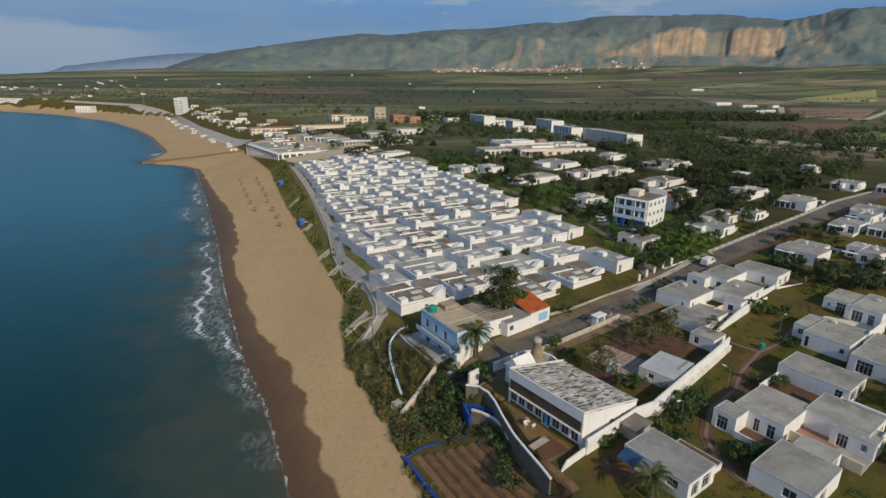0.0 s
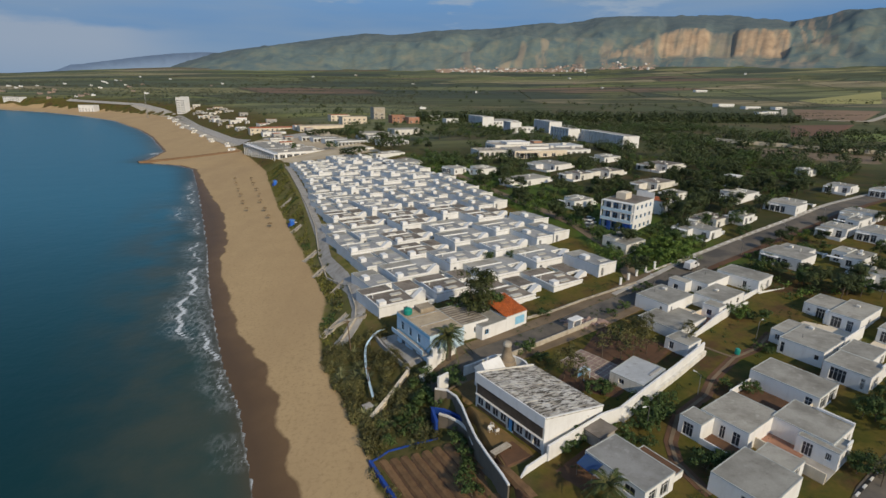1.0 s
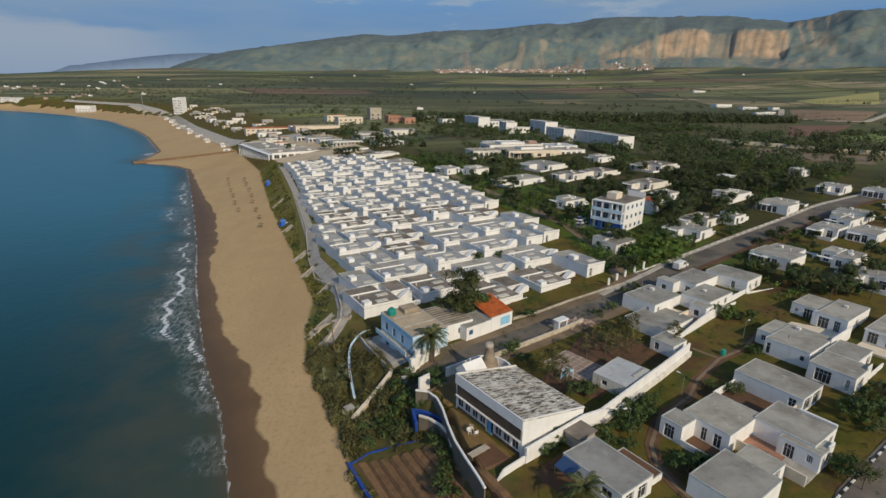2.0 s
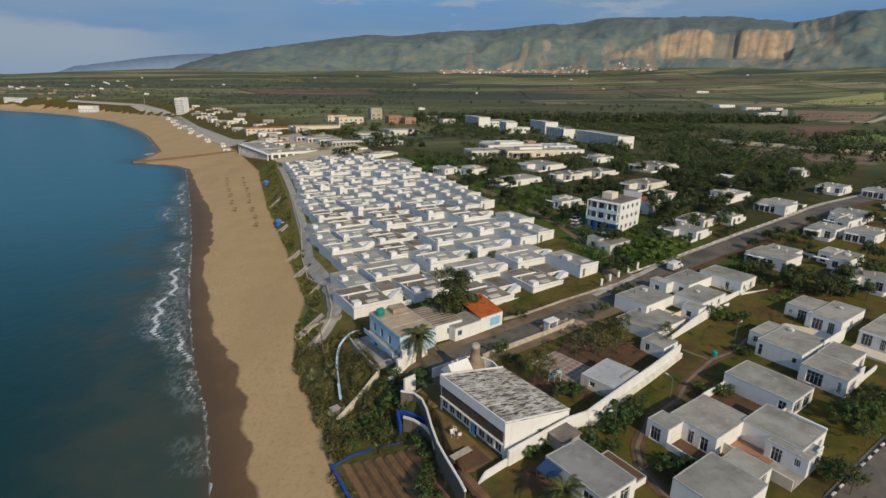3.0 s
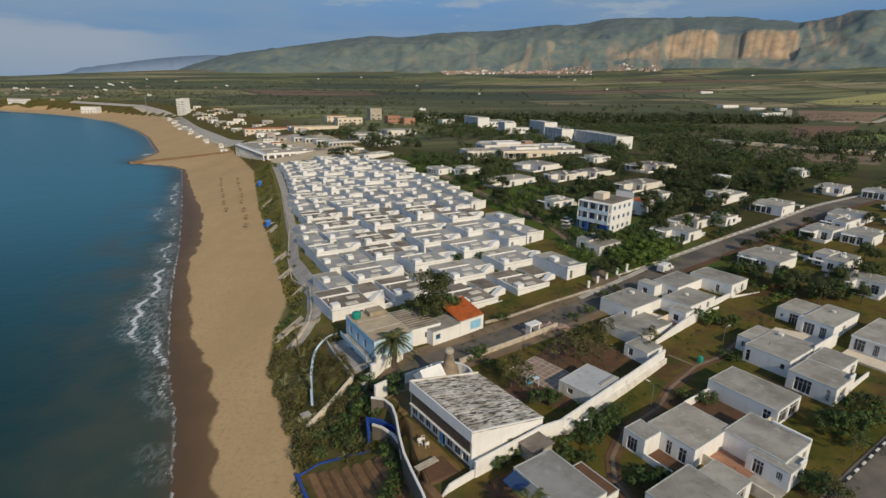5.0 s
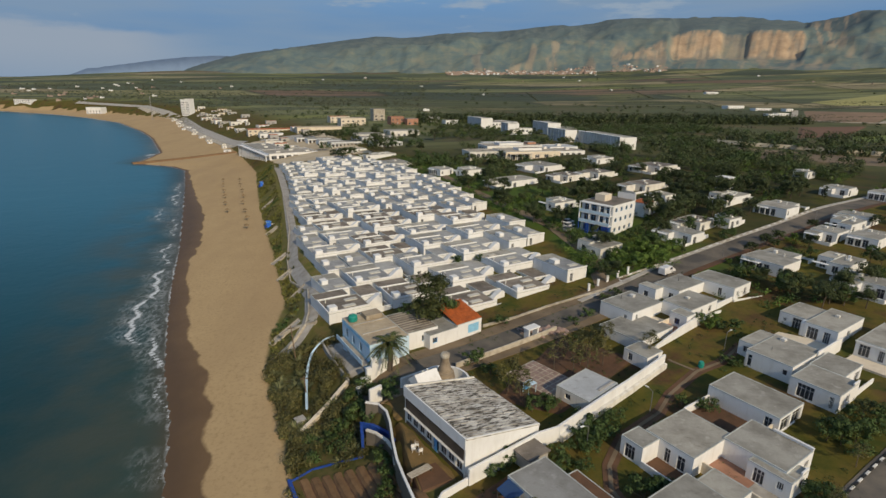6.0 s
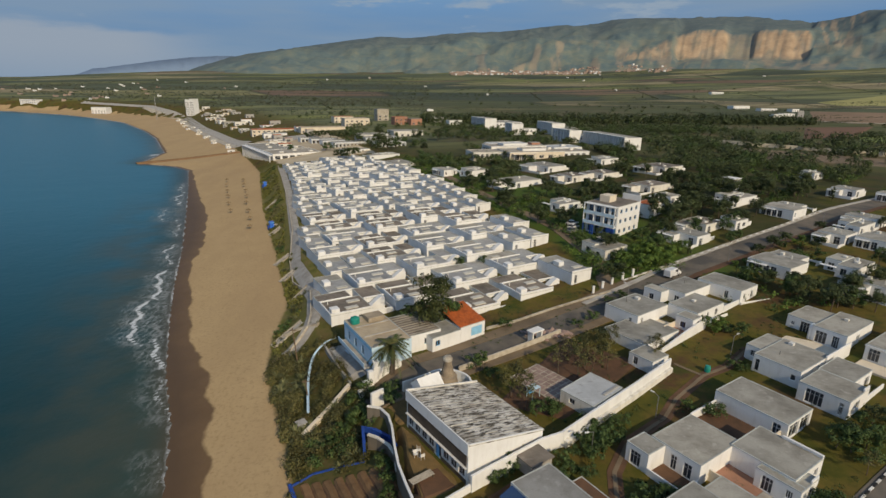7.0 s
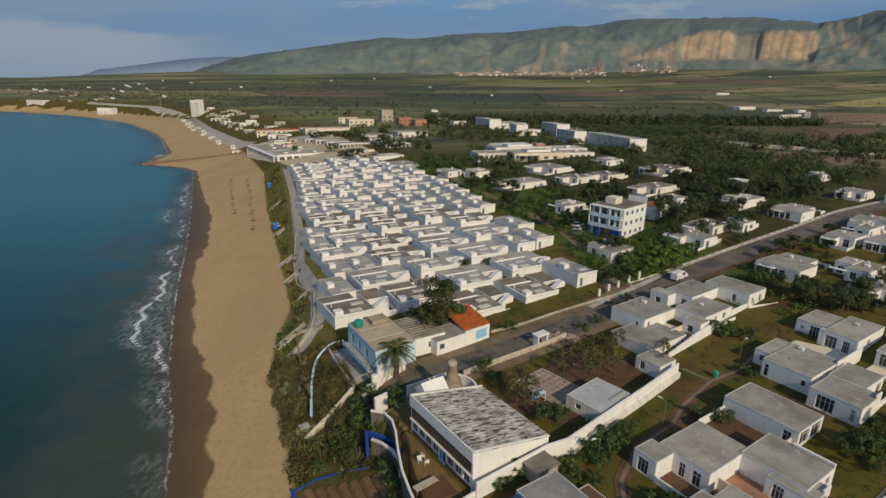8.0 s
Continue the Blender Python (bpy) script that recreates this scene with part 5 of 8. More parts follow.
block(b, 33, 17.03, 50, 30, 3.8, [("S", 13.6, 16, 0.8, 2.8), ("W", 2, 5, 0.8, 2.6)], roof=PALE_ROOF, rim=0.25, edge=WHITE)
block(b, 9, 5, 22, 12, 5.0, [], z0=3.9, roof=ROOF_DUSTY, rim=0.25, edge=WHITE), block(b, 6, 23, 20, 31, 5.6, [], z0=4.5, roof=PALE_ROOF, rim=0.3, edge=WHITE), block(b, 24, 26, 29, 31, 5.8, [], z0=4.5, wall=BRICK_RED)
part("entrance_canopy", box(1.0, -2.6, 3.25, 13.4, -0.05, 3.55, 0.03), CREAM, b, "cream slab over the entrance")
for k in range(4):
    part("canopy_post", tube((1.6 + 3.7 * k, -2.2, -0.5), (1.6 + 3.7 * k, -2.2, 3.25), 0.14, 0.14, 8), WHITE, b)
part("roof_box", box(25, 9, 4.1, 27, 10.5, 5.3, 0.03), WHITE_OLD, b), part("roof_box", box(38, 9, 3.5, 40, 10.5, 4.6, 0.03), WHITE_OLD, b), part("roof_box", box(40, 22, 3.9, 42.5, 24, 5.0, 0.03), WHITE_OLD, b)

# ---- seaside village: rows of patio houses ----
LEFT_Y, LEFT_X = [80, 95.4, 95.5, 102, 117, 125, 136, 155, 165, 183, 221, 259, 288, 310], [25, 25, -2, -2.5, -3, -6.5, -12, -17, -17.5, -24, -33, -44, -54, -60]
RIGHT_Y, RIGHT_X = [90, 99, 108, 122, 143, 170, 227, 284, 320], [40, 50, 53, 52, 48, 38, 23, -12, -35]
VROT = 27.0


def patio_house(kind):
    """A small one-storey patio house: rooms, parapets, stair cover, skylight, patio."""
    t = empty("patio_house", Matrix(), "white patio house with flat roof, parapets and stair cover", "house", "seaside patio houses")
    roof = ROOF_BROWN if kind in (1, 4) else ROOF_SLATE
    w = 13.2
    hh = 2.75 + 0.15 * (kind % 3)
    m = 9.2 if kind % 2 else 8.6
    block(t, 0, 0, m, 7.2, hh, [("S", 1.0, 1.9, 0.1, 2.1)] if kind % 2 else [("S", 5.6, 6.5, 0.1, 2.1)], roof=roof, rim=0.10)
    part("front_parapet", box(-0.02, -0.06, hh + 0.104, m + 0.02, 0.22, hh + 0.5, 0.02), WHITE, t)
    # rear rooms, a step lower
    block(t, 0, 7.23, m - 1.6 * (kind % 3), 11.5, hh - 0.1, [], roof=ROOF if kind % 3 == 0 else roof, rim=0.10)
    part("rear_parapet", box(0.0, 7.24, hh + 0.004, m - 1.6 * (kind % 3), 7.44, hh + 0.32, 0.02), WHITE, t)
    if kind % 3:
        part("patio_floor", box(m - 1.6 * (kind % 3) + 0.03, 7.23, -0.8, m, 11.3, 0.15), CONCRETE, t)
    # patio with its wall, and the room behind it
    part("patio_floor", box(m + 0.03, 0.3, -0.8, w, 4.97, 0.15), CONCRETE, t)
    part("patio_wall", box(m + 0.03, 0.02, -0.8, w, 0.26, 2.0 + 0.3 * (kind % 3), 0.02), WHITE, t)
    part("patio_wall", box(w - 0.24, 0.28, -0.8, w, 4.97, 1.9, 0.02), WHITE, t)
    block(t, m + 0.03, 5.0, w, 11.5, hh - 0.06, [("S", 0.8, 1.7, 0.1, 2.0), ("S", 2.3, 3.2, 0.9, 2.0)], roof=roof, rim=0.12)
    part("front_parapet", box(m + 0.02, 4.95, hh + 0.064, w + 0.02, 5.2, hh + 0.36, 0.02), WHITE, t)
    # stair head and the sloping cover beside the patio
    part("stair_room", box(0.25, 0.35, hh + 0.1, 1.7 + 0.2 * (kind % 3), 2.0, hh + 1.15, 0.06), WHITE, t)
    bm = bmesh.new()
    x0 = m + 0.3
    prof = [(3.3, 0.0), (3.3, 1.35), (3.05, 1.75), (2.5, 1.85), (1.9, 1.55), (0.8, 0.75), (0.0, 0.1), (0.0, 0.0)]
    a = [bm.verts.new((x0 + p, 2.2, hh - 0.75 + z)) for p, z in prof]
    c = [bm.verts.new((x0 + p, 3.6, hh - 0.75 + z * 0.92)) for p, z in prof]
    for k in range(len(prof)):
        bm.faces.new((a[k], a[(k + 1) % 8], c[(k + 1) % 8], c[k]))
    bm.faces.new(a[::-1]), bm.faces.new(c)
    bmesh.ops.recalc_face_normals(bm, faces=bm.faces)
    part("stair_cover", bm, WHITE, t)
    part("stair_wall", box(x0, 2.3, -0.8, x0 + 3.3, 3.4, hh - 0.754, 0.02), WHITE, t)
    # flat skylights
    part("skylight", box(3.6, 1.5, hh + 0.03, 6.2, 2.7, hh + 0.24, 0.03), LIGHT_PANEL, t)
    part("skylight", box(5.0 - 0.5 * (kind % 2), 4.4, hh + 0.03, 7.6 - 0.5 * (kind % 2), 5.6, hh + 0.24, 0.03), LIGHT_PANEL, t)
    if kind % 2:
        part("skylight", box(2.0, 8.6, hh - 0.07, 4.2, 9.6, hh + 0.14, 0.03), LIGHT_PANEL, t)
    part("flue", tube((1.2, 5.6, hh), (1.2, 5.6, hh + 0.8), 0.12, 0.1, 6), WHITE_OLD, t)
    if kind in (0, 3, 4):
        part("party_wall", box(-0.14, 0.25, hh + 0.104, 0.1, 7.2, hh + 0.5, 0.02), WHITE, t)
    return t


def narrow_house():
    t = empty("patio_house", Matrix(), "narrow white patio house with a flat grey roof", "house", "seaside patio houses")
    block(t, 0, 0, 5.6, 7.6, 2.6, [("S", 0.8, 1.6, 0.1, 2.0)], roof=ROOF_SLATE, rim=0.1)
    part("front_parapet", box(-0.02, -0.06, 2.704, 5.62, 0.2, 3.05, 0.02), WHITE, t)
    block(t, 0, 7.63, 5.6, 11.5, 2.5, [], roof=ROOF, rim=0.08)
    part("stair_room", box(0.3, 4.6, 2.65, 1.8, 6.6, 3.6, 0.06), WHITE, t)
    part("skylight", box(2.4, 2.0, 2.63, 4.8, 3.1, 2.84, 0.03), LIGHT_PANEL, t)
    return t


kinds = [patio_house(k) for k in range(6)] + [narrow_house()]
used = set()
random.seed(11)
ca, sa = math.cos(radians(VROT)), math.sin(radians(VROT))
for j in range(0, 18):
    ox, oy = 26.0 - 11.6 * j * sa, 95.5 + 11.6 * j * ca
    u, begun = -60.0, False
    while u < 90:
        x, y = ox + u * ca, oy + u * sa
        if x < np.interp(y, LEFT_Y, LEFT_X) + 0.8:
            u += 0.5
            continue
        fx, fy = ox + (u + 12.6) * ca, oy + (u + 12.6) * sa
        if fx > np.interp(fy, RIGHT_Y, RIGHT_X) + 1.5 and y < 292 and ox + (u + 5.6) * ca < np.interp(oy + (u + 5.6) * sa, RIGHT_Y, RIGHT_X) + 2.5:
            copy_thing(kinds[6], Matrix.Translation((x, y, gz(x, y) + random.uniform(-0.2, 0.2))) @ pose(0, 0, 0, 0, 0, VROT))
            u += 5.9
            continue
        if y > 292 or fx > np.interp(fy, RIGHT_Y, RIGHT_X) + 1.5:
            break
        k = random.choice((0, 2, 3, 5, 1, 4, 1, 4, 6)) if y < 165 else random.choice((0, 2, 3, 5, 6))
        if not begun and j and j % 3 != 1:
            k = 6
        begun = True
        mat = Matrix.Translation((x, y, min(gz(x, y), gz(fx, fy)) + 0.25 + random.uniform(-0.25, 0.2) - (2.0 if j == 0 else 1.15 if j == 1 else 0.55))) @ pose(0, 0, 0, 0, 0, VROT + random.uniform(-1.5, 1.5))
        if k in used:
            copy_thing(kinds[k], mat)
        else:
            kinds[k].matrix_basis = mat
            used.add(k)
        u += (5.9 if k == 6 else 13.5) + random.choice((0, 0, 0.6))
for k in range(7):
    if k not in used:
        for o in list(kinds[k].children_recursive) + [kinds[k]]:
            bpy.data.objects.remove(o)

# ---- scattered houses among the trees ----
def simple_house(x, y, w, d, kind=0, h=2.75, rot=GRID):
    """A garden bungalow: two stepped volumes, glazed doors, sometimes a walled terrace."""
    names = ("white flat-roofed bungalow with glazed doors among trees", "white bungalow with a stepped grey roof among trees",
             "white bungalow with a walled terrace among trees", "weathered white bungalow with a brownish roof among trees", "small square white garden tower house")
    t = house("garden_bungalow", x, y, rot, names[kind], "bungalow", "bungalows among the trees")
    roof = ROOF_BROWN if kind == 3 else ROOF
    wall = WHITE_OLD if kind == 3 else WHITE
    if kind == 4:
        block(t, 0, 0, w, d, 3.9, [("S", 0.9, 2.0, 0.2, 2.2), ("W", 0.9, 2.2, 1.8, 3.0)], bars=2)
        part("roof_slab", box(-0.35, -0.35, 3.98, w + 0.35, d + 0.35, 4.15, 0.03), WHITE, t)
        return t
    # porch canopy, walled yard at the back, roof clutter
    part("canopy", box(-1.0, d * 0.5 + 0.2, h - 0.62, -0.04, d - 0.2, h - 0.46, 0.02), WHITE, t)
    low_wall(t, (w + 0.15, 0.4), (w + 2.6, 0.4), 1.7), low_wall(t, (w + 2.6, 0.52), (w + 2.6, d * 0.7), 1.5)
    part("flue", tube((w * 0.55, d * 0.35, h - 0.1), (w * 0.55, d * 0.35, h + 0.8), 0.11, 0.1, 6), WHITE_OLD, t)
    part("roof_box", box(w * 0.66, d * 0.62, h - 0.1, w * 0.66 + 0.9, d * 0.62 + 0.7, h + 0.55, 0.03), WHITE_OLD, t)
    if kind == 0:
        n = max(2, int(d * 0.5))
        block(t, 0, 0, w * 0.62, d, h, [("W", 0.5 + k * 1.5, 1.7 + k * 1.5, 0.2, 2.15) for k in range(n) if 1.8 + k * 1.5 < d] + [("S", 0.8, 1.6, 0.8, 2.0)], roof=roof, wall=wall, bars=2)
        block(t, w * 0.62 + 0.03, d * 0.22, w, d * 0.95, h - 0.15, [("S", 0.8, 2.2, 0.2, 2.1)], roof=roof, wall=wall)
    elif kind == 1:
        block(t, 0, 0, w, d * 0.55, h, [("S", 1, 2.4, 0.2, 2.1), ("S", w - 2.6, w - 1.2, 0.8, 2.0), ("W", 0.8, 2.0, 0.6, 2.1)], roof=roof, wall=wall, bars=2)
        block(t, w * 0.3, d * 0.55 + 0.03, w * 0.95, d, h + 0.2, [("W", 0.6, 1.8, 0.4, 2.1)], roof=roof, wall=wall)
    else:
        block(t, w * 0.3, 0, w, d, h, [("S", 1, 2.4, 0.2, 2.1), ("W", 1.0, 2.2, 0.2, 2.1), ("W", d - 2.4, d - 1.0, 0.2, 2.1)], roof=roof, wall=wall, bars=2)
        block(t, 0, d * 0.5, w * 0.3 - 0.03, d, h - 0.3, [("W", 0.6, 2.0, 0.2, 2.0)], roof=roof, wall=wall)
        slab(t, 0.1, 0.2, w * 0.3 - 0.03, d * 0.5 - 0.03, 0.12, EARTH)
        low_wall(t, (0.0, 0.1), (0.0, d * 0.5), 0.9), low_wall(t, (0.1, 0.1), (w * 0.3, 0.1), 0.8)
    if kind in (1, 3):
        part("skylight", box(w * 0.45, d * 0.2, h, w * 0.45 + 1.4, d * 0.2 + 0.8, h + 0.4, 0.03), WHITE_OLD, t)
    if kind == 1:
        part("chimney", box(w * 0.7, d * 0.3, h - 0.1, w * 0.7 + 0.5, d * 0.3 + 0.5, h + 0.75, 0.03), WHITE, t)
    return t


PLOTS = [(95.6, 104.4, 13.0, 9.0, 0), (108.6, 102.6, 9.0, 7.0, 1), (119.3, 121.4, 10.2, 6.2, 2), (127.4, 117.0, 11.5, 6.6, 0), (129.5, 128.0, 10.0, 6.0, 1), (106.6, 90.6, 8.0, 9.7, 2),
         (84.6, 125.2, 8.2, 9.6, 2), (90.6, 133.6, 11.5, 7.0, 3), (102.2, 136.4, 6.2, 5.4, 1), (112.9, 156.6, 14.0, 8.2, 1), (122.8, 143.4, 12.6, 9.2, 0), (158.3, 166.3, 9.6, 7.4, 2), (126.9, 180.6, 4.0, 4.2, 4),
         (113.6, 212.2, 17.5, 11.5, 3), (93.4, 178.4, 16.5, 8.0, 3), (169.5, 158.5, 9.0, 8.0, 0), (172.5, 202.8, 7.0, 6.0, 1), (28.0, 226.4, 8.2, 9.0, 0), (37.4, 222.0, 11.5, 9.0, 1), (48.7, 194.5, 18.6, 9.6, 2),
         (68.6, 224.0, 15.5, 14.0, 2), (73.4, 201.6, 12.0, 8.0, 3), (86.0, 204.5, 14.0, 8.5, 3), (60.3, 159.3, 9.2, 6.8, 1), (-8.5, 285.2, 18.0, 8.0, 1), (2.4, 252.4, 15.5, 12.5, 2), (-25.3, 313.4, 17.0, 8.0, 0),
         (137.0, 132.0, 9.0, 8.0, 2), (148.0, 126.0, 9.0, 8.0, 1), (100.0, 240.0, 12.0, 9.0, 1), (95.0, 163.0, 8.0, 6.0, 2), (160.0, 140.0, 11.0, 8.0, 1)]
for x, y, w, d, kind in PLOTS:
    simple_house(x, y, w, d, kind)


# ---- roads ----
def strip(name, pts, width, material, label, category, lift=0.06, kind="structure", step=2.0, side=0.0):
    """A ribbon draped on the ground."""
    bm = bmesh.new()
    fine = []
    for p, q in zip(pts, pts[1:]):
        n = max(1, int(math.dist(p, q) / step))
        fine += [(p[0] + (q[0] - p[0]) * k / n, p[1] + (q[1] - p[1]) * k / n) for k in range(n)]
    fine.append(pts[-1])
    rows = []
    for k, p in enumerate(fine):
        a, c = fine[max(0, k - 1)], fine[min(len(fine) - 1, k + 1)]
        d = Vector((c[0] - a[0], c[1] - a[1])).normalized()
        row = []
        for s in (-0.5, -0.25, 0, 0.25, 0.5):
            x, y = p[0] - d.y * (s * width + side), p[1] + d.x * (s * width + side)
            row.append((x, y, gz(x, y) + lift))
        edge = [(*row[0][:2], row[0][2] - 0.3)] + row + [(*row[-1][:2], row[-1][2] - 0.3)]
        rows.append([bm.verts.new(c) for c in edge])
    for a, c in zip(rows, rows[1:]):
        for k in range(6):
            bm.faces.new((a[k + 1], a[k], c[k], c[k + 1]))
    return tagged(part(name, bm, material), label, category, kind=kind)


ROAD = [(10, 70), (24, 79), (36.0, 86.2), (52.0, 95.5), (66, 104.6), (77.0, 112.6), (101.5, 126.6), (121, 137.2), (141.5, 149.2), (170, 165)]
strip("road", ROAD, 5.6, ASPHALT, "worn dark asphalt street", "road", 0.08, side=0.2)
strip("pavement", ROAD[3:], 1.2, CONCRETE, "pale dusty pavement beside the street", "pavement", 0.2, side=3.6)
strip("road", [(50, 33), (59.8, 40.9), (71.7, 47.9), (95, 61.0)], 7.0, ASPHALT, "asphalt lane with painted kerb", "road", 0.08)
GARDEN_PATH = [(40.2, 43.6), (39.7, 45.0), (38.9, 49.0), (40.0, 52.8), (43.6, 58.0), (50.6, 63.0), (54.0, 67.0), (60.9, 72.6), (66.0, 74.8), (72, 79.5)]
strip("footpath", GARDEN_PATH, 1.7, EARTH, "bare brown earth along the garden path", "path", 0.05, step=1.0)
strip("footpath", GARDEN_PATH, 0.5, DUST, "narrow pale garden path", "path", 0.09, step=1.0)
strip("footpath", [(60.6, 72.8), (58.0, 76.3)], 0.5, DUST, "narrow pale side path", "path", 0.1, step=1.0)
strip("verge", ROAD[:5], 2.6, DUST, "dusty brown verge of the street", "verge", 0.11, side=4.4)
strip("verge", ROAD[:4], 1.8, DUST, "dusty brown verge of the street", "verge", 0.11, side=-3.4)
strip("verge", ROAD[3:], 1.5, EARTH, "bare brown earth verge below the street hedge", "verge", 0.1, side=-3.3)
strip("promenade", [(-7.6, 92.5), (-3.8, 97.4), (-3.9, 102.3), (-6.0, 113), (-9.9, 124.5), (-15.9, 139.0), (-20.6, 161), (-28.7, 192.0), (-37.7, 226.4), (-49.3, 267), (-57.3, 292)], 3.0, CONCRETE, "grey concrete promenade", "promenade", 0.12)
strip("road", [(-116, 424), (-140, 462), (-210, 580), (-286, 728), (-380, 830), (-520, 905)], 9, CONCRETE, "pale concrete seafront road", "road", 0.3, step=8)
strip("pavement", [(-116, 424), (-140, 462), (-210, 580), (-286, 728), (-380, 830)], 6, STONE, "pale seafront pavement", "pavement", 0.35, step=8, side=8)
strip("lane", [(57, 104), (60, 122), (56, 145), (46, 172), (36, 205), (28, 232), (5, 285)], 3.5, DUST, "dusty lane behind the village", "lane", 0.1)

# ploughed plot above the beach
plot = empty("vegetable_plot", Matrix(), "brown ploughed vegetable plot with straight ridges", "field")
for k in range(8):
    bm = bmesh.new()
    p, q = Vector((2.6 + k * 1.5, 59.6 - 0.12 * k)), Vector((9.6 + k * 1.5, 45.0 - 0.1 * k))
    rows = []
    for i in range(31):
        c = p.lerp(q, i / 30)
        z = gz(c.x, c.y)
        j = 0.12 * fbm(c.x * 1.3, c.y * 1.3, k)
        rows.append([bm.verts.new((c.x + o + j, c.y + 0.36 * o, z + h + 0.35 * j)) for o, h in ((-0.72, -0.3), (-0.45, 0.15), (0.0, 0.24), (0.42, 0.14), (0.72, -0.3))])
    for r0, r1 in zip(rows, rows[1:]):
        for i in range(4):
            bm.faces.new((r0[i], r1[i], r1[i + 1], r0[i + 1]))
    part("ridge", bm, SOIL, plot)


# ---- plants ----
def leaf_cloud(bm, centre, radii, count, size, rng, normals):
    """Small leaf sprays set on an uneven shell."""
    cx, cy, cz = centre
    for _ in range(count):
        d = Vector((rng.gauss(0, 1), rng.gauss(0, 1), rng.gauss(0.25, 1))).normalized()
        r = rng.uniform(0.35, 1.06)
        p = Vector((cx + d.x * radii[0] * r, cy + d.y * radii[1] * r, cz + d.z * radii[2] * r))
        n = (d + Vector((rng.uniform(-0.5, 0.5), rng.uniform(-0.5, 0.5), rng.uniform(-0.2, 0.7)))).normalized()
        a = n.orthogonal().normalized()
        a = Matrix.Rotation(rng.uniform(0, math.tau), 3, n) @ a
        b2 = n.cross(a)
        s = size * rng.uniform(0.6, 1.4)
        vs = [bm.verts.new(p + a * s * i + b2 * s * j + n * k) for i, j, k in ((-0.5, 0, 0), (0.05, -0.38, 0.12 * s), (0.62, 0.05, 0), (0.0, 0.42, 0.1 * s))]
        bm.faces.new(vs)
        soft = (d * 0.7 + n * 0.5 + Vector((0, 0, 0.25))).normalized()
        normals += [soft] * 4


def soften(me, normals):
    """Leaves shade with the roundness of their clump."""
    me.polygons.foreach_set("use_smooth", [True] * len(me.polygons))
    me.normals_split_custom_set_from_vertices(normals)


def tree(height, spread, leaves, seed, label, clumps=16, per=34, size=0.45, trunk=0.3, bole=0.35):
    rng = random.Random(seed)
    t = empty("tree", Matrix(), label, "tree", "")
    bm = bmesh.new()
    top = Vector((rng.uniform(-0.3, 0.3), rng.uniform(-0.3, 0.3), height * bole))
    add_tube(bm, (0, 0, -0.4), top, trunk * 0.6, trunk * 0.4, 7)
    crown, normals = bmesh.new(), []
    for k in range(clumps):
        a = rng.uniform(0, math.tau)
        rr = spread * math.sqrt(rng.uniform(0.02, 1.0)) * 0.72
        zz = height * (bole + (1 - bole) * rng.uniform(0.12, 0.86) * (1 - 0.35 * (rr / spread)))
        c = (rr * math.cos(a), rr * math.sin(a), zz)
        if k < 6:
            add_tube(bm, top, Vector(c) * 0.9, trunk * 0.3, trunk * 0.08, 5)
        s = spread * rng.uniform(0.24, 0.42)
        leaf_cloud(crown, c, (s, s, s * rng.uniform(0.6, 0.85)), per, size, rng, normals)
    part("trunk", bm, BARK, t)
    soften(part("crown", crown, leaves, t).data, normals)
    return t


MODELS = {}


def plant(kind, x, y, scale=1.0, turn=None, z=None):
    """Another plant of that kind on the ground."""
    model, taken = MODELS[kind]
    m4 = Matrix.Translation((x, y, gz(x, y) if z is None else z)) @ pose(0, 0, 0, 0, 0, PLANTS.uniform(0, 360) if turn is None else turn)
    if not taken:
        MODELS[kind] = (model, True)
        model.matrix_basis, model.scale = m4, (scale,) * 3
        return model
    ob = copy_thing(model, m4)
    ob.scale = (scale,) * 3
    return ob


PLANTS = random.Random(3)
for k in range(3):
    MODELS["broad%d" % k] = (tree(7.5, 3.6, LEAF_DARK, 20 + k, "dense dark green broadleaf tree", 20, 96, 0.33), False)
    MODELS["green%d" % k] = (tree(5.0, 2.6, LEAF_MID, 30 + k, "bushy mid-green garden tree", 15, 84, 0.27, 0.2, 0.25), False)
    MODELS["shrub%d" % k] = (tree(1.9, 1.5, LEAF_MID if k else LEAF_OLIVE, 40 + k, "rounded leafy green garden shrub", 9, 72, 0.16, 0.08, 0.1), False)
MODELS["big0"] = (tree(13.4, 4.7, leafy("olive green tree leaves", (0.033, 0.044, 0.014), (0.066, 0.080, 0.025), (0.115, 0.12, 0.045)), 81, "tall olive green tree behind the street house", 34, 120, 0.34, 0.42, 0.2), False)
MODELS["lush0"] = (tree(4.2, 2.6, LEAF_LUSH, 71, "bright green bushy garden tree", 15, 90, 0.26, 0.2, 0.15), False)
MODELS["lush1"] = (tree(3.6, 2.4, LEAF_LUSH, 72, "low bright green bushy tree", 14, 90, 0.25, 0.2, 0.12), False)
MODELS["thin0"] = (tree(6.5, 2.2, LEAF_GREY, 51, "thin young tree with sparse grey-green leaves", 12, 50, 0.2, 0.16, 0.4), False)
MODELS["cypress0"] = (tree(7.5, 1.2, LEAF_DARK, 61, "narrow dark cypress tree", 16, 30, 0.35, 0.2, 0.05), False)


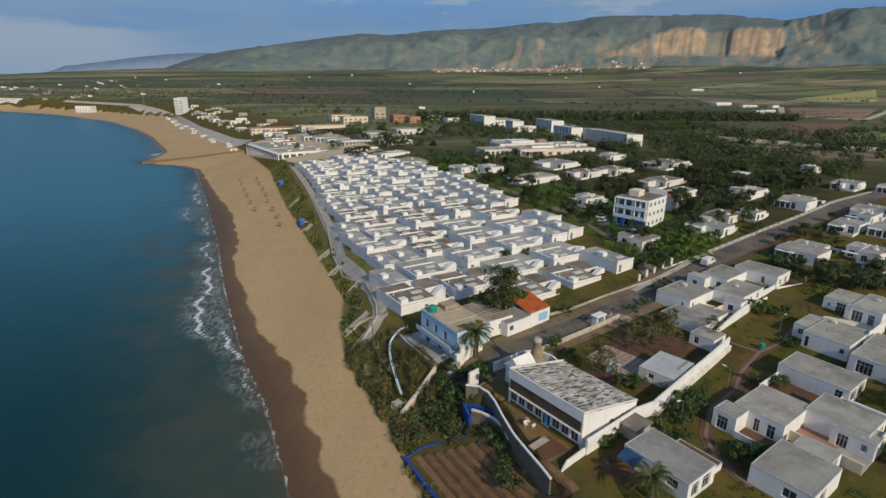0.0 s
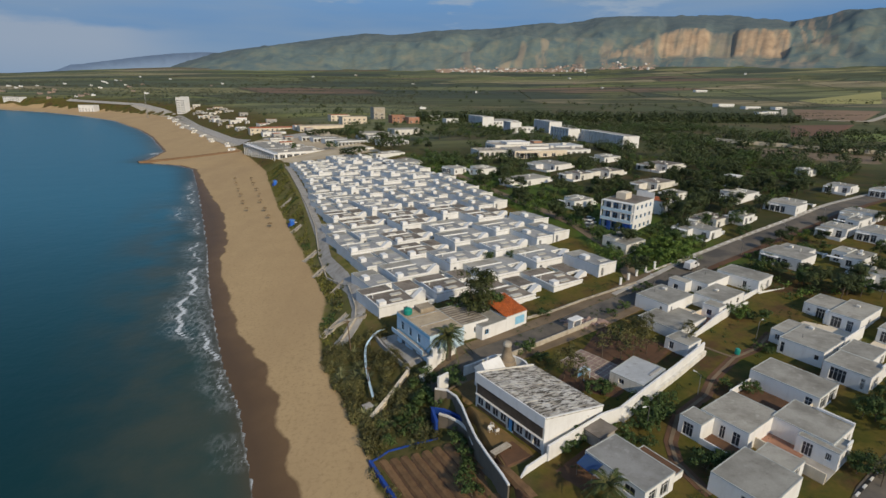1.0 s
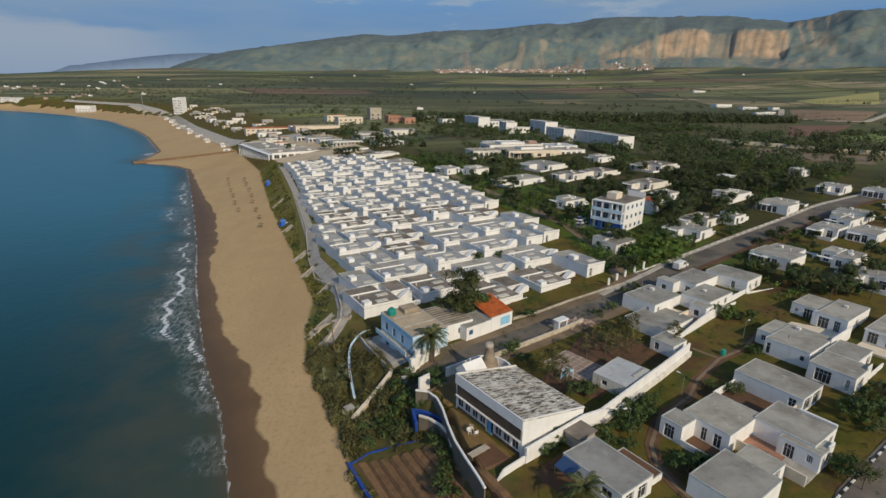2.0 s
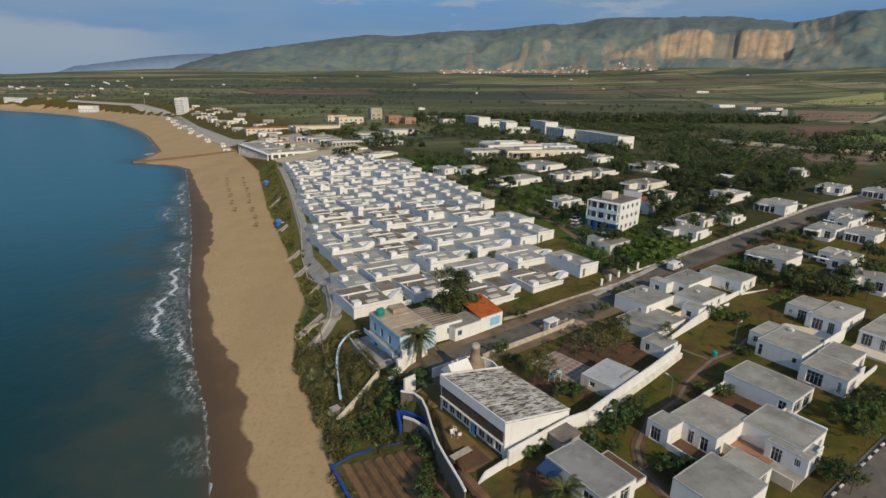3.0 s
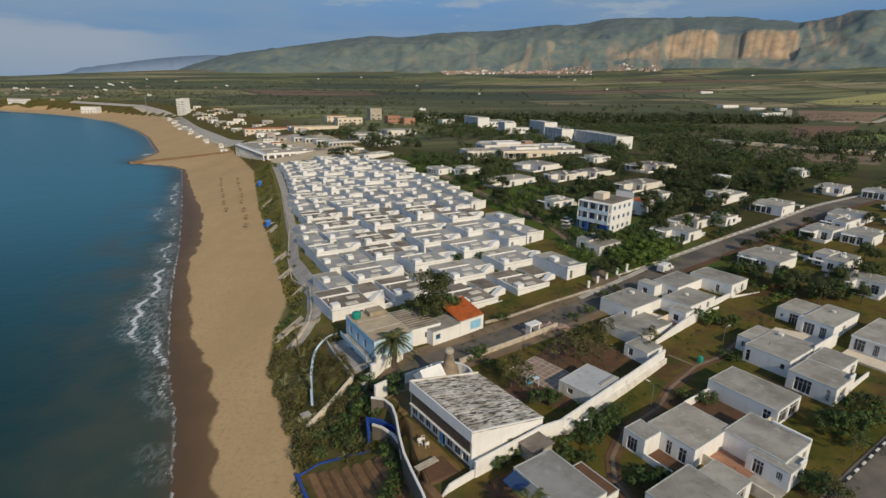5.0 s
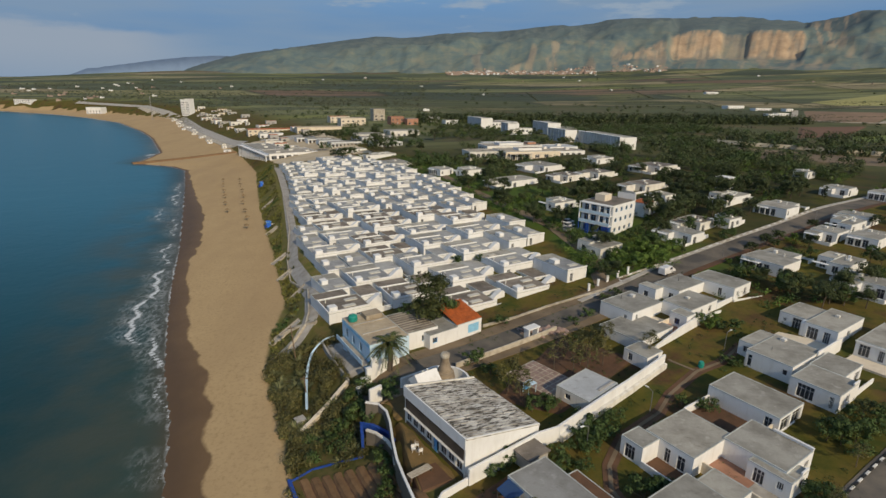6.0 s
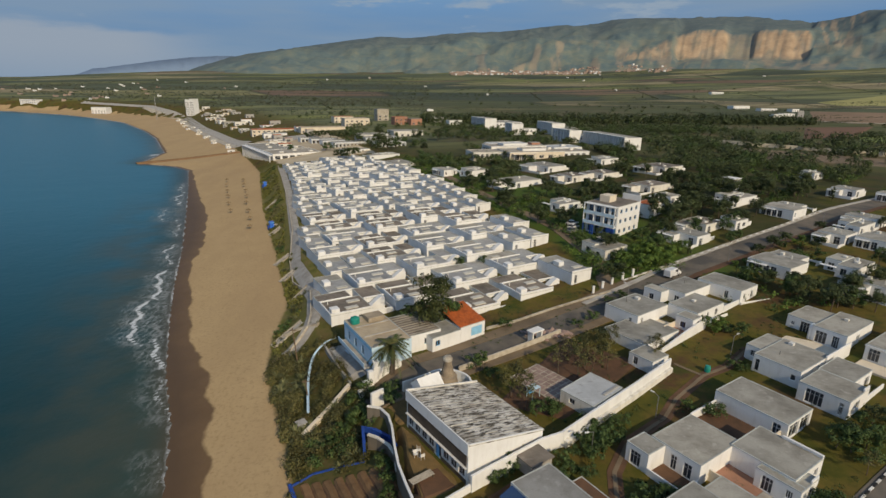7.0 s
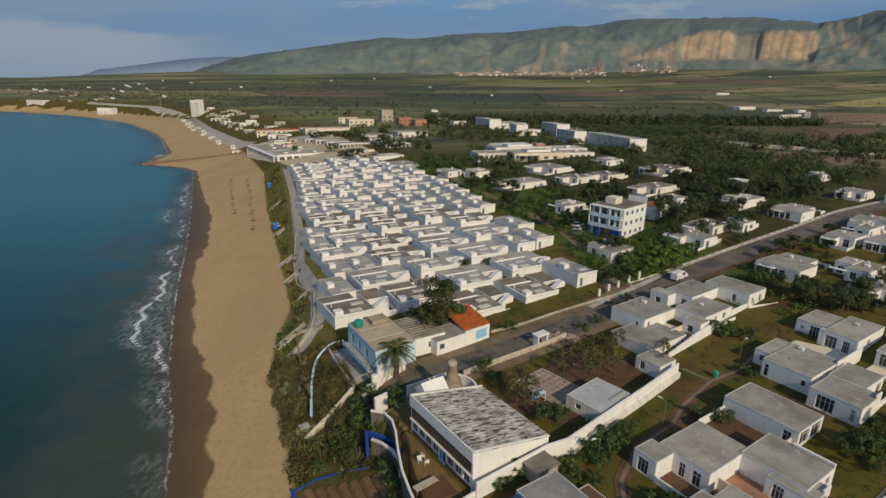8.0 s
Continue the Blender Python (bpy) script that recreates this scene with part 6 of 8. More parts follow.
def palm(seed, height, label):
    rng = random.Random(seed)
    t = empty("palm_tree", Matrix(), label, "palm tree")
    bm = bmesh.new()
    p = Vector((0, 0, -0.3))
    n = 9
    for k in range(n):
        q = Vector((0.12 * math.sin(k * 0.4), 0.05 * k, height * (k + 1) / n))
        add_tube(bm, p, q, 0.30 - 0.006 * k, 0.25 - 0.006 * k, 8)
        p = q
    part("trunk", bm, BARK, t)
    for k in range(34):
        f = bmesh.new()
        a, lift, length = k * 2.399, rng.uniform(-0.35, 1.15), rng.uniform(2.2, 3.0)
        prev = None
        for i in range(9):
            s = i / 8
            r = length * s * (0.92 if lift > 0.6 else 1)
            z = length * (math.sin(lift) * s * 1.2 - 0.75 * s * s)
            c = p + Vector((math.cos(a) * r * math.cos(lift * 0.7), math.sin(a) * r * math.cos(lift * 0.7), z))
            if prev is not None:
                d = (c - prev).normalized()
                w = Vector((-math.sin(a), math.cos(a), 0))
                for sgn in (-1, 1):
                    for g in range(3):
                        o = prev.lerp(c, g / 3)
                        tip = o + (w * sgn + d * 0.7 - Vector((0, 0, 0.35))).normalized() * 0.62 * (1.1 - s * 0.6)
                        f.faces.new([f.verts.new(v3) for v3 in (o, o + d * 0.09, tip)])
                add_tube(f, prev, c, 0.03, 0.022, 3, False)
            prev = c
        part("frond", f, LEAF_PALM, t)
    return t


def agave(seed, length, label):
    """A rosette of stiff arching blades."""
    rng = random.Random(seed)
    t = empty("agave", Matrix(), label, "agave", "spiky plants on the scarp")
    bm = bmesh.new()
    for k in range(46):
        a, lift = k * 2.399, rng.uniform(0.15, 1.35)
        side = Vector((-math.sin(a), math.cos(a), 0))
        ln, w = length * rng.uniform(0.7, 1.15), 0.07 * length
        prev = None
        for i in range(5):
            q = i / 4
            r = ln * q * math.cos(lift) + 0.12 * ln * q * q
            c = Vector((math.cos(a) * r, math.sin(a) * r, 0.1 + ln * q * math.sin(lift) - 0.32 * ln * q * q))
            ww = w * (0.8 + 0.6 * q - 1.4 * q * q)
            row = (bm.verts.new(c - side * ww), bm.verts.new(c + Vector((0, 0, -0.3 * ww))), bm.verts.new(c + side * ww))
            if prev:
                bm.faces.new((prev[0], prev[1], row[1], row[0])), bm.faces.new((prev[1], prev[2], row[2], row[1]))
            prev = row
    part("rosette", bm, LEAF_PALE, t, smooth=True)
    part("stem", tube((0, 0, -0.4), (0, 0, 0.25), 0.16, 0.12), BARK, t)
    return t


pt = palm(1, 3.6, "date palm with a full arching crown")
pt.matrix_basis, pt.scale = Matrix.Translation((13.1, 76.6, gz(13.1, 76.6) - 0.4)), (1.5, 1.5, 1.35)
small = copy_thing(pt, Matrix.Translation((27.9, 42.4, gz(27.9, 42.4) - 1.0)) @ pose(0, 0, 0, 0, 0, 70))
small.scale = (1.15, 1.15, 1.1)
spiky = agave(5, 1.7, "spiky grey-green agave rosette on the scarp")
for k in range(64):
    y = PLANTS.uniform(60.5, 92) if k < 44 else PLANTS.uniform(96, 150)
    x = foot(y) + PLANTS.uniform(1.5, 10.5 if y < 76 else 6.5 if y < 92 else 5.0)
    m4, grown = Matrix.Translation((x, y, gz(x, y))) @ pose(0, 0, 0, 0, 0, PLANTS.uniform(0, 360)), PLANTS.uniform(0.6, 1.3) * (0.6 if y > 92 else 1)
    clump = copy_thing(spiky, m4) if k else spiky
    clump.matrix_basis = m4 @ Matrix.Scale(grown, 4)

for x, y, k, s in [(19.4, 89.6, "big0", 1.0), (22.6, 91.4, "green1", 1.3), (17.0, 91.6, "green2", 1.3),
                   (66.4, 112.8, "lush0", 1.0), (70, 116, "lush1", 1.05), (63.5, 113.5, "lush1", 0.9), (74, 118, "lush0", 1.0), (70.9, 121.4, "lush0", 1.1), (78.0, 121, "lush1", 1.0), (67.4, 116.4, "lush1", 1.0), (73.6, 114.9, "lush0", 0.9), (64.6, 117.4, "lush0", 0.9), (76.0, 123.6, "green1", 1.0), (81.0, 123.4, "lush0", 0.9),
                   (92.6, 100.0, "green0", 0.7), (103.7, 97.6, "broad1", 0.6), (98, 95.0, "broad2", 0.5), (96.4, 93.1, "green2", 0.7), (90, 103.5, "green1", 0.7), (87, 106.5, "green0", 0.7),
                   (68, 86.5, "green1", 0.55), (13.5, 66.8, "green2", 0.6), (12.6, 69.5, "shrub1", 1.5), (28.6, 73.8, "shrub1", 1.2),
                   (43.5, 76, "thin0", 0.9), (45.5, 78.5, "thin0", 1.0), (47, 75.5, "thin0", 0.85), (41.6, 78.2, "thin0", 0.8), (49, 80.8, "thin0", 0.9), (44, 81.2, "green2", 0.6), (48.4, 83.0, "broad2", 0.45),
                   (32.0, 65.5, "thin0", 0.7), (33.2, 63.8, "green2", 0.6), (35.5, 64.8, "shrub2", 1.2), (30.2, 68.0, "thin0", 0.75), 
                   (43.4, 48.2, "green2", 0.5), (41.7, 47.6, "shrub1", 1.6), (44.4, 47.4, "shrub2", 1.5), (57, 63.0, "shrub1", 1.4), (54.5, 64.5, "shrub2", 1.0),
                   (72, 55, "green0", 0.7), (75, 56.5, "shrub1", 1.6), (78, 58.5, "shrub2", 1.6), (70.3, 52.6, "shrub2", 1.3), (60.5, 43.5, "thin0", 0.7), (62, 44.8, "green2", 0.5), (26.5, 52.4, "shrub1", 1.0), (25.6, 51.4, "green2", 0.4), (28.4, 54.0, "shrub2", 1.2),
                   (58, 100.2, "shrub1", 1.1), (55, 98.6, "shrub2", 1.0), (33.0, 91.0, "shrub2", 1.2), (49.5, 92.0, "shrub1", 1.2), (46.3, 89.6, "shrub1", 1.0),
                   (41.8, 60.4, "green0", 0.42), (40.4, 57.6, "green1", 0.4), (42.8, 58.8, "green2", 0.4), (39.2, 56.0, "green0", 0.38), (43.6, 61.6, "shrub1", 1.3), (37.6, 57.0, "shrub2", 1.3), (34.2, 54.6, "shrub1", 1.0), (36.0, 55.6, "green2", 0.36), (39.6, 59.4, "shrub1", 1.4), (39.0, 61.2, "shrub2", 1.3), (40.8, 58.2, "shrub1", 1.5), (39.5, 57.4, "shrub2", 1.2), (30.6, 68.7, "thin0", 0.95), (31.7, 68.7, "thin0", 1.0), (32.2, 67.6, "thin0", 0.85), (38.9, 74.5, "thin0", 0.9), (41.7, 73.6, "thin0", 0.95), (43.9, 73.9, "thin0", 0.9),
                   (46.5, 77.2, "thin0", 1.0), (69.9, 54.6, "green1", 0.75), (68.6, 55.6, "green2", 0.7), (59.5, 45.8, "green0", 0.6), (61.0, 46.0, "shrub1", 1.6), (35.6, 64.0, "green0", 0.6), (26.8, 54.5, "green1", 0.5),
                   (13.3, 57.9, "shrub1", 1.1), (13.5, 55.7, "shrub2", 1.3), (14.0, 53.5, "shrub1", 1.1), (12.4, 59.4, "shrub2", 1.0), (13.4, 51.6, "shrub1", 1.4), (13.6, 49.6, "shrub2", 1.4),
                   (7.7, 72.6, "shrub1", 1.4), (9.6, 73.6, "shrub2", 1.5), (9.3, 68.8, "shrub1", 1.6), (7.4, 67.6, "shrub2", 1.5), (5.4, 65.0, "shrub1", 1.2), (11.0, 71.4, "green2", 0.45), (13.0, 72.4, "shrub1", 1.4),
                   (66.0, 128.5, "green1", 0.75), (68.0, 129.6, "green0", 0.7), (72.4, 130.6, "green2", 0.8), (75.4, 132.4, "green1", 0.8), (79.0, 135.6, "broad1", 0.6), (64.0, 133.0, "broad0", 0.6),
                   (91.6, 110.7, "green0", 0.6), (96.7, 92.0, "broad2", 0.7), (120.5, 110.5, "green1", 0.9), (119.8, 107.1, "broad1", 0.6),
                   (-22, 352, "broad0", 1.2), (-6, 333, "broad1", 1.3), (16, 348, "broad2", 1.2), (-40, 336, "green0", 1.2), (-64, 347, "green1", 1.1), (-10, 384, "broad0", 1.2), (30, 352, "broad1", 1.2), (-34, 372, "broad2", 1.1), (4, 322, "green2", 1.3),
                   (88.6, 101.6, "broad0", 0.6), (90.4, 98.0, "green1", 0.8), (91.2, 95.2, "broad2", 0.6), (94.3, 90.6, "broad1", 0.7), (98.9, 91.0, "green0", 0.9), (102.0, 89.5, "broad0", 0.65), (82.0, 121.0, "cypress0", 0.7), (96.0, 138.0, "cypress0", 0.8), (104.0, 140.5, "green2", 1.0), (107.0, 141.0, "broad1", 0.7), (100.0, 137.0, "green0", 0.9), (116.0, 149.5, "broad2", 0.7), (82.6, 133.5, "broad0", 0.8), (91.0, 137.0, "green1", 0.9),
                   (27.3, 123.4, "green0", 0.6), (32.8, 123.1, "green2", 0.55), (26.0, 77.0, "shrub1", 1.3), (27.4, 77.8, "green2", 0.5), (55.0, 77.2, "thin0", 0.8), (56.6, 80.2, "thin0", 0.6), (73.0, 83.0, "green1", 0.6), (71.0, 85.0, "shrub1", 1.2),
                   (103.0, 96.4, "broad0", 0.75), (106.0, 98.0, "green0", 0.8), (100.2, 93.0, "green1", 0.8), (110.0, 99.5, "broad2", 0.7), (95.0, 97.0, "broad0", 0.65), (92.0, 98.0, "green2", 0.9), (113.0, 100.0, "green1", 0.8)]:
    plant(k, x, y, s)
for x, y, k, s in [(97.3, 150.6, "broad0", 1.3), (101.5, 153.0, "broad2", 1.2), (93.5, 149.0, "green1", 1.3), (129.1, 226.0, "broad1", 1.2), (108.0, 209.0, "broad0", 1.2), (139.7, 184.5, "broad2", 1.25), (146.3, 180.2, "broad0", 1.2), (151.0, 178.5, "broad1", 1.1),
                   (96.0, 127.6, "green0", 1.0), (99.0, 130.0, "green2", 0.9), (73.5, 124.4, "green1", 1.2), (77.0, 126.5, "green2", 1.1), (140.4, 133.0, "broad1", 0.8), (81.0, 132.0, "cypress0", 0.8), (83.0, 133.5, "cypress0", 0.9), (79.4, 130.6, "cypress0", 0.75),
                   (46.0, 206.0, "broad0", 1.25), (49.5, 190.6, "broad1", 1.15), (44.4, 193.0, "broad2", 1.2), (58.0, 190.0, "green1", 0.9), (-22.3, 293.1, "broad0", 1.5), (-17.0, 296.0, "broad1", 1.4), (-27.0, 300.0, "broad2", 1.2), (-6.3, 308.7, "broad2", 1.5),
                   (-0.4, 313.6, "broad0", 1.5), (20.9, 303.0, "broad0", 1.2), (-51.0, 389.0, "broad1", 1.5), (-57.0, 392.0, "broad2", 1.4), (-45.0, 387.0, "broad0", 1.4), (-63.0, 396.0, "broad0", 1.2), (-40.0, 384.0, "broad2", 1.2),
                   (72.0, 172.0, "broad1", 1.1), (78.0, 178.0, "broad0", 1.2), (82.0, 171.0, "broad2", 1.1), (68.0, 181.0, "green0", 1.3), (88.0, 143.0, "broad0", 1.4), (92.0, 146.5, "broad1", 1.3), (86.0, 148.0, "broad2", 1.35), (104.0, 148.0, "broad1", 1.2), (108.0, 151.0, "broad0", 1.25), (99.0, 158.0, "broad0", 1.3), (106.0, 166.0, "broad2", 1.3), (111.0, 171.0, "broad1", 1.2), (90.0, 156.0, "broad1", 1.25), (118.0, 168.0, "broad0", 1.2), (121.0, 176.0, "broad2", 1.2), (114.0, 186.0, "broad1", 1.3), (134.0, 172.0, "broad0", 1.2), (140.0, 166.0, "broad2", 1.2), (146.0, 170.0, "broad1", 1.1), (131.0, 164.0, "cypress0", 1.2), (150.0, 164.0, "cypress0", 1.2), (128.0, 192.0, "broad0", 1.3), (44.6, 48.4, "green0", 0.6), (43.0, 47.6, "green2", 0.65), (39.3, 56.6, "shrub2", 1.4), (38.2, 55.2, "shrub1", 1.5), (35.0, 53.2, "shrub1", 1.2), (36.6, 52.4, "shrub1", 1.4), (33.4, 51.6, "shrub2", 1.3), (70.7, 86.4, "lush0", 0.85), (69.2, 84.8, "lush1", 0.7), (71.1, 56.8, "broad0", 0.6), (74.0, 58.6, "green1", 0.75), (76.6, 59.6, "broad2", 0.55), (68.6, 50.8, "thin0", 0.8), (67.2, 73.4, "shrub1", 1.3), (66.4, 74.6, "shrub2", 1.4), (89.4, 105.4, "green2", 0.95), (92.7, 99.6, "broad1", 0.9), (86.6, 104.6, "green0", 0.9), (73.1, 121.6, "lush0", 1.2), (29.6, 56.6, "thin0", 0.7)]:
    plant(k, x, y, s * 0.72)
# bushes and small trees along the low side of the far street
for k in range(19):
    u = k / 18
    p, q = (ROAD[5], ROAD[6]) if u < 0.3 else (ROAD[6], ROAD[7]) if u < 0.68 else (ROAD[7], ROAD[8])
    f = u / 0.3 * 0.6 + 0.4 if u < 0.3 else (u - 0.3) / 0.38 if u < 0.68 else (u - 0.68) / 0.32
    off = PLANTS.uniform(4.6, 5.9)
    plant(PLANTS.choice(("green0", "green2", "broad1", "shrub1", "shrub2", "lush1")), p[0] + (q[0] - p[0]) * f + 0.49 * off, p[1] + (q[1] - p[1]) * f - 0.87 * off, PLANTS.uniform(0.42, 0.62))
# trees between the bungalows: the nearer ones singly, the rest as one wood
SPOTS = [(*local(x, y, GRID, w / 2, d / 2), 0.5 * math.hypot(w, d) + 0.6) for x, y, w, d, _ in PLOTS]
SPOTS += [(a - 0.45 * r * math.copysign(1, a), c - 1.25 * r, 0.9 * r) for a, c, r in SPOTS]
SPOTS += [(70, 142, 11), (84, 272, 24), (70, 292, 24), (100, 275, 16), (135, 318, 24), (120, 360, 26), (68, 130, 6), (102, 74, 14), (-60, 352, 30), (-88, 392, 26), (-48, 362, 16)]
SPOTS += [(205, 285, 22), (228, 272, 22), (246, 262, 20), (264, 252, 16), (212, 310, 12), (230, 300, 12), (200, 262, 14), (235, 245, 12), (270, 268, 10), (205, 335, 8)]
further, count = [], 0
for _ in range(3300):
    x, y = PLANTS.uniform(-40, 260), PLANTS.uniform(106, 460)
    if x < np.interp(y, RIGHT_Y + [450], RIGHT_X + [-95]) + 6 or x - foot(y) < 40:
        continue
    road_d = min(abs((x - p[0]) * (q[1] - p[1]) - (y - p[1]) * (q[0] - p[0])) / math.dist(p, q) for p, q in zip(ROAD[4:], ROAD[5:]))
    if road_d < 8 and x > 60 or any((a - x) ** 2 + (c - y) ** 2 < r * r for a, c, r in SPOTS):
        continue
    if fbm(x * 0.02, y * 0.02, 6.0) < -0.30 or (x > 120 or y > 250) and fbm(x * 0.045, y * 0.045, 16.0) < -0.16:
        continue
    if y > 285 and x < 45 and PLANTS.random() < 0.55:
        continue
    if y < 215 and x < 160 and count < 165:
        count += 1
        plant(PLANTS.choice(("broad0", "broad1", "broad2", "green0", "green1", "green2", "broad0", "cypress0", "shrub1")), x, y, PLANTS.uniform(0.45, 0.9))
    else:
        h = PLANTS.uniform(2.8, 6.2) + (1.6 if x > 120 else 0)
        for _ in range(6):
            a = PLANTS.uniform(0, math.tau)
            rr = PLANTS.uniform(0.2, 0.42) * h
            further.append((x + rr * math.cos(a), y + rr * math.sin(a), gz(x, y) + h * PLANTS.uniform(0.1, 0.55), h * 0.27, h * 0.23, 0.50))


def stuff(name, bm, material, label, category):
    return tagged(part(name, bm, material), label, category, kind="stuff")


def fast_leaves(name, spots, per, material, label, category, seed):
    """Many bushes in one mesh: spots of (x, y, z, radius, height, leaf)."""
    rng = np.random.default_rng(seed)
    sp = np.repeat(np.array(spots, float), per, 0)
    n = len(sp)
    d = rng.normal(0, 1, (n, 3)) + (0, 0, 0.3)
    d /= np.linalg.norm(d, axis=1)[:, None]
    p = sp[:, :3] + d * np.stack([sp[:, 3], sp[:, 3], sp[:, 4]], 1) * rng.uniform(0.5, 1.1, (n, 1))
    p[:, 2] += sp[:, 4] * 0.7
    nn = d + rng.uniform(-0.5, 0.5, (n, 3)) + (0, 0, 0.25)
    nn /= np.linalg.norm(nn, axis=1)[:, None]
    soft = d * 0.7 + nn * 0.5 + (0, 0, 0.25)
    soft /= np.linalg.norm(soft, axis=1)[:, None]
    a = np.cross(nn, rng.normal(0, 1, (n, 3)))
    a /= np.linalg.norm(a, axis=1)[:, None]
    c = np.cross(nn, a)
    s = (sp[:, 5] * rng.uniform(0.6, 1.4, n))[:, None]
    v = np.stack([p - 0.5 * s * a, p - 0.36 * s * c + 0.1 * s * nn, p + 0.6 * s * a, p + 0.4 * s * c + 0.08 * s * nn], 1).reshape(-1, 3)
    me = bpy.data.meshes.new(name)
    me.from_pydata(v.tolist(), [], np.arange(4 * n).reshape(-1, 4).tolist())
    me.materials.append(material)
    soften(me, np.repeat(soft, 4, 0).tolist())
    return tagged(new(name, me), label, category, kind="stuff")


hedges = []
for _ in range(3000):   # undergrowth and hedges between the bungalows
    x, y = PLANTS.uniform(56, 200), PLANTS.uniform(92, 260)
    road_d = min(abs((x - p[0]) * (q[1] - p[1]) - (y - p[1]) * (q[0] - p[0])) / math.dist(p, q) for p, q in zip(ROAD[4:], ROAD[5:]))
    if road_d < 6.5 or fbm(x * 0.035, y * 0.035, 3.0) < -0.12 or any((a - x) ** 2 + (c - y) ** 2 < r * r for a, c, r in SPOTS):
        continue
    size = PLANTS.uniform(0.7, 1.7)
    hedges.append((x, y, gz(x, y) - 0.1, size, size * 0.8, 0.34))
for _ in range(900):   # planting between the village and the lane
    y = PLANTS.uniform(112, 300)
    x = np.interp(y, RIGHT_Y, RIGHT_X) + PLANTS.uniform(2.5, 24)
    if fbm(x * 0.05, y * 0.05, 13.0) < -0.25 or any((a - x) ** 2 + (c - y) ** 2 < r * r for a, c, r in SPOTS):
        continue
    size = PLANTS.uniform(0.7, 1.9)
    hedges.append((x, y, gz(x, y) - 0.1, size, size * 0.8, 0.34))
fast_leaves("garden_shrubs", [p for k, p in enumerate(hedges) if k % 2], 56, LEAF_LUSH, "bright green shrubs and hedges between bungalows", "shrubs", 15)
fast_leaves("garden_shrubs", hedges[::2], 56, LEAF_MID, "dense green shrubs and hedges between bungalows", "shrubs", 14)
fast_leaves("garden_wood", [p for k, p in enumerate(further) if k // 6 % 3], 44, LEAF_DARK, "dark green trees round the hotel grounds", "wood", 12)
fast_leaves("garden_wood", [p for k, p in enumerate(further) if not k // 6 % 3], 44, LEAF_MID, "lighter green trees round the hotel grounds", "wood", 13)
weeds = []
for _ in range(2600):   # weeds and tufts over the lawns
    x, y = PLANTS.uniform(24, 100), PLANTS.uniform(38, 110)
    if fbm(x * 0.11, y * 0.11, 21.0) < 0.02 or fbm(x * 0.5, y * 0.5, 2.0) < -0.1:
        continue
    size = PLANTS.uniform(0.12, 0.42)
    weeds.append((x, y, gz(x, y) - 0.05, size * 1.4, size * 0.7, 0.13))
fast_leaves("lawn_weeds", weeds, 30, LEAF_MID, "tufts of green weeds over dry lawns", "weeds", 24)
rng = random.Random(8)
spots, greens, limes = [], [], []
for _ in range(5600):
    y = rng.uniform(40, 300) if rng.random() < 0.6 else rng.uniform(58, 92)
    s = rng.uniform(0.2, 9.5) if y > 92 else rng.uniform(0.0, 14)
    x = foot(y) + s
    if y > 92 and x > np.interp(y, [90, 97, 117, 144, 202, 276, 300], [-9.5, -6.2, -9.4, -20.2, -33.8, -55.4, -62]):
        continue
    if (y < 60 and x > 1.4 + (59 - y) * 0.5) or (60 < y < 66 and x > 9.0) or (66 < y < 95 and x > 11.5) or (y > 76 and x > 0.0 + (92 - y) * 0.45 and y < 95):
        continue
    if y <= 92 and fbm(x * 0.16, y * 0.16, 5.0) < -0.5:
        continue
    size = rng.uniform(0.2, 0.55) if y > 92 else rng.uniform(0.3, 1.2)
    if 71 < y < 94 and abs(x - np.interp(y, [73, 78, 83, 88, 92], [0.5, -0.5, -1.3, -1.5, 1.5])) < 1.6 or abs(x - np.interp(y, [68.8, 72.6, 76.8], [0.5, 3.2, 6.3])) < 1.3 and 68 < y < 77.5 or y < 62.5 and abs(y - np.interp(x, [0.8, 3.4, 7.0, 10.4], [59.4, 61.2, 61.2, 60.6])) < 1.2:
        continue
    if 58 < y < 92 and fbm(x * 0.3, y * 0.3, 31.0) < 0.06:
        continue
    if fbm(x * 0.12, y * 0.08, 2.0) < -0.15 and y > 92:
        continue
    (limes if y > 92 and fbm(x * 0.09, y * 0.09, 19.0) > -0.22 else greens if fbm(x * 0.07, y * 0.07, 9.0) > (-0.15 if y > 92 else 0.34) else spots).append((x, y, gz(x, y), size, size * rng.uniform(0.6, 1.1), 0.22))
fast_leaves("scrub", spots, 64, LEAF_GREY, "dry olive-green scrub on the scarp above the beach", "scrub", 4)
fast_leaves("scrub", limes, 64, LEAF_LIME, "sunlit yellow-green grass and scrub below the promenade", "scrub", 25)
fast_leaves("scrub", greens, 64, LEAF_MID, "green bushes on the scarp above the beach", "scrub", 5)
dry = []
for _ in range(3200):
    y = rng.uniform(60, 300) if rng.random() < 0.5 else rng.uniform(60, 92)
    x = foot(y) + rng.uniform(0.5, 9.0 if y > 92 else 13)
    if y < 92 and x > 10.5 or y > 92 and x > np.interp(y, [90, 97, 117, 144, 202, 276, 300], [-9.5, -6.2, -9.4, -20.2, -33.8, -55.4, -62]) or fbm(x * 0.2, y * 0.15, 41.0) < 0.05:
        continue
    size = rng.uniform(0.15, 0.5) if y > 92 else rng.uniform(0.25, 0.75)
    dry.append((x, y, gz(x, y), size, size * 1.2, 0.2))
fast_leaves("dry_grass", dry, 34, LEAF_OLIVE, "dry yellowish grass tufts on the scarp", "grass", 34)
spots = []
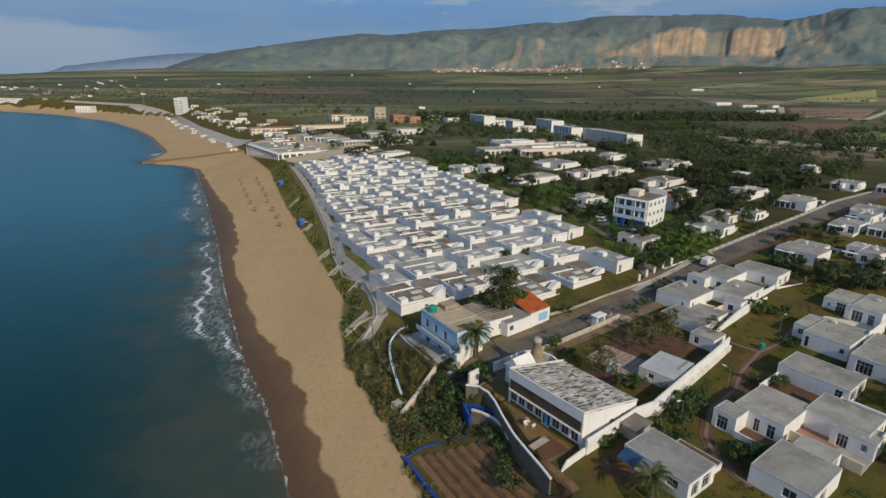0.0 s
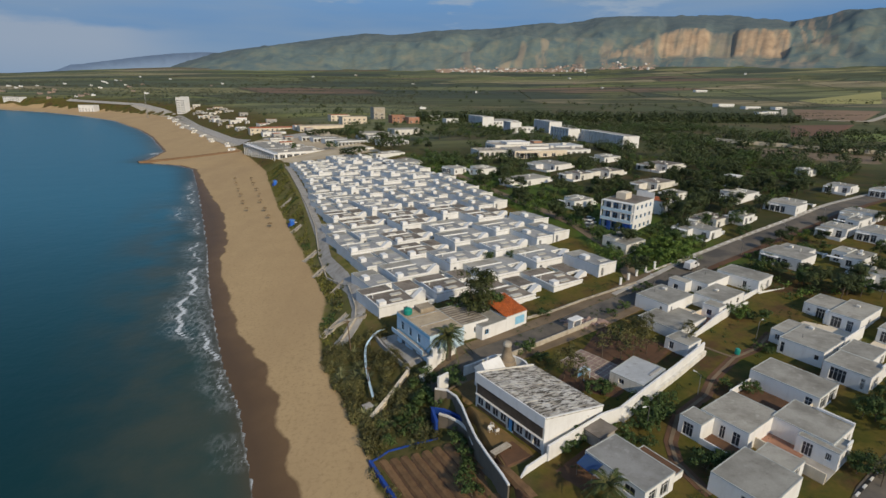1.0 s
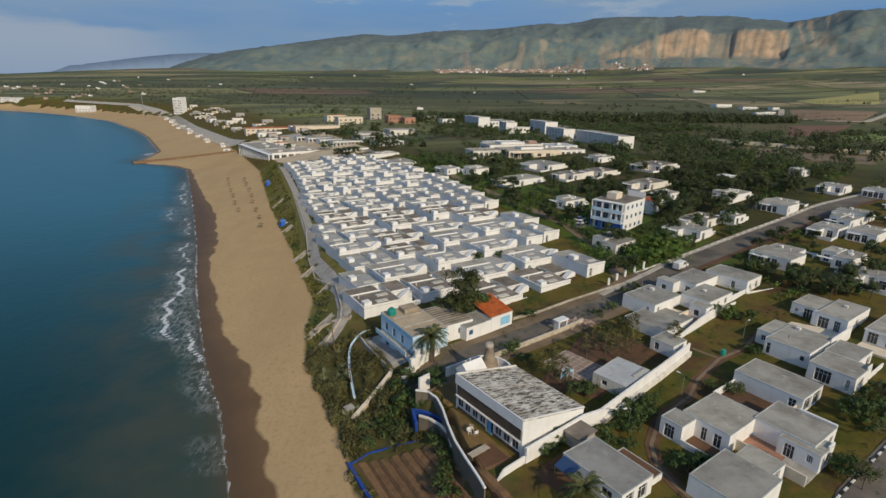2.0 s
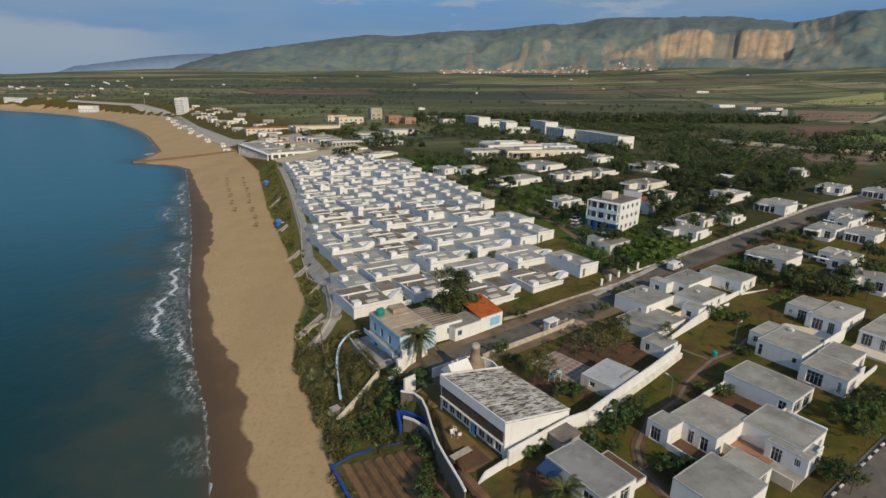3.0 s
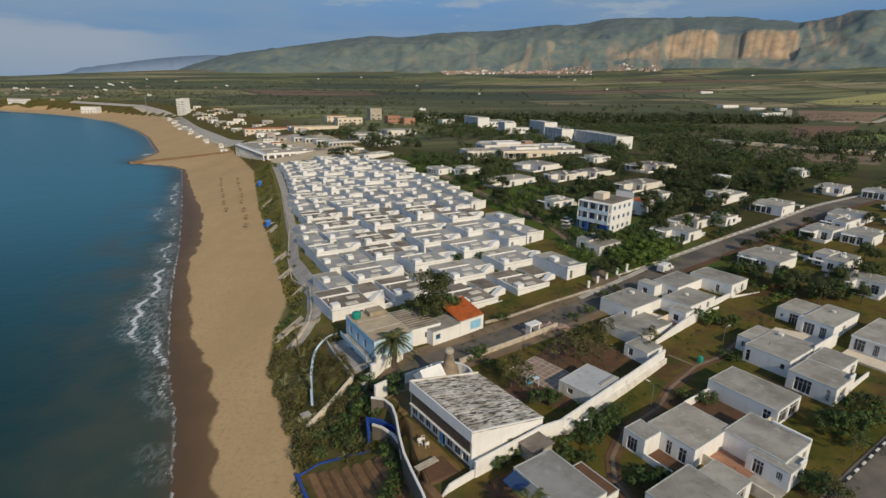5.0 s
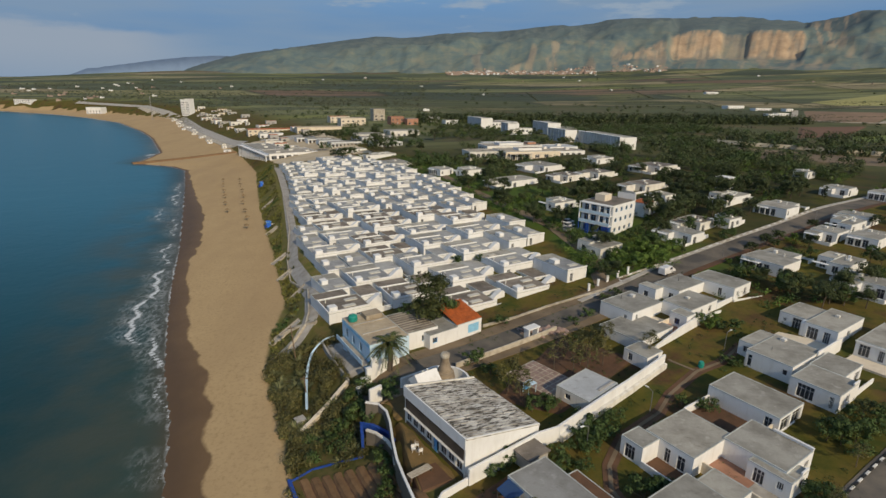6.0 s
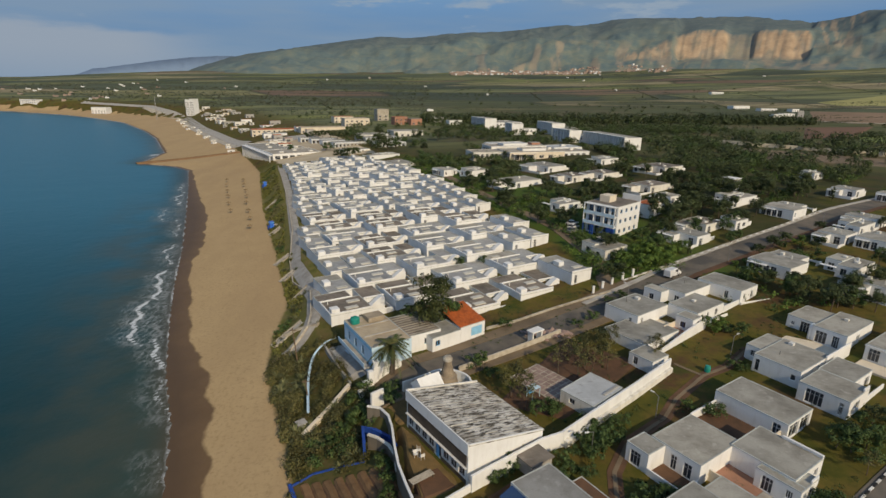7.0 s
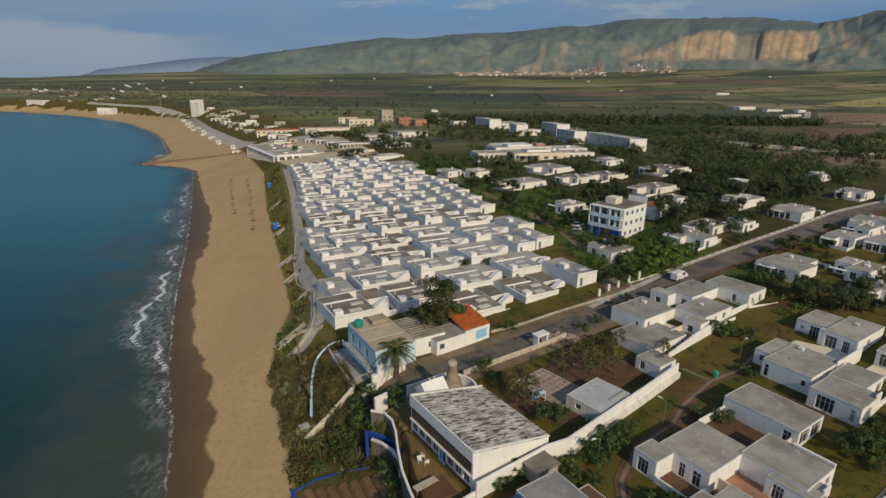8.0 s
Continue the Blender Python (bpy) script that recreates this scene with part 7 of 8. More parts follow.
for _ in range(1300):
    r, a = rng.uniform(330, 1500) ** 1.0, radians(rng.uniform(-32, 46))
    x, y = r * math.sin(a), r * math.cos(a)
    if x < foot(y) + 70 or fbm(x * 0.004 + 3, y * 0.009, 4.0) < (0.05 if r < 600 else 0.27):
        continue
    if (x - 120) ** 2 + (y - 350) ** 2 < 80 ** 2:
        continue
    size = rng.uniform(2.2, 4.2)
    spots.append((x, y, gz(x, y), size, size * 0.75, 1.35))
rows = []
for _ in range(170):   # hedgerows between the fields
    a, r = radians(rng.uniform(-33, 46)), rng.uniform(480, 2350)
    x, y, turn = r * math.sin(a), r * math.cos(a), radians(8 + rng.choice((0, 0, 0, 0, 70)) + rng.uniform(-9, 9))
    step, size = rng.uniform(2.6, 4.5), rng.uniform(0.8, 1.8)
    for k in range(int(rng.uniform(50, 380) / step)):
        px, py = x + k * step * math.cos(turn), y + k * step * math.sin(turn)
        if px > foot(py) + 80 and rng.random() < 0.8 and (px - 120) ** 2 + (py - 350) ** 2 > 90 ** 2:
            s = size * rng.uniform(0.6, 1.3)
            rows.append((px, py + rng.uniform(-1.5, 1.5), gz(px, py), s, s * 0.9, 1.0))
fast_leaves("hedgerows", rows, 10, LEAF_HAZED, "dark hedgerows between the fields", "hedges", 7)
orchards = []
for _ in range(5200):   # dark orchards and scrub over the plain behind the bay
    a, r = radians(rng.uniform(-35, 2)), rng.uniform(800, 2150)
    x, y = r * math.sin(a), r * math.cos(a)
    if x > foot(y) + 60 and fbm(x * 0.0022, y * 0.011, 17.0) > 0.02:
        size = rng.uniform(1.4, 2.8)
        orchards.append((x, y, gz(x, y), size, size * 0.7, 1.5))
fast_leaves("orchards", orchards, 14, LEAF_HAZED, "dark orchards and scrub behind the bay", "orchards", 9)
for _ in range(1000):   # belt of tall trees behind the hotel
    x = rng.uniform(20, 420)
    y = 490 + 0.10 * x + rng.choice((0, 0, 45)) + rng.uniform(-12, 14)
    size = rng.uniform(2.5, 4.2)
    spots.append((x, y, gz(x, y), size * 0.8, size * 1.3, 1.3))
for _ in range(420):
    x = rng.uniform(150, 420)
    y = 262 + 0.25 * x + rng.choice((-45, 0, 40)) + rng.uniform(-9, 9)
    size = rng.uniform(1.8, 3.4)
    spots.append((x, y, gz(x, y), size, size, 1.1))
for key, (model, taken) in MODELS.items():   # kinds that stand nowhere
    if not taken:
        for o in list(model.children_recursive) + [model]:
            bpy.data.objects.remove(o)
fast_leaves("far_woods", spots, 34, LEAF_DARK, "dark trees and hedgerows across the plain", "woods", 6)

# ---- yards and loose ground ----
def patch(name, pts, material, label, category, lift=0.05, n=10):
    """A four-cornered piece of ground cover, draped."""
    bm = bmesh.new()
    a, b2, c, d = [Vector(p) for p in pts]
    rows = []
    for i in range(n + 1):
        p, q = a.lerp(d, i / n), b2.lerp(c, i / n)
        row = []
        for j in range(n + 1):
            w = p.lerp(q, j / n)
            wob = 0.35 * fbm(w.x * 0.5, w.y * 0.5, i * 0.1) if i in (0, n) or j in (0, n) else 0
            row.append(bm.verts.new((w.x + wob, w.y + wob, gz(w.x, w.y) + (lift if 0 < i < n and 0 < j < n else -0.05))))
        rows.append(row)
    for r0, r1 in zip(rows, rows[1:]):
        for j in range(n):
            bm.faces.new((r0[j], r0[j + 1], r1[j + 1], r1[j]))
    return tagged(part(name, bm, material), label, category, kind="structure")


# darker soil under the ridges puts the furrows' shade into colour
patch("field_soil", [(1.4, 59.8), (8.8, 44.0), (20.0, 44.0), (14.2, 58.6)], EARTH, "soil of the plot, darkened for furrow shade", "soil", 0.02, 16)
patch("yard", [(16.8, 47.8), (22.4, 50.9), (15.4, 62.0), (14.2, 62.6)], MOSSY, "mossy brown club terrace", "yard", 0.10)
# darker brown patch over the south end of the terrace
patch("yard", [(17.2, 48.6), (21.7, 51.0), (19.6, 54.4), (16.3, 52.9)], EARTH, "darker brown end of the club terrace", "yard", 0.14)
patch("yard", [(12.8, 66.4), (15.0, 62.4), (19.0, 64.8), (16.0, 70.0)], MOSSY, "mossy yard beside the club", "yard", 0.08)
patch("yard", [(27.6, 66.5), (36.6, 62.5), (53.5, 77.4), (43.0, 86.4)], EARTH, "red-brown earth yard behind the wall", "yard", 0.07, 16)
patch("yard", [(23.0, 48.2), (26.0, 44.6), (34.0, 50.6), (32.6, 55.6)], EARTH, "red-brown earth strip below the club wall", "yard", 0.08)
patch("yard", [(0.5, 90.6), (6.6, 78.0), (9.6, 79.0), (4.4, 90.0)], CONCRETE, "grey concrete yard of the villa", "yard", 0.5)
patch("yard", [(186, 268), (240, 238), (262, 268), (212, 318)], DUST, "bare brown earth beside the estate wall", "yard", 0.15, 16)

patch("yard", [(-112, 412), (-60, 302), (-6, 312), (-58, 440)], PALE_EARTH, "pale sandy ground between the seafront buildings", "yard", 0.2, 18)
patch("yard", [(-104, 424), (-88, 398), (-56, 404), (-66, 430)], CONCRETE, "grey paved lot behind the market hall", "yard", 0.35, 10)
# large fields that stand out on the plain
FALLOW = plain("fallow brown field", (0.23, 0.155, 0.10), (0.17, 0.115, 0.075), 0.02, 0.95, 0.4)
RED_SOIL = plain("red ploughed field", (0.17, 0.095, 0.06), (0.13, 0.075, 0.05), 0.02, 0.95, 0.4)
STUBBLE = plain("yellow stubble field", (0.30, 0.28, 0.11), (0.24, 0.235, 0.09), 0.012, 0.95, 0.3)
CROP = plain("lime green crop", (0.17, 0.21, 0.06), (0.13, 0.17, 0.05), 0.03, 0.95, 0.4)
for pts, mat, label in (([(455, 584), (511, 558), (659, 695), (561, 740)], FALLOW, "large fallow brown field on the plain"),
                        ([(292, 375), (353, 402), (462, 512), (376, 490)], RED_SOIL, "red ploughed field behind the trees"),
                        ([(680, 835), (761, 807), (1000, 1074), (690, 905)], STUBBLE, "yellow stubble field on the plain"),
                        ([(326, 365), (340, 345), (420, 420), (350, 396)], CROP, "lime green crop strip behind the trees")):
    patch("field", pts, mat, label, "field", 0.5, 16)
strip("track", [(455, 611), (452, 586), (474, 560), (511, 550), (600, 625), (690, 705)], 7, STONE, "pale dusty farm track", "track", 0.6, step=12)
strip("track", [(456, 611), (500, 670), (556, 748)], 7, STONE, "pale dusty farm track", "track", 0.6, step=12)

# paved plaza: reddish slabs with pale joints
plaza = empty("plaza", Matrix.Translation((36.6, 67.0, gz(36, 71) + 0.14)) @ pose(0, 0, 0, 0, 0, 38), "reddish paved plaza with pale joints", "paving", kind="structure")
part("bed", box(-0.1, -0.1, -0.6, 6.3, 8.6, 0.0), STONE, plaza)
tile = None
for i in range(6):
    for j in range(8):
        if tile is None:
            tile = part("slab", box(0.08, 0.08, 0.0, 0.95, 0.97, 0.03), SLAB, plaza)
        else:
            same(tile, Matrix.Translation((i * 1.03, j * 1.05, 0)), plaza)

# tall red kerbed drive and painted kerbs of the lane
p0, p1 = Vector((56.6, 42.3)), Vector((92.0, 62.9))
lane_kerb = empty("kerb", Matrix.Translation((p0.x, p0.y, 0)) @ pose(0, 0, 0, 0, 0, math.degrees(math.atan2(p1.y - p0.y, p1.x - p0.x))), "kerb painted in black and white lengths", "kerb", kind="structure")
first = {}
for k in range(40):
    w = p0.lerp(p1, (k + 0.5) / 41)
    key = k % 2
    m4 = Matrix.Translation((k * 1.0, 0, gz(w.x, w.y) + 0.05))
    if key not in first:
        first[key] = part("kerb_stone", box(0.02, 0, -0.2, 0.98, 0.25, 0.16, 0.02), FRAME if key == 0 else TYRE, lane_kerb)
        first[key].matrix_basis = m4
    else:
        same(first[key], m4, lane_kerb)
p0, p1 = Vector((62.0, 107.4)), Vector((139.0, 150.6))
street_kerb = empty("kerb", Matrix.Translation((p0.x - 0.4, p0.y + 0.7, 0)) @ pose(0, 0, 0, 0, 0, math.degrees(math.atan2(p1.y - p0.y, p1.x - p0.x))), "pale street kerb painted in lengths", "kerb", kind="structure")
first = {}
for k in range(58):
    w = p0.lerp(p1, (k + 0.5) / 58)
    key = k % 2
    m4 = Matrix.Translation((k * 1.5, 0, gz(w.x, w.y) + 0.1))
    if key not in first:
        first[key] = part("kerb_stone", box(0.02, 0, -0.3, 1.48, 0.3, 0.2, 0.02), FRAME if key == 0 else STONE, street_kerb)
        first[key].matrix_basis = m4
    else:
        same(first[key], m4, street_kerb)


# ---- small things ----
def lamp_post(x, y, h, turn):
    t = empty("street_lamp", Matrix.Translation((x, y, gz(x, y))) @ pose(0, 0, 0, 0, 0, turn), "thin grey street lamp on a steel pole", "street lamp", "street lamps")
    part("pole", tube((0, 0, -0.3), (0, 0, h), 0.07, 0.045), METAL, t)
    part("arm", tube((0, 0, h), (0.9, 0, h + 0.25), 0.035, 0.03), METAL, t)
    part("lamp_head", box(0.7, -0.12, h + 0.17, 1.3, 0.12, h + 0.3, 0.03), FRAME, t)
    return t


lamp = lamp_post(49.4, 63.2, 3.3, 120)
for x, y, turn in ((89.4, 116.6, 120), (72.6, 106.8, 120), (108.0, 127.4, 120), (128.0, 138.6, 120), (59.0, 99.0, 120), (68.2, 78.0, 30), (38.2, 55.9, 200)):
    copy_thing(lamp, Matrix.Translation((x, y, gz(x, y))) @ pose(0, 0, 0, 0, 0, turn))


def utility_pole(x, y, h, lean):
    t = empty("utility_pole", Matrix.Translation((x, y, gz(x, y))) @ pose(0, 0, 0, 0, lean, 0), "weathered wooden pole on the scarp", "pole", "poles")
    part("shaft", tube((0, 0, -0.5), (0, 0, h), 0.12, 0.09), TIMBER, t)
    part("crossarm", box(-0.6, -0.06, h - 0.5, 0.6, 0.06, h - 0.38), TIMBER, t)
    return t


utility_pole(-4.4, 88.5, 7.5, -4)
utility_pole(-0.4, 77.3, 4.0, -3)


def van(x, y, turn):
    t = empty("van", Matrix.Translation((x, y, gz(x, y) + 0.1)) @ pose(0, 0, 0, 0, 0, turn), "white panel van parked at the kerb", "van")
    bm = bmesh.new()
    prof = [(-2.2, 0.35), (-2.25, 1.75), (-2.1, 1.95), (0.7, 1.95), (1.35, 1.25), (2.15, 1.0), (2.25, 0.4)]
    rows = [[bm.verts.new((p, s * (0.85 if z < 1.3 else 0.74), z)) for p, z in prof] for s in (-1, 1)]
    for k in range(len(prof)):
        j = (k + 1) % len(prof)
        bm.faces.new((rows[0][k], rows[0][j], rows[1][j], rows[1][k]))
    bm.faces.new(rows[0][::-1]), bm.faces.new(rows[1])
    bmesh.ops.bevel(bm, geom=list(bm.edges), offset=0.05, segments=1, affect="EDGES")
    body = part("body", bm, CAR, t)
    bm = bmesh.new()
    bm.faces.new([bm.verts.new(c) for c in ((0.78, -0.66, 1.9), (0.78, 0.66, 1.9), (1.36, 0.74, 1.3), (1.36, -0.74, 1.3))])
    part("windscreen", bm, GLASS, t)
    for s in (-1, 1):
        part("side_window", box(-0.3, s * 0.84 - 0.02, 1.25, 0.7, s * 0.84 + 0.02, 1.75), GLASS, t)
        part("headlight", box(2.12, s * 0.62 - 0.15, 0.72, 2.24, s * 0.62 + 0.15, 0.92, 0.02), FRAME, t)
        for xx in (-1.4, 1.4):
            w = part("wheel", tube((xx, s * 0.7, 0.32), (xx, s * 0.9, 0.32), 0.32, 0.32, 14), TYRE, t)
            part("rim", tube((xx, s * 0.88, 0.32), (xx, s * 0.91, 0.32), 0.17, 0.17, 10), METAL, w)
    part("bumper", box(2.2, -0.8, 0.3, 2.32, 0.8, 0.5, 0.03), TYRE, t)
    return t


van(72.8, 109.4, 35)


def car(x, y, turn, paint, label):
    t = empty("car", Matrix.Translation((x, y, gz(x, y) + 0.12)) @ pose(0, 0, 0, 0, 0, turn), label, "car", "cars parked by the apartments")
    bm = bmesh.new()
    prof = [(-1.95, 0.3), (-2.0, 0.85), (-1.8, 0.95), (1.0, 0.95), (1.9, 0.8), (2.0, 0.35)]
    rows = [[bm.verts.new((p, sgn * 0.82, z)) for p, z in prof] for sgn in (-1, 1)]
    for k in range(len(prof)):
        j = (k + 1) % len(prof)
        bm.faces.new((rows[0][k], rows[0][j], rows[1][j], rows[1][k]))
    bm.faces.new(rows[0][::-1]), bm.faces.new(rows[1])
    bmesh.ops.bevel(bm, geom=list(bm.edges), offset=0.06, segments=1, affect="EDGES")
    part("body", bm, paint, t)
    bm = bmesh.new()
    low = [bm.verts.new(c) for c in ((-1.6, -0.74, 0.95), (1.0, -0.74, 0.95), (1.0, 0.74, 0.95), (-1.6, 0.74, 0.95))]
    high = [bm.verts.new(c) for c in ((-1.2, -0.6, 1.42), (0.35, -0.6, 1.42), (0.35, 0.6, 1.42), (-1.2, 0.6, 1.42))]
    for k in range(4):
        bm.faces.new((low[k], low[(k + 1) % 4], high[(k + 1) % 4], high[k]))
    part("window_band", bm, GLASS, t)
    part("roof", box(-1.22, -0.62, 1.424, 0.37, 0.62, 1.47, 0.02), paint, t)
    for sgn in (-1, 1):
        for xx in (-1.25, 1.25):
            wheel = part("wheel", tube((xx, sgn * 0.66, 0.3), (xx, sgn * 0.84, 0.3), 0.3, 0.3, 12), TYRE, t)
            part("rim", tube((xx, sgn * 0.83, 0.3), (xx, sgn * 0.85, 0.3), 0.17, 0.17, 8), METAL, wheel)
    return t


for x, y, turn, paint, label in ((61.0, 147.0, 38, CAR, "white hatchback parked beside the apartments"), (60.4, 143.8, 40, CAR, "white hatchback parked beside the apartments"), (59.4, 140.6, 36, METAL, "silver hatchback parked beside the apartments")):
    car(x, y, turn, paint, label)


def bollard(x, y):
    t = empty("bollard", Matrix.Translation((x, y, gz(x, y))), "short white painted post beside the street", "post", "street posts")
    part("shaft", box(-0.22, -0.22, -0.3, 0.22, 0.22, 1.5, 0.04), WHITE, t)
    part("cap", box(-0.27, -0.27, 1.5, 0.27, 0.27, 1.62, 0.03), WHITE_OLD, t)
    return t


bl = bollard(56.0, 105.2)
for x, y in ((58.6, 106.9), (61.6, 108.9), (64.6, 110.8), (53.4, 103.2)):
    copy_thing(bl, Matrix.Translation((x, y, gz(x, y))))


def parasol(x, y, h, seed):
    rng2 = random.Random(seed)
    t = empty("beach_parasol", Matrix.Translation((x, y, gz(x, y))) @ pose(0, 0, 0, 0, 0, rng2.uniform(0, 360)), "thatched beach parasol on a wooden post", "parasol", "beach parasols")
    part("post", tube((0, 0, -0.4), (0, 0, h), 0.06, 0.05), TIMBER, t)
    bm = bmesh.new()
    top = bm.verts.new((0, 0, h + 0.35))
    ring = [bm.verts.new((1.0 * math.cos(k * math.tau / 16) * rng2.uniform(0.92, 1.06), 1.0 * math.sin(k * math.tau / 16) * rng2.uniform(0.92, 1.06), h - 0.3 + rng2.uniform(-0.06, 0.05))) for k in range(16)]
    low = bm.verts.new((0, 0, h - 0.05))
    for k in range(16):
        j = (k + 1) % 16
        bm.faces.new((top, ring[k], ring[j])), bm.faces.new((low, ring[j], ring[k]))
    part("canopy", bm, THATCH, t)
    return t


ps = parasol(-42.3, 186.0, 1.7, 1)
rng3 = random.Random(17)
for n, at, to in ((6, (-82.5, 280.0), (-58.0, 212.0)), (7, (-73.0, 278.0), (-46.0, 197.0))):
    for k in range(n):
        x, y = at[0] + (to[0] - at[0]) * k / (n - 1) + rng3.uniform(-0.5, 0.5), at[1] + (to[1] - at[1]) * k / (n - 1) + rng3.uniform(-1, 1)
        copy_thing(ps, Matrix.Translation((x, y, gz(x, y))) @ pose(0, 0, 0, 0, 0, rng3.uniform(0, 360)))


def beach_stairs(x, y, turn, length, rise):
    """Two pale stringers and treads down the scarp."""
    t = empty("beach_stairs", Matrix.Translation((x, y, gz(x, y))) @ pose(0, 0, 0, 0, 0, turn), "pale concrete steps down to the beach", "steps", "beach steps")
    slope = rise / length
    for s in (-0.7, 0.7):
        bm = bmesh.new()
        vs = [bm.verts.new(c) for c in ((0, s - 0.12, -0.4), (length, s - 0.12, rise - 0.4), (length, s - 0.12, rise + 0.2), (0, s - 0.12, 0.2),
                                        (0, s + 0.12, -0.4), (length, s + 0.12, rise - 0.4), (length, s + 0.12, rise + 0.2), (0, s + 0.12, 0.2))]
        for q in ((0, 1, 2, 3), (7, 6, 5, 4), (3, 2, 6, 7), (0, 3, 7, 4), (1, 5, 6, 2)):
            bm.faces.new([vs[k] for k in q])
        part("stringer", bm, STONE, t)
    n = max(5, int(rise / 0.18))
    tread = None
    for k in range(n):
        m4 = Matrix.Translation(((k + 0.5) * length / n, 0, (k + 0.5) * rise / n))
        if tread is None:
            tread = part("tread", box(-length / n / 2, -0.57, -0.15, length / n / 2 + 0.02, 0.57, 0.02), CONCRETE, t)
            tread.matrix_basis = m4
        else:
            same(tread, m4, t)
    return t


for xa, ya, xb, yb in ((-11.4, 97.4, -6.2, 101.4), (-12.4, 118.4, -9.0, 121.6), (-18.6, 132.8, -15.2, 136.4), (-23.4, 146.0, -20.0, 150.4), (-33.0, 176.5, -29.8, 180.0), (-44.4, 213.0, -40.2, 216.6)):
    za, zb = gz(xa, ya), gz(xb, yb)
    beach_stairs(xa, ya, math.degrees(math.atan2(yb - ya, xb - xa)), math.dist((xa, ya), (xb, yb)), zb - za)


def beach_slide(x, y, turn):
    t = empty("beach_shower", Matrix.Translation((x, y, gz(x, y))) @ pose(0, 0, 0, 0, 0, turn), "bright blue painted beach hut with a white gangway", "beach hut", "blue beach huts")
    part("body", box(-0.7, -0.7, -0.4, 0.7, 0.7, 2.6, 0.05), VIVID, t)
    part("roof", box(-0.95, -0.95, 2.21, 0.95, 0.95, 2.33, 0.03), AZURE, t)
    part("pier", box(-1.4, -0.4, -0.4, -0.72, 0.4, 1.2, 0.04), BLUE, t)
    part("gangway", box(0.72, -0.4, 1.2, 6.0, 0.4, 1.4, 0.03), FRAME, t)
    for k in range(3):
        part("gangway_post", box(2.2 + 2 * k, -0.3, -1.2, 2.4 + 2 * k, 0.3, 1.2), FRAME, t)
    return t


bs = beach_slide(-34.2, 184.6, 28)
copy_thing(bs, Matrix.Translation((-56.8, 259.0, gz(-56.8, 259.0))) @ pose(0, 0, 0, 0, 0, 28))

# old water slide: pale blue chute that winds down the scarp
chute = empty("water_slide", Matrix(), "faded pale blue water slide chute on posts", "slide")
path = [Vector(p) for p in ((2.0, 92.2, 7.2), (0.6, 91.6, 6.9), (-0.5, 90.2, 6.5), (-1.5, 88.0, 5.6), (-1.3, 83.0, 5.1), (-0.5, 78.0, 4.8), (0.5, 73.0, 4.5))]
fine = []
for k in range(len(path) - 1):
    a, b2, c, d = path[max(0, k - 1)], path[k], path[k + 1], path[min(len(path) - 1, k + 2)]
    for i in range(6):
        u = i / 6
        fine.append(0.5 * ((2 * b2) + (c - a) * u + (2 * a - 5 * b2 + 4 * c - d) * u * u + (3 * b2 - a - 3 * c + d) * u ** 3))
fine.append(path[-1])
bm = bmesh.new()
rows = []
for k, p in enumerate(fine):
    dd = (fine[min(k + 1, len(fine) - 1)] - fine[max(k - 1, 0)]).normalized()
    side = Vector((-dd.y, dd.x, 0)).normalized()
    rows.append([bm.verts.new(p + side * 0.2 * math.cos(q) + Vector((0, 0, 0.22 * math.sin(q)))) for q in [math.pi + math.pi * i / 6 for i in range(7)]])
for r0, r1 in zip(rows, rows[1:]):
    for k in range(6):
        bm.faces.new((r0[k], r0[k + 1], r1[k + 1], r1[k]))
ob = part("chute", bm, PALE_BLUE, chute)
mod = ob.modifiers.new("thick", "SOLIDIFY")
mod.thickness = 0.06
for k in (6, 14, 22, 30, 35):
    p = fine[min(k, len(fine) - 1)]
    part("post", tube((p.x, p.y, gz(p.x, p.y) - 0.3), (p.x, p.y, p.z - 0.45), 0.08, 0.08), METAL, chute)


# plastic chairs and a table on the club terrace
def garden_chair(x, y, turn):
    t = empty("plastic_chair", Matrix.Translation((x, y, gz(x, y) + 0.12)) @ pose(0, 0, 0, 0, 0, turn), "white plastic garden chair on the terrace", "chair", "terrace chairs")
    part("seat", box(-0.24, -0.24, 0.42, 0.24, 0.24, 0.46, 0.01), FRAME, t)
    part("backrest", box(-0.26, 0.2, 0.46, 0.26, 0.25, 0.88, 0.01), FRAME, t)
    for sx in (-0.2, 0.2):
        for sy in (-0.2, 0.2):
            part("leg", tube((sx * 1.15, sy * 1.15, 0), (sx, sy, 0.42), 0.025, 0.03, 5), FRAME, t)
        part("armrest", box(sx * 1.25 - 0.03, -0.22, 0.62, sx * 1.25 + 0.03, 0.22, 0.66, 0.01), FRAME, t)
    return t


gc = garden_chair(16.9, 56.0, 20)
for x, y, turn in ((17.7, 55.6, 200), (17.3, 56.7, 90)):
    copy_thing(gc, Matrix.Translation((x, y, gz(x, y) + 0.12)) @ pose(0, 0, 0, 0, 0, turn))
t = empty("terrace_table", Matrix.Translation((17.6, 52.0, gz(17.6, 52) + 0.12)) @ pose(0, 0, 0, 0, 0, 35), "long slatted weathered table on the club terrace", "table")
for k in range(5):
    part("board", box(-1.5, -0.5 + 0.2 * k, 0.5, 1.5, -0.34 + 0.2 * k, 0.55, 0.01), STONE, t)
for sx in (-1.4, 1.4):
    part("trestle", box(sx - 0.08, -0.45, 0, sx + 0.08, 0.45, 0.5, 0.01), TIMBER, t)
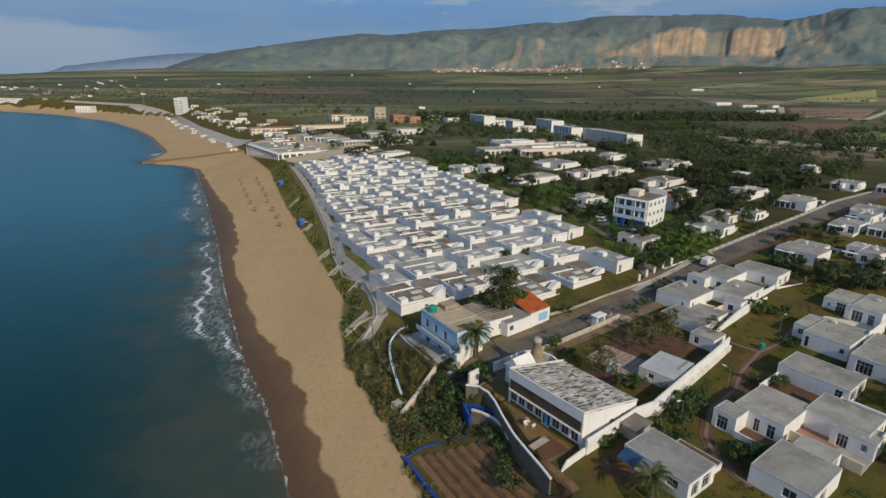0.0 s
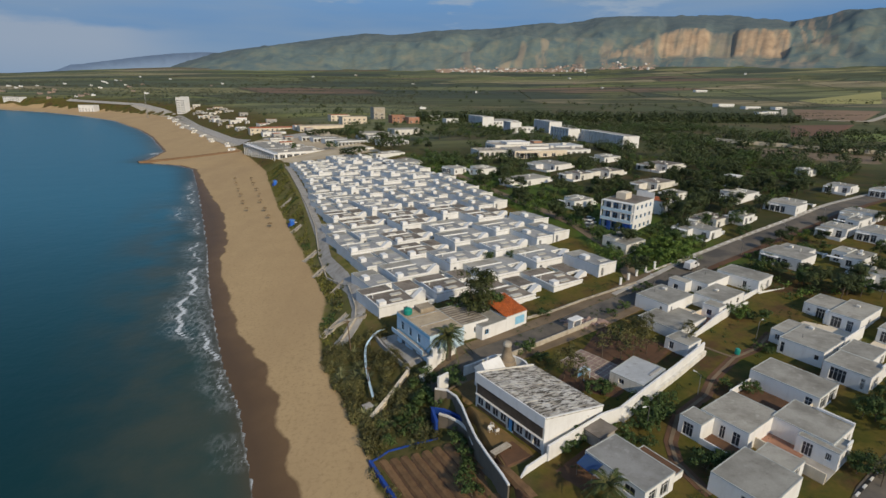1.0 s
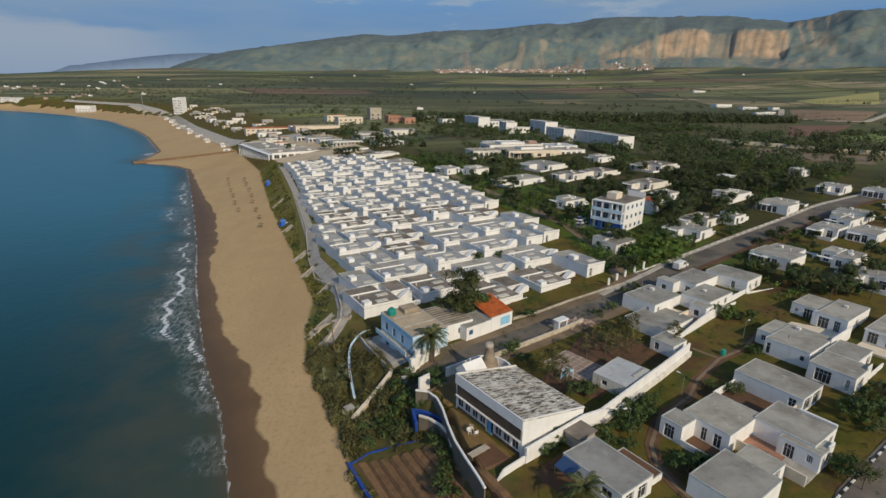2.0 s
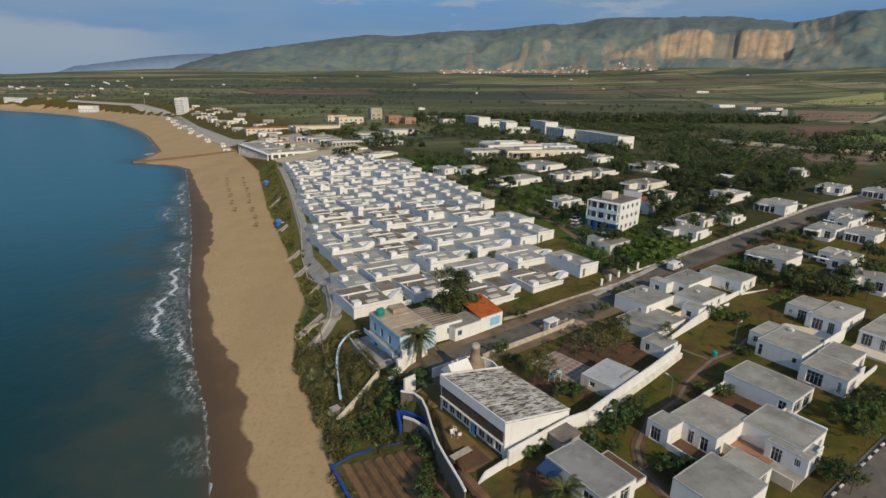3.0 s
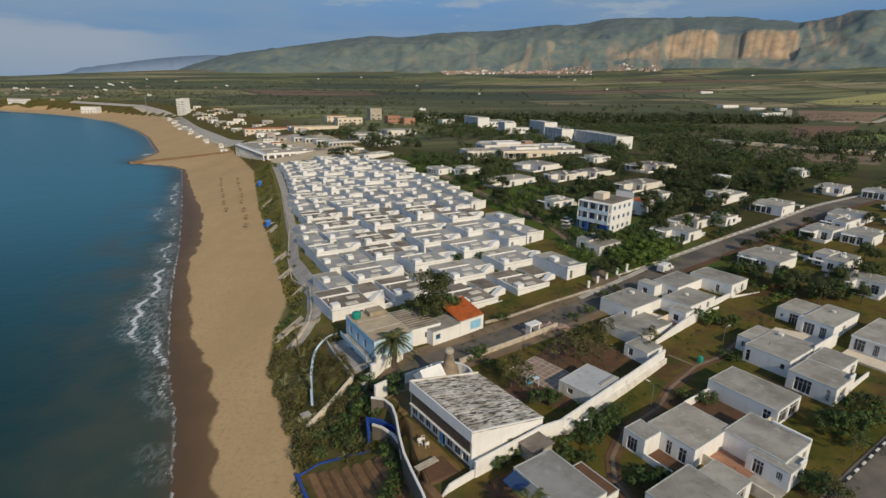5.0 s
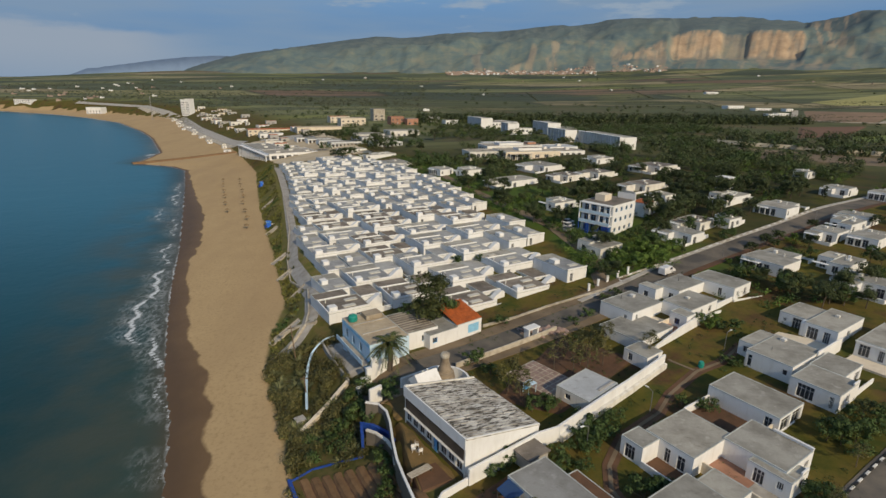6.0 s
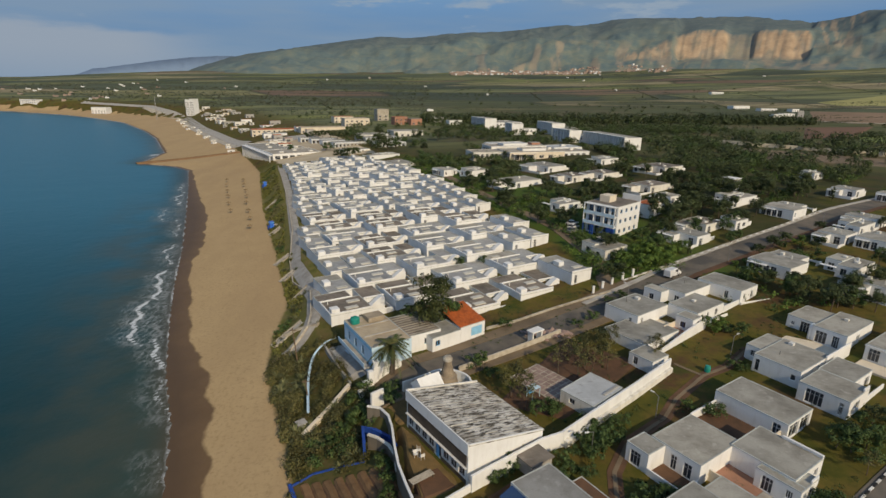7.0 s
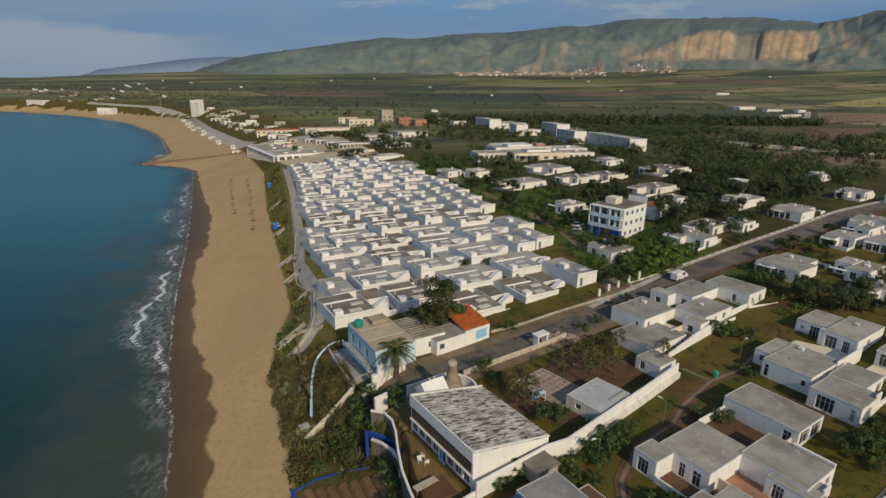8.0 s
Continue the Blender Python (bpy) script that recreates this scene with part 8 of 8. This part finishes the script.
t = empty("water_tank", Matrix.Translation((6.4, 86.0, 13.1)), "round teal plastic water tank on the villa roof", "water tank")
part("tank", lathe([(0.75, 0), (0.8, 0.1), (0.8, 0.9), (0.7, 1.05), (0.3, 1.2)], 14), TEAL, t), part("lid", lathe([(0.28, 1.2), (0.28, 1.28), (0.1, 1.32)], 10), TEAL, t)
t = empty("garden_shelter", Matrix.Translation((33.4, 67.6, gz(33.4, 67.6) + 0.1)) @ pose(0, 0, 0, 0, 0, 35), "small blue metal shelter by the plaza", "shelter")
for sx in (0, 1.5):
    for sy in (0, 1.1):
        part("post", tube((sx, sy, 0), (sx, sy, 1.5), 0.05, 0.05), PALE_BLUE, t)
part("roof", box(-0.1, -0.1, 1.5, 1.6, 1.2, 1.58, 0.02), PALE_BLUE, t), part("panel", box(0.05, 1.08, 0.2, 1.45, 1.12, 1.0), SKY_BLUE, t)
t = empty("bus_shelter", Matrix.Translation((36.8, 84.0, gz(36.8, 84))) @ pose(0, 0, 0, 0, 0, 33), "small white arched shelter by the street", "shelter")
part("pillar", box(0, 0, -0.3, 0.3, 1.2, 2.1, 0.03), WHITE, t), part("pillar", box(2.1, 0, -0.3, 2.4, 1.2, 2.1, 0.03), WHITE, t), part("roof", box(-0.2, -0.2, 2.11, 2.6, 1.4, 2.35, 0.05), WHITE, t)
t = empty("water_barrel", Matrix.Translation((62.0, 73.6, gz(62, 73.6))), "teal plastic barrel standing on the lawn", "barrel")
part("barrel", lathe([(0.36, 0), (0.42, 0.12), (0.44, 0.5), (0.42, 0.9), (0.36, 1.0)], 14), TEAL, t), part("lid", lathe([(0.34, 1.0), (0.34, 1.06), (0.1, 1.08)], 12), TEAL, t)
# rubble heap beside the street wall
bm = bmesh.new()
rng4 = random.Random(21)
for _ in range(60):
    x, y = 40.5 + rng4.gauss(0, 2.2), 87.4 + rng4.gauss(0, 0.7)
    s = rng4.uniform(0.25, 0.8)
    c = bmesh.ops.create_icosphere(bm, subdivisions=1, radius=s)
    for v in c["verts"]:
        v.co = Vector((v.co.x * rng4.uniform(0.7, 1.2) + x, v.co.y * rng4.uniform(0.7, 1.2) + y, v.co.z * rng4.uniform(0.5, 0.9) + gz(x, y) + 0.1))
tagged(part("rubble_heap", bm, SLAB), "heap of pinkish broken rubble by the street", "rubble", kind="stuff")

# ---- far shore ----
t = empty("tower_block", Matrix.Translation((-290, 738, gz(-290, 738) - 1)) @ pose(0, 0, 0, 0, 0, -20) @ Matrix.Diagonal((0.86, 0.86, 0.98, 1)), "white twin tower block near the far beach", "tower")
for k, (u0, h) in enumerate(((0, 24), (8.3, 25.0))):
    block(t, u0, 0, u0 + 7.2, 11, h, [("S", 0.7 + 2.2 * i, 2.0 + 2.2 * i, 1.2 + 3 * f, 2.8 + 3 * f) for i in range(3) for f in range(7)], z0=-3)
part("core", box(7.23, 1.5, -3, 8.27, 9, 23, 0.03), GREY_WALL, t)
t = empty("radio_mast", Matrix.Translation((-318, 716, gz(-318, 716))), "thin steel lattice mast by the far road", "mast")
for sx, sy in ((-0.8, -0.8), (0.8, -0.8), (0, 0.9)):
    part("leg", tube((sx, sy, -1), (sx * 0.2, sy * 0.2, 30), 0.22, 0.12, 5), METAL, t)
for k in range(5):
    part("brace", box(-0.9 + 0.12 * k, -0.1, 4 + 5 * k, 0.9 - 0.12 * k, 0.1, 4.3 + 5 * k), METAL, t)


def shore_house(x, y, turn, w, d, h, wall, roof, label, openings=True):
    t = empty("seafront_house", Matrix.Translation((x, y, gz(x, y) - 0.3)) @ pose(0, 0, 0, 0, 0, turn), label, "house", "seafront buildings")
    n = max(1, int(w / 4))
    ops = [("S", (i + 0.25) * w / n, (i + 0.65) * w / n, 0.8, min(2.4, h - 0.5)) for i in range(n)] if openings else []
    if h > 5.5:
        ops += [("S", (i + 0.25) * w / n, (i + 0.65) * w / n, 3.8, 5.2) for i in range(n)]
    block(t, 0, 0, w, d, h, ops, z0=-3, wall=wall, roof=roof)
    return t


R5 = random.Random(33)
for k in range(46):   # buildings along the seafront road
    y = 368 + (k + R5.uniform(0, 0.8)) / 46 * 410
    x = np.interp(y, [352, 408, 462, 580, 728, 830], [-90, -112, -140, -210, -286, -380]) + 13 + R5.choice((0, 2, 10, 22, 36)) + R5.uniform(0, 6)
    shore_house(x, y, 28 + R5.uniform(-12, 12), R5.uniform(3.5, 12), R5.uniform(3.5, 8), R5.choice((2.2, 2.8, 3.2, 4.2)), R5.choice((WHITE, CREAM, WHITE_OLD, GREY_WALL)), R5.choice((ROOF, ROOF_BROWN, ROOF_BEIGE, TILE)), "low seafront building with flat roof")
for k in range(20):   # beach cafes on the sand edge
    y = 392 + (k + R5.uniform(0, 0.9)) * 17
    x = np.interp(y, [352, 408, 462, 580, 728, 830], [-90, -112, -140, -210, -286, -380]) - 9 - R5.uniform(0, 9)
    shore_house(x, y, 28 + R5.uniform(-15, 15), R5.uniform(2.0, 5), R5.uniform(2.0, 4), R5.uniform(1.5, 2.2), R5.choice((WHITE, WHITE_OLD, WHITE_OLD, CREAM, WHITE)), R5.choice((ROOF, WHITE_OLD, ROOF_BEIGE)), "small white beach cafe by the sand")
for x, y, w, d, h, turn in ((-636, 931, 34, 12, 6, -18), (-463, 826, 23, 12, 10, -8), (478, 783, 30, 12, 5, 15), (495, 744, 26, 10, 4, 10), (446, 641, 12, 8, 4, 10), (470, 660, 16, 8, 3.5, 5), (530, 730, 14, 8, 4, 20), (640, 1148, 26, 12, 5, 0)):
    shore_house(x, y, turn, w, d, h, WHITE, ROOF, "long white farm building on the plain" if x > 0 else "white building at the end of the bay")
# wide market hall on the sand at the end of the village
t = empty("market_hall", Matrix.Translation((-68.4, 320.0, 7.4)) @ pose(0, 0, 0, 0, 0, 31), "wide low white market hall with arcades and grey roofs", "hall")
block(t, 0, 0, 30, 22, 3.5, [("S", 1.2 + 4.4 * k, 4.4 + 4.4 * k, 0.4, 2.5) for k in range(6)] + [("W", 1.5 + 4 * k, 3.9 + 4 * k, 0.3, 2.5) for k in range(5)], z0=-6, roof=ROOF_DUSTY, rim=0.3, edge=WHITE)
block(t, 0, 22.03, 17, 64, 3.3, [("W", 1.5 + 4 * k, 3.9 + 4 * k, 0.3, 2.5) for k in range(10)], z0=-5, roof=ROOF, rim=0.3, edge=WHITE)
block(t, 17.03, 22.03, 30, 40, 3.1, [], z0=-5, roof=ROOF_DUSTY, rim=0.25, edge=WHITE)
for k in range(17):
    part("arcade_pier", box(-2.2, 0.2 + 3.95 * k, -5, -1.6, 0.9 + 3.95 * k, 2.6, 0.03), WHITE, t)
part("arcade_roof", box(-2.4, 0.0, 2.6, -0.04, 64.0, 2.95, 0.03), WHITE, t)
for u, v in ((6, 6), (16, 12), (24, 5), (7, 34), (10, 50), (23, 30)):
    part("roof_box", box(u, v, 3.2, u + 2.4, v + 1.8, 4.3, 0.04), WHITE_OLD, t)
# white arcaded buildings at the end of the village
ARCADES = ((-66, 386, 14, 9, 3.4), (-56, 374, 16, 9, 3.4), (-46, 360, 18, 9, 3.4), (-36, 345, 22, 9, 3.6), (-8, 330, 18, 9, 3.4), (-17, 352, 24, 10, 4.0))
for x, y, w, d, h in ARCADES:
    t = shore_house(x, y, 24, w, d, h, WHITE, ROOF, "white arcaded low building by the village end", False)
    n = int(w / 2.4)
    for k in range(n + 1):   # arcade along the front
        part("arcade_pier", box(k * w / n - 0.3, -2.0, -1.0, k * w / n + 0.3, -1.5, h - 0.5, 0.03), WHITE, t)
    part("arcade_roof", box(-0.4, -2.1, h - 0.5, w + 0.4, -0.02, h - 0.1, 0.03), WHITE, t)
    for k in range(n):
        part("shop_door", box((k + 0.3) * w / n, -0.08, 0.1, (k + 0.8) * w / n, -0.03, 2.3), GLASS, t)
for x, y, w, d, h, wl2, rf in ((-120, 454, 48, 14, 6.0, CREAM, TILE), (-76, 436, 36, 12, 5.0, CREAM, ROOF_BEIGE), (-46, 471, 22, 12, 7.0, CREAM, ROOF_BEIGE), (-21, 512, 11, 10, 11.0, STONE, ROOF_BROWN), (-3, 469, 12, 10, 7.0, BRICK_RED, TILE), (11, 463, 10, 9, 5.5, BRICK_RED, ROOF_BROWN),
                              (-60, 505, 18, 12, 6.0, CREAM, TILE), (-22, 366, 20, 14, 4.5, WHITE_OLD, ROOF), (0, 381, 22, 14, 4.5, WHITE_OLD, ROOF), (28, 500, 14, 9, 5, WHITE, ROOF), (44, 470, 12, 8, 4, WHITE, ROOF), (-104, 430, 18, 10, 4.0, WHITE, ROOF)):
    shore_house(x, y, 22, w, d, h, wl2, rf, "pale building on the edge of the town")



def specks(name, spots, material, label):
    """Far-off houses in one mesh: (x, y, width, depth, height, turn)."""
    bm = bmesh.new()
    for x, y, w, d, h, a in spots:
        z = max(gz(x, y), slope_z(x, y))
        c, s = math.cos(a), math.sin(a)
        vs = []
        for zz in (z - 3, z + h):
            for u, v in ((0, 0), (w, 0), (w, d), (0, d)):
                vs.append(bm.verts.new((x + u * c - v * s, y + u * s + v * c, zz)))
        for q in ((4, 5, 6, 7), (0, 1, 5, 4), (1, 2, 6, 5), (2, 3, 7, 6), (3, 0, 4, 7)):
            bm.faces.new([vs[k] for k in q])
        e = 0.06 * w
        add_box(bm, x + w * 0.2 * c, y + w * 0.2 * s, z + h, x + w * 0.2 * c + e * 3, y + w * 0.2 * s + e * 3, z + h + 1.2)
    return tagged(part(name, bm, material), label, "houses", kind="stuff")


pale, warm = [], []
for _ in range(950):   # hill town below the ridge
    a = radians(R5.uniform(3.5, 18.5) if R5.random() < 0.93 else R5.uniform(20, 25))
    r = R5.uniform(2400, 2640) + 50 * fbm(math.degrees(a), 0.0)
    if fbm(math.degrees(a) * 0.5, r * 0.006, 1.0) < -0.25:
        continue
    (pale if R5.random() < 0.18 else warm).append((r * math.sin(a), r * math.cos(a), R5.uniform(6, 14), R5.uniform(6, 10), R5.uniform(3, 8), R5.uniform(-0.6, 0.6)))
for _ in range(44):   # farms over the plain
    a, r = radians(R5.uniform(-33, 44)), R5.uniform(620, 2300)
    x, y = r * math.sin(a), r * math.cos(a)
    if x < foot(y) + 90 or fbm(x * 0.003, y * 0.003, 8.0) < 0.0:
        continue
    (pale if R5.random() < 0.7 else warm).append((x, y, R5.uniform(4, 9), R5.uniform(3, 6), R5.uniform(2, 3.2), R5.uniform(-0.6, 0.6)))
for _ in range(30):    # far coast town
    a, r = radians(R5.uniform(-36, -24)), R5.uniform(1050, 1900)
    x, y = r * math.sin(a), r * math.cos(a)
    if x > foot(y) + 10:
        (warm if R5.random() < 0.6 else pale).append((x, y, R5.uniform(4, 9), R5.uniform(3, 6), R5.uniform(2, 3), R5.uniform(-0.5, 0.5)))
specks("far_houses", pale, WHITE, "scattered pale houses and farms across the plain")
specks("far_houses", warm, TOWN, "pinkish and tan houses of the hill town")
# white walled lane at the edge of the farmland
wall_run("estate_wall", [(206, 350), (221, 328), (242, 309), (255, 293), (276, 275), (320, 240)], 2.2, 0.6, CREAM, "long pale estate wall beside the fields", sink=2, step=15)

# low sandy groyne across the beach
bm = bmesh.new()
rows = []
pts = [(-164.5, 352.5), (-152, 358), (-138, 368), (-124, 382), (-112, 394)]
for k, (x, y) in enumerate(pts):
    for i in range(4):
        if k == len(pts) - 1 and i:
            break
        f = i / 4
        nx, ny = pts[min(k + 1, len(pts) - 1)]
        cx, cy = x + (nx - x) * f, y + (ny - y) * f
        w = 4.4 + 1.4 * fbm(cx * 0.2, cy * 0.2)
        rows.append([bm.verts.new((cx - 0.6 * o * w, cy + 0.8 * o * w, gz(cx - 0.6 * o * w, cy + 0.8 * o * w) + hgt)) for o, hgt in ((-1, -0.4), (-0.45, 0.7), (0.1, 0.95), (0.55, 0.6), (1, -0.4))])
for r0, r1 in zip(rows, rows[1:]):
    for k in range(4):
        bm.faces.new((r0[k], r1[k], r1[k + 1], r0[k + 1]))
tagged(part("groyne", bm, plain("damp groyne sand", (0.30, 0.175, 0.085), (0.21, 0.12, 0.06), 0.3, 0.9)), "low brown sandy groyne across the beach", "groyne", kind="structure")
t = empty("beach_hut", Matrix.Translation((-0.4, 70.4, gz(-0.4, 70.4))) @ pose(0, 0, 0, 0, 0, 35), "small grey concrete hut at the scarp foot", "hut")
part("body", box(0, 0, -0.5, 1.3, 1.2, 1.0, 0.04), GREY_WALL, t), part("roof", box(-0.1, -0.1, 1.004, 1.4, 1.3, 1.12, 0.02), CONCRETE, t)
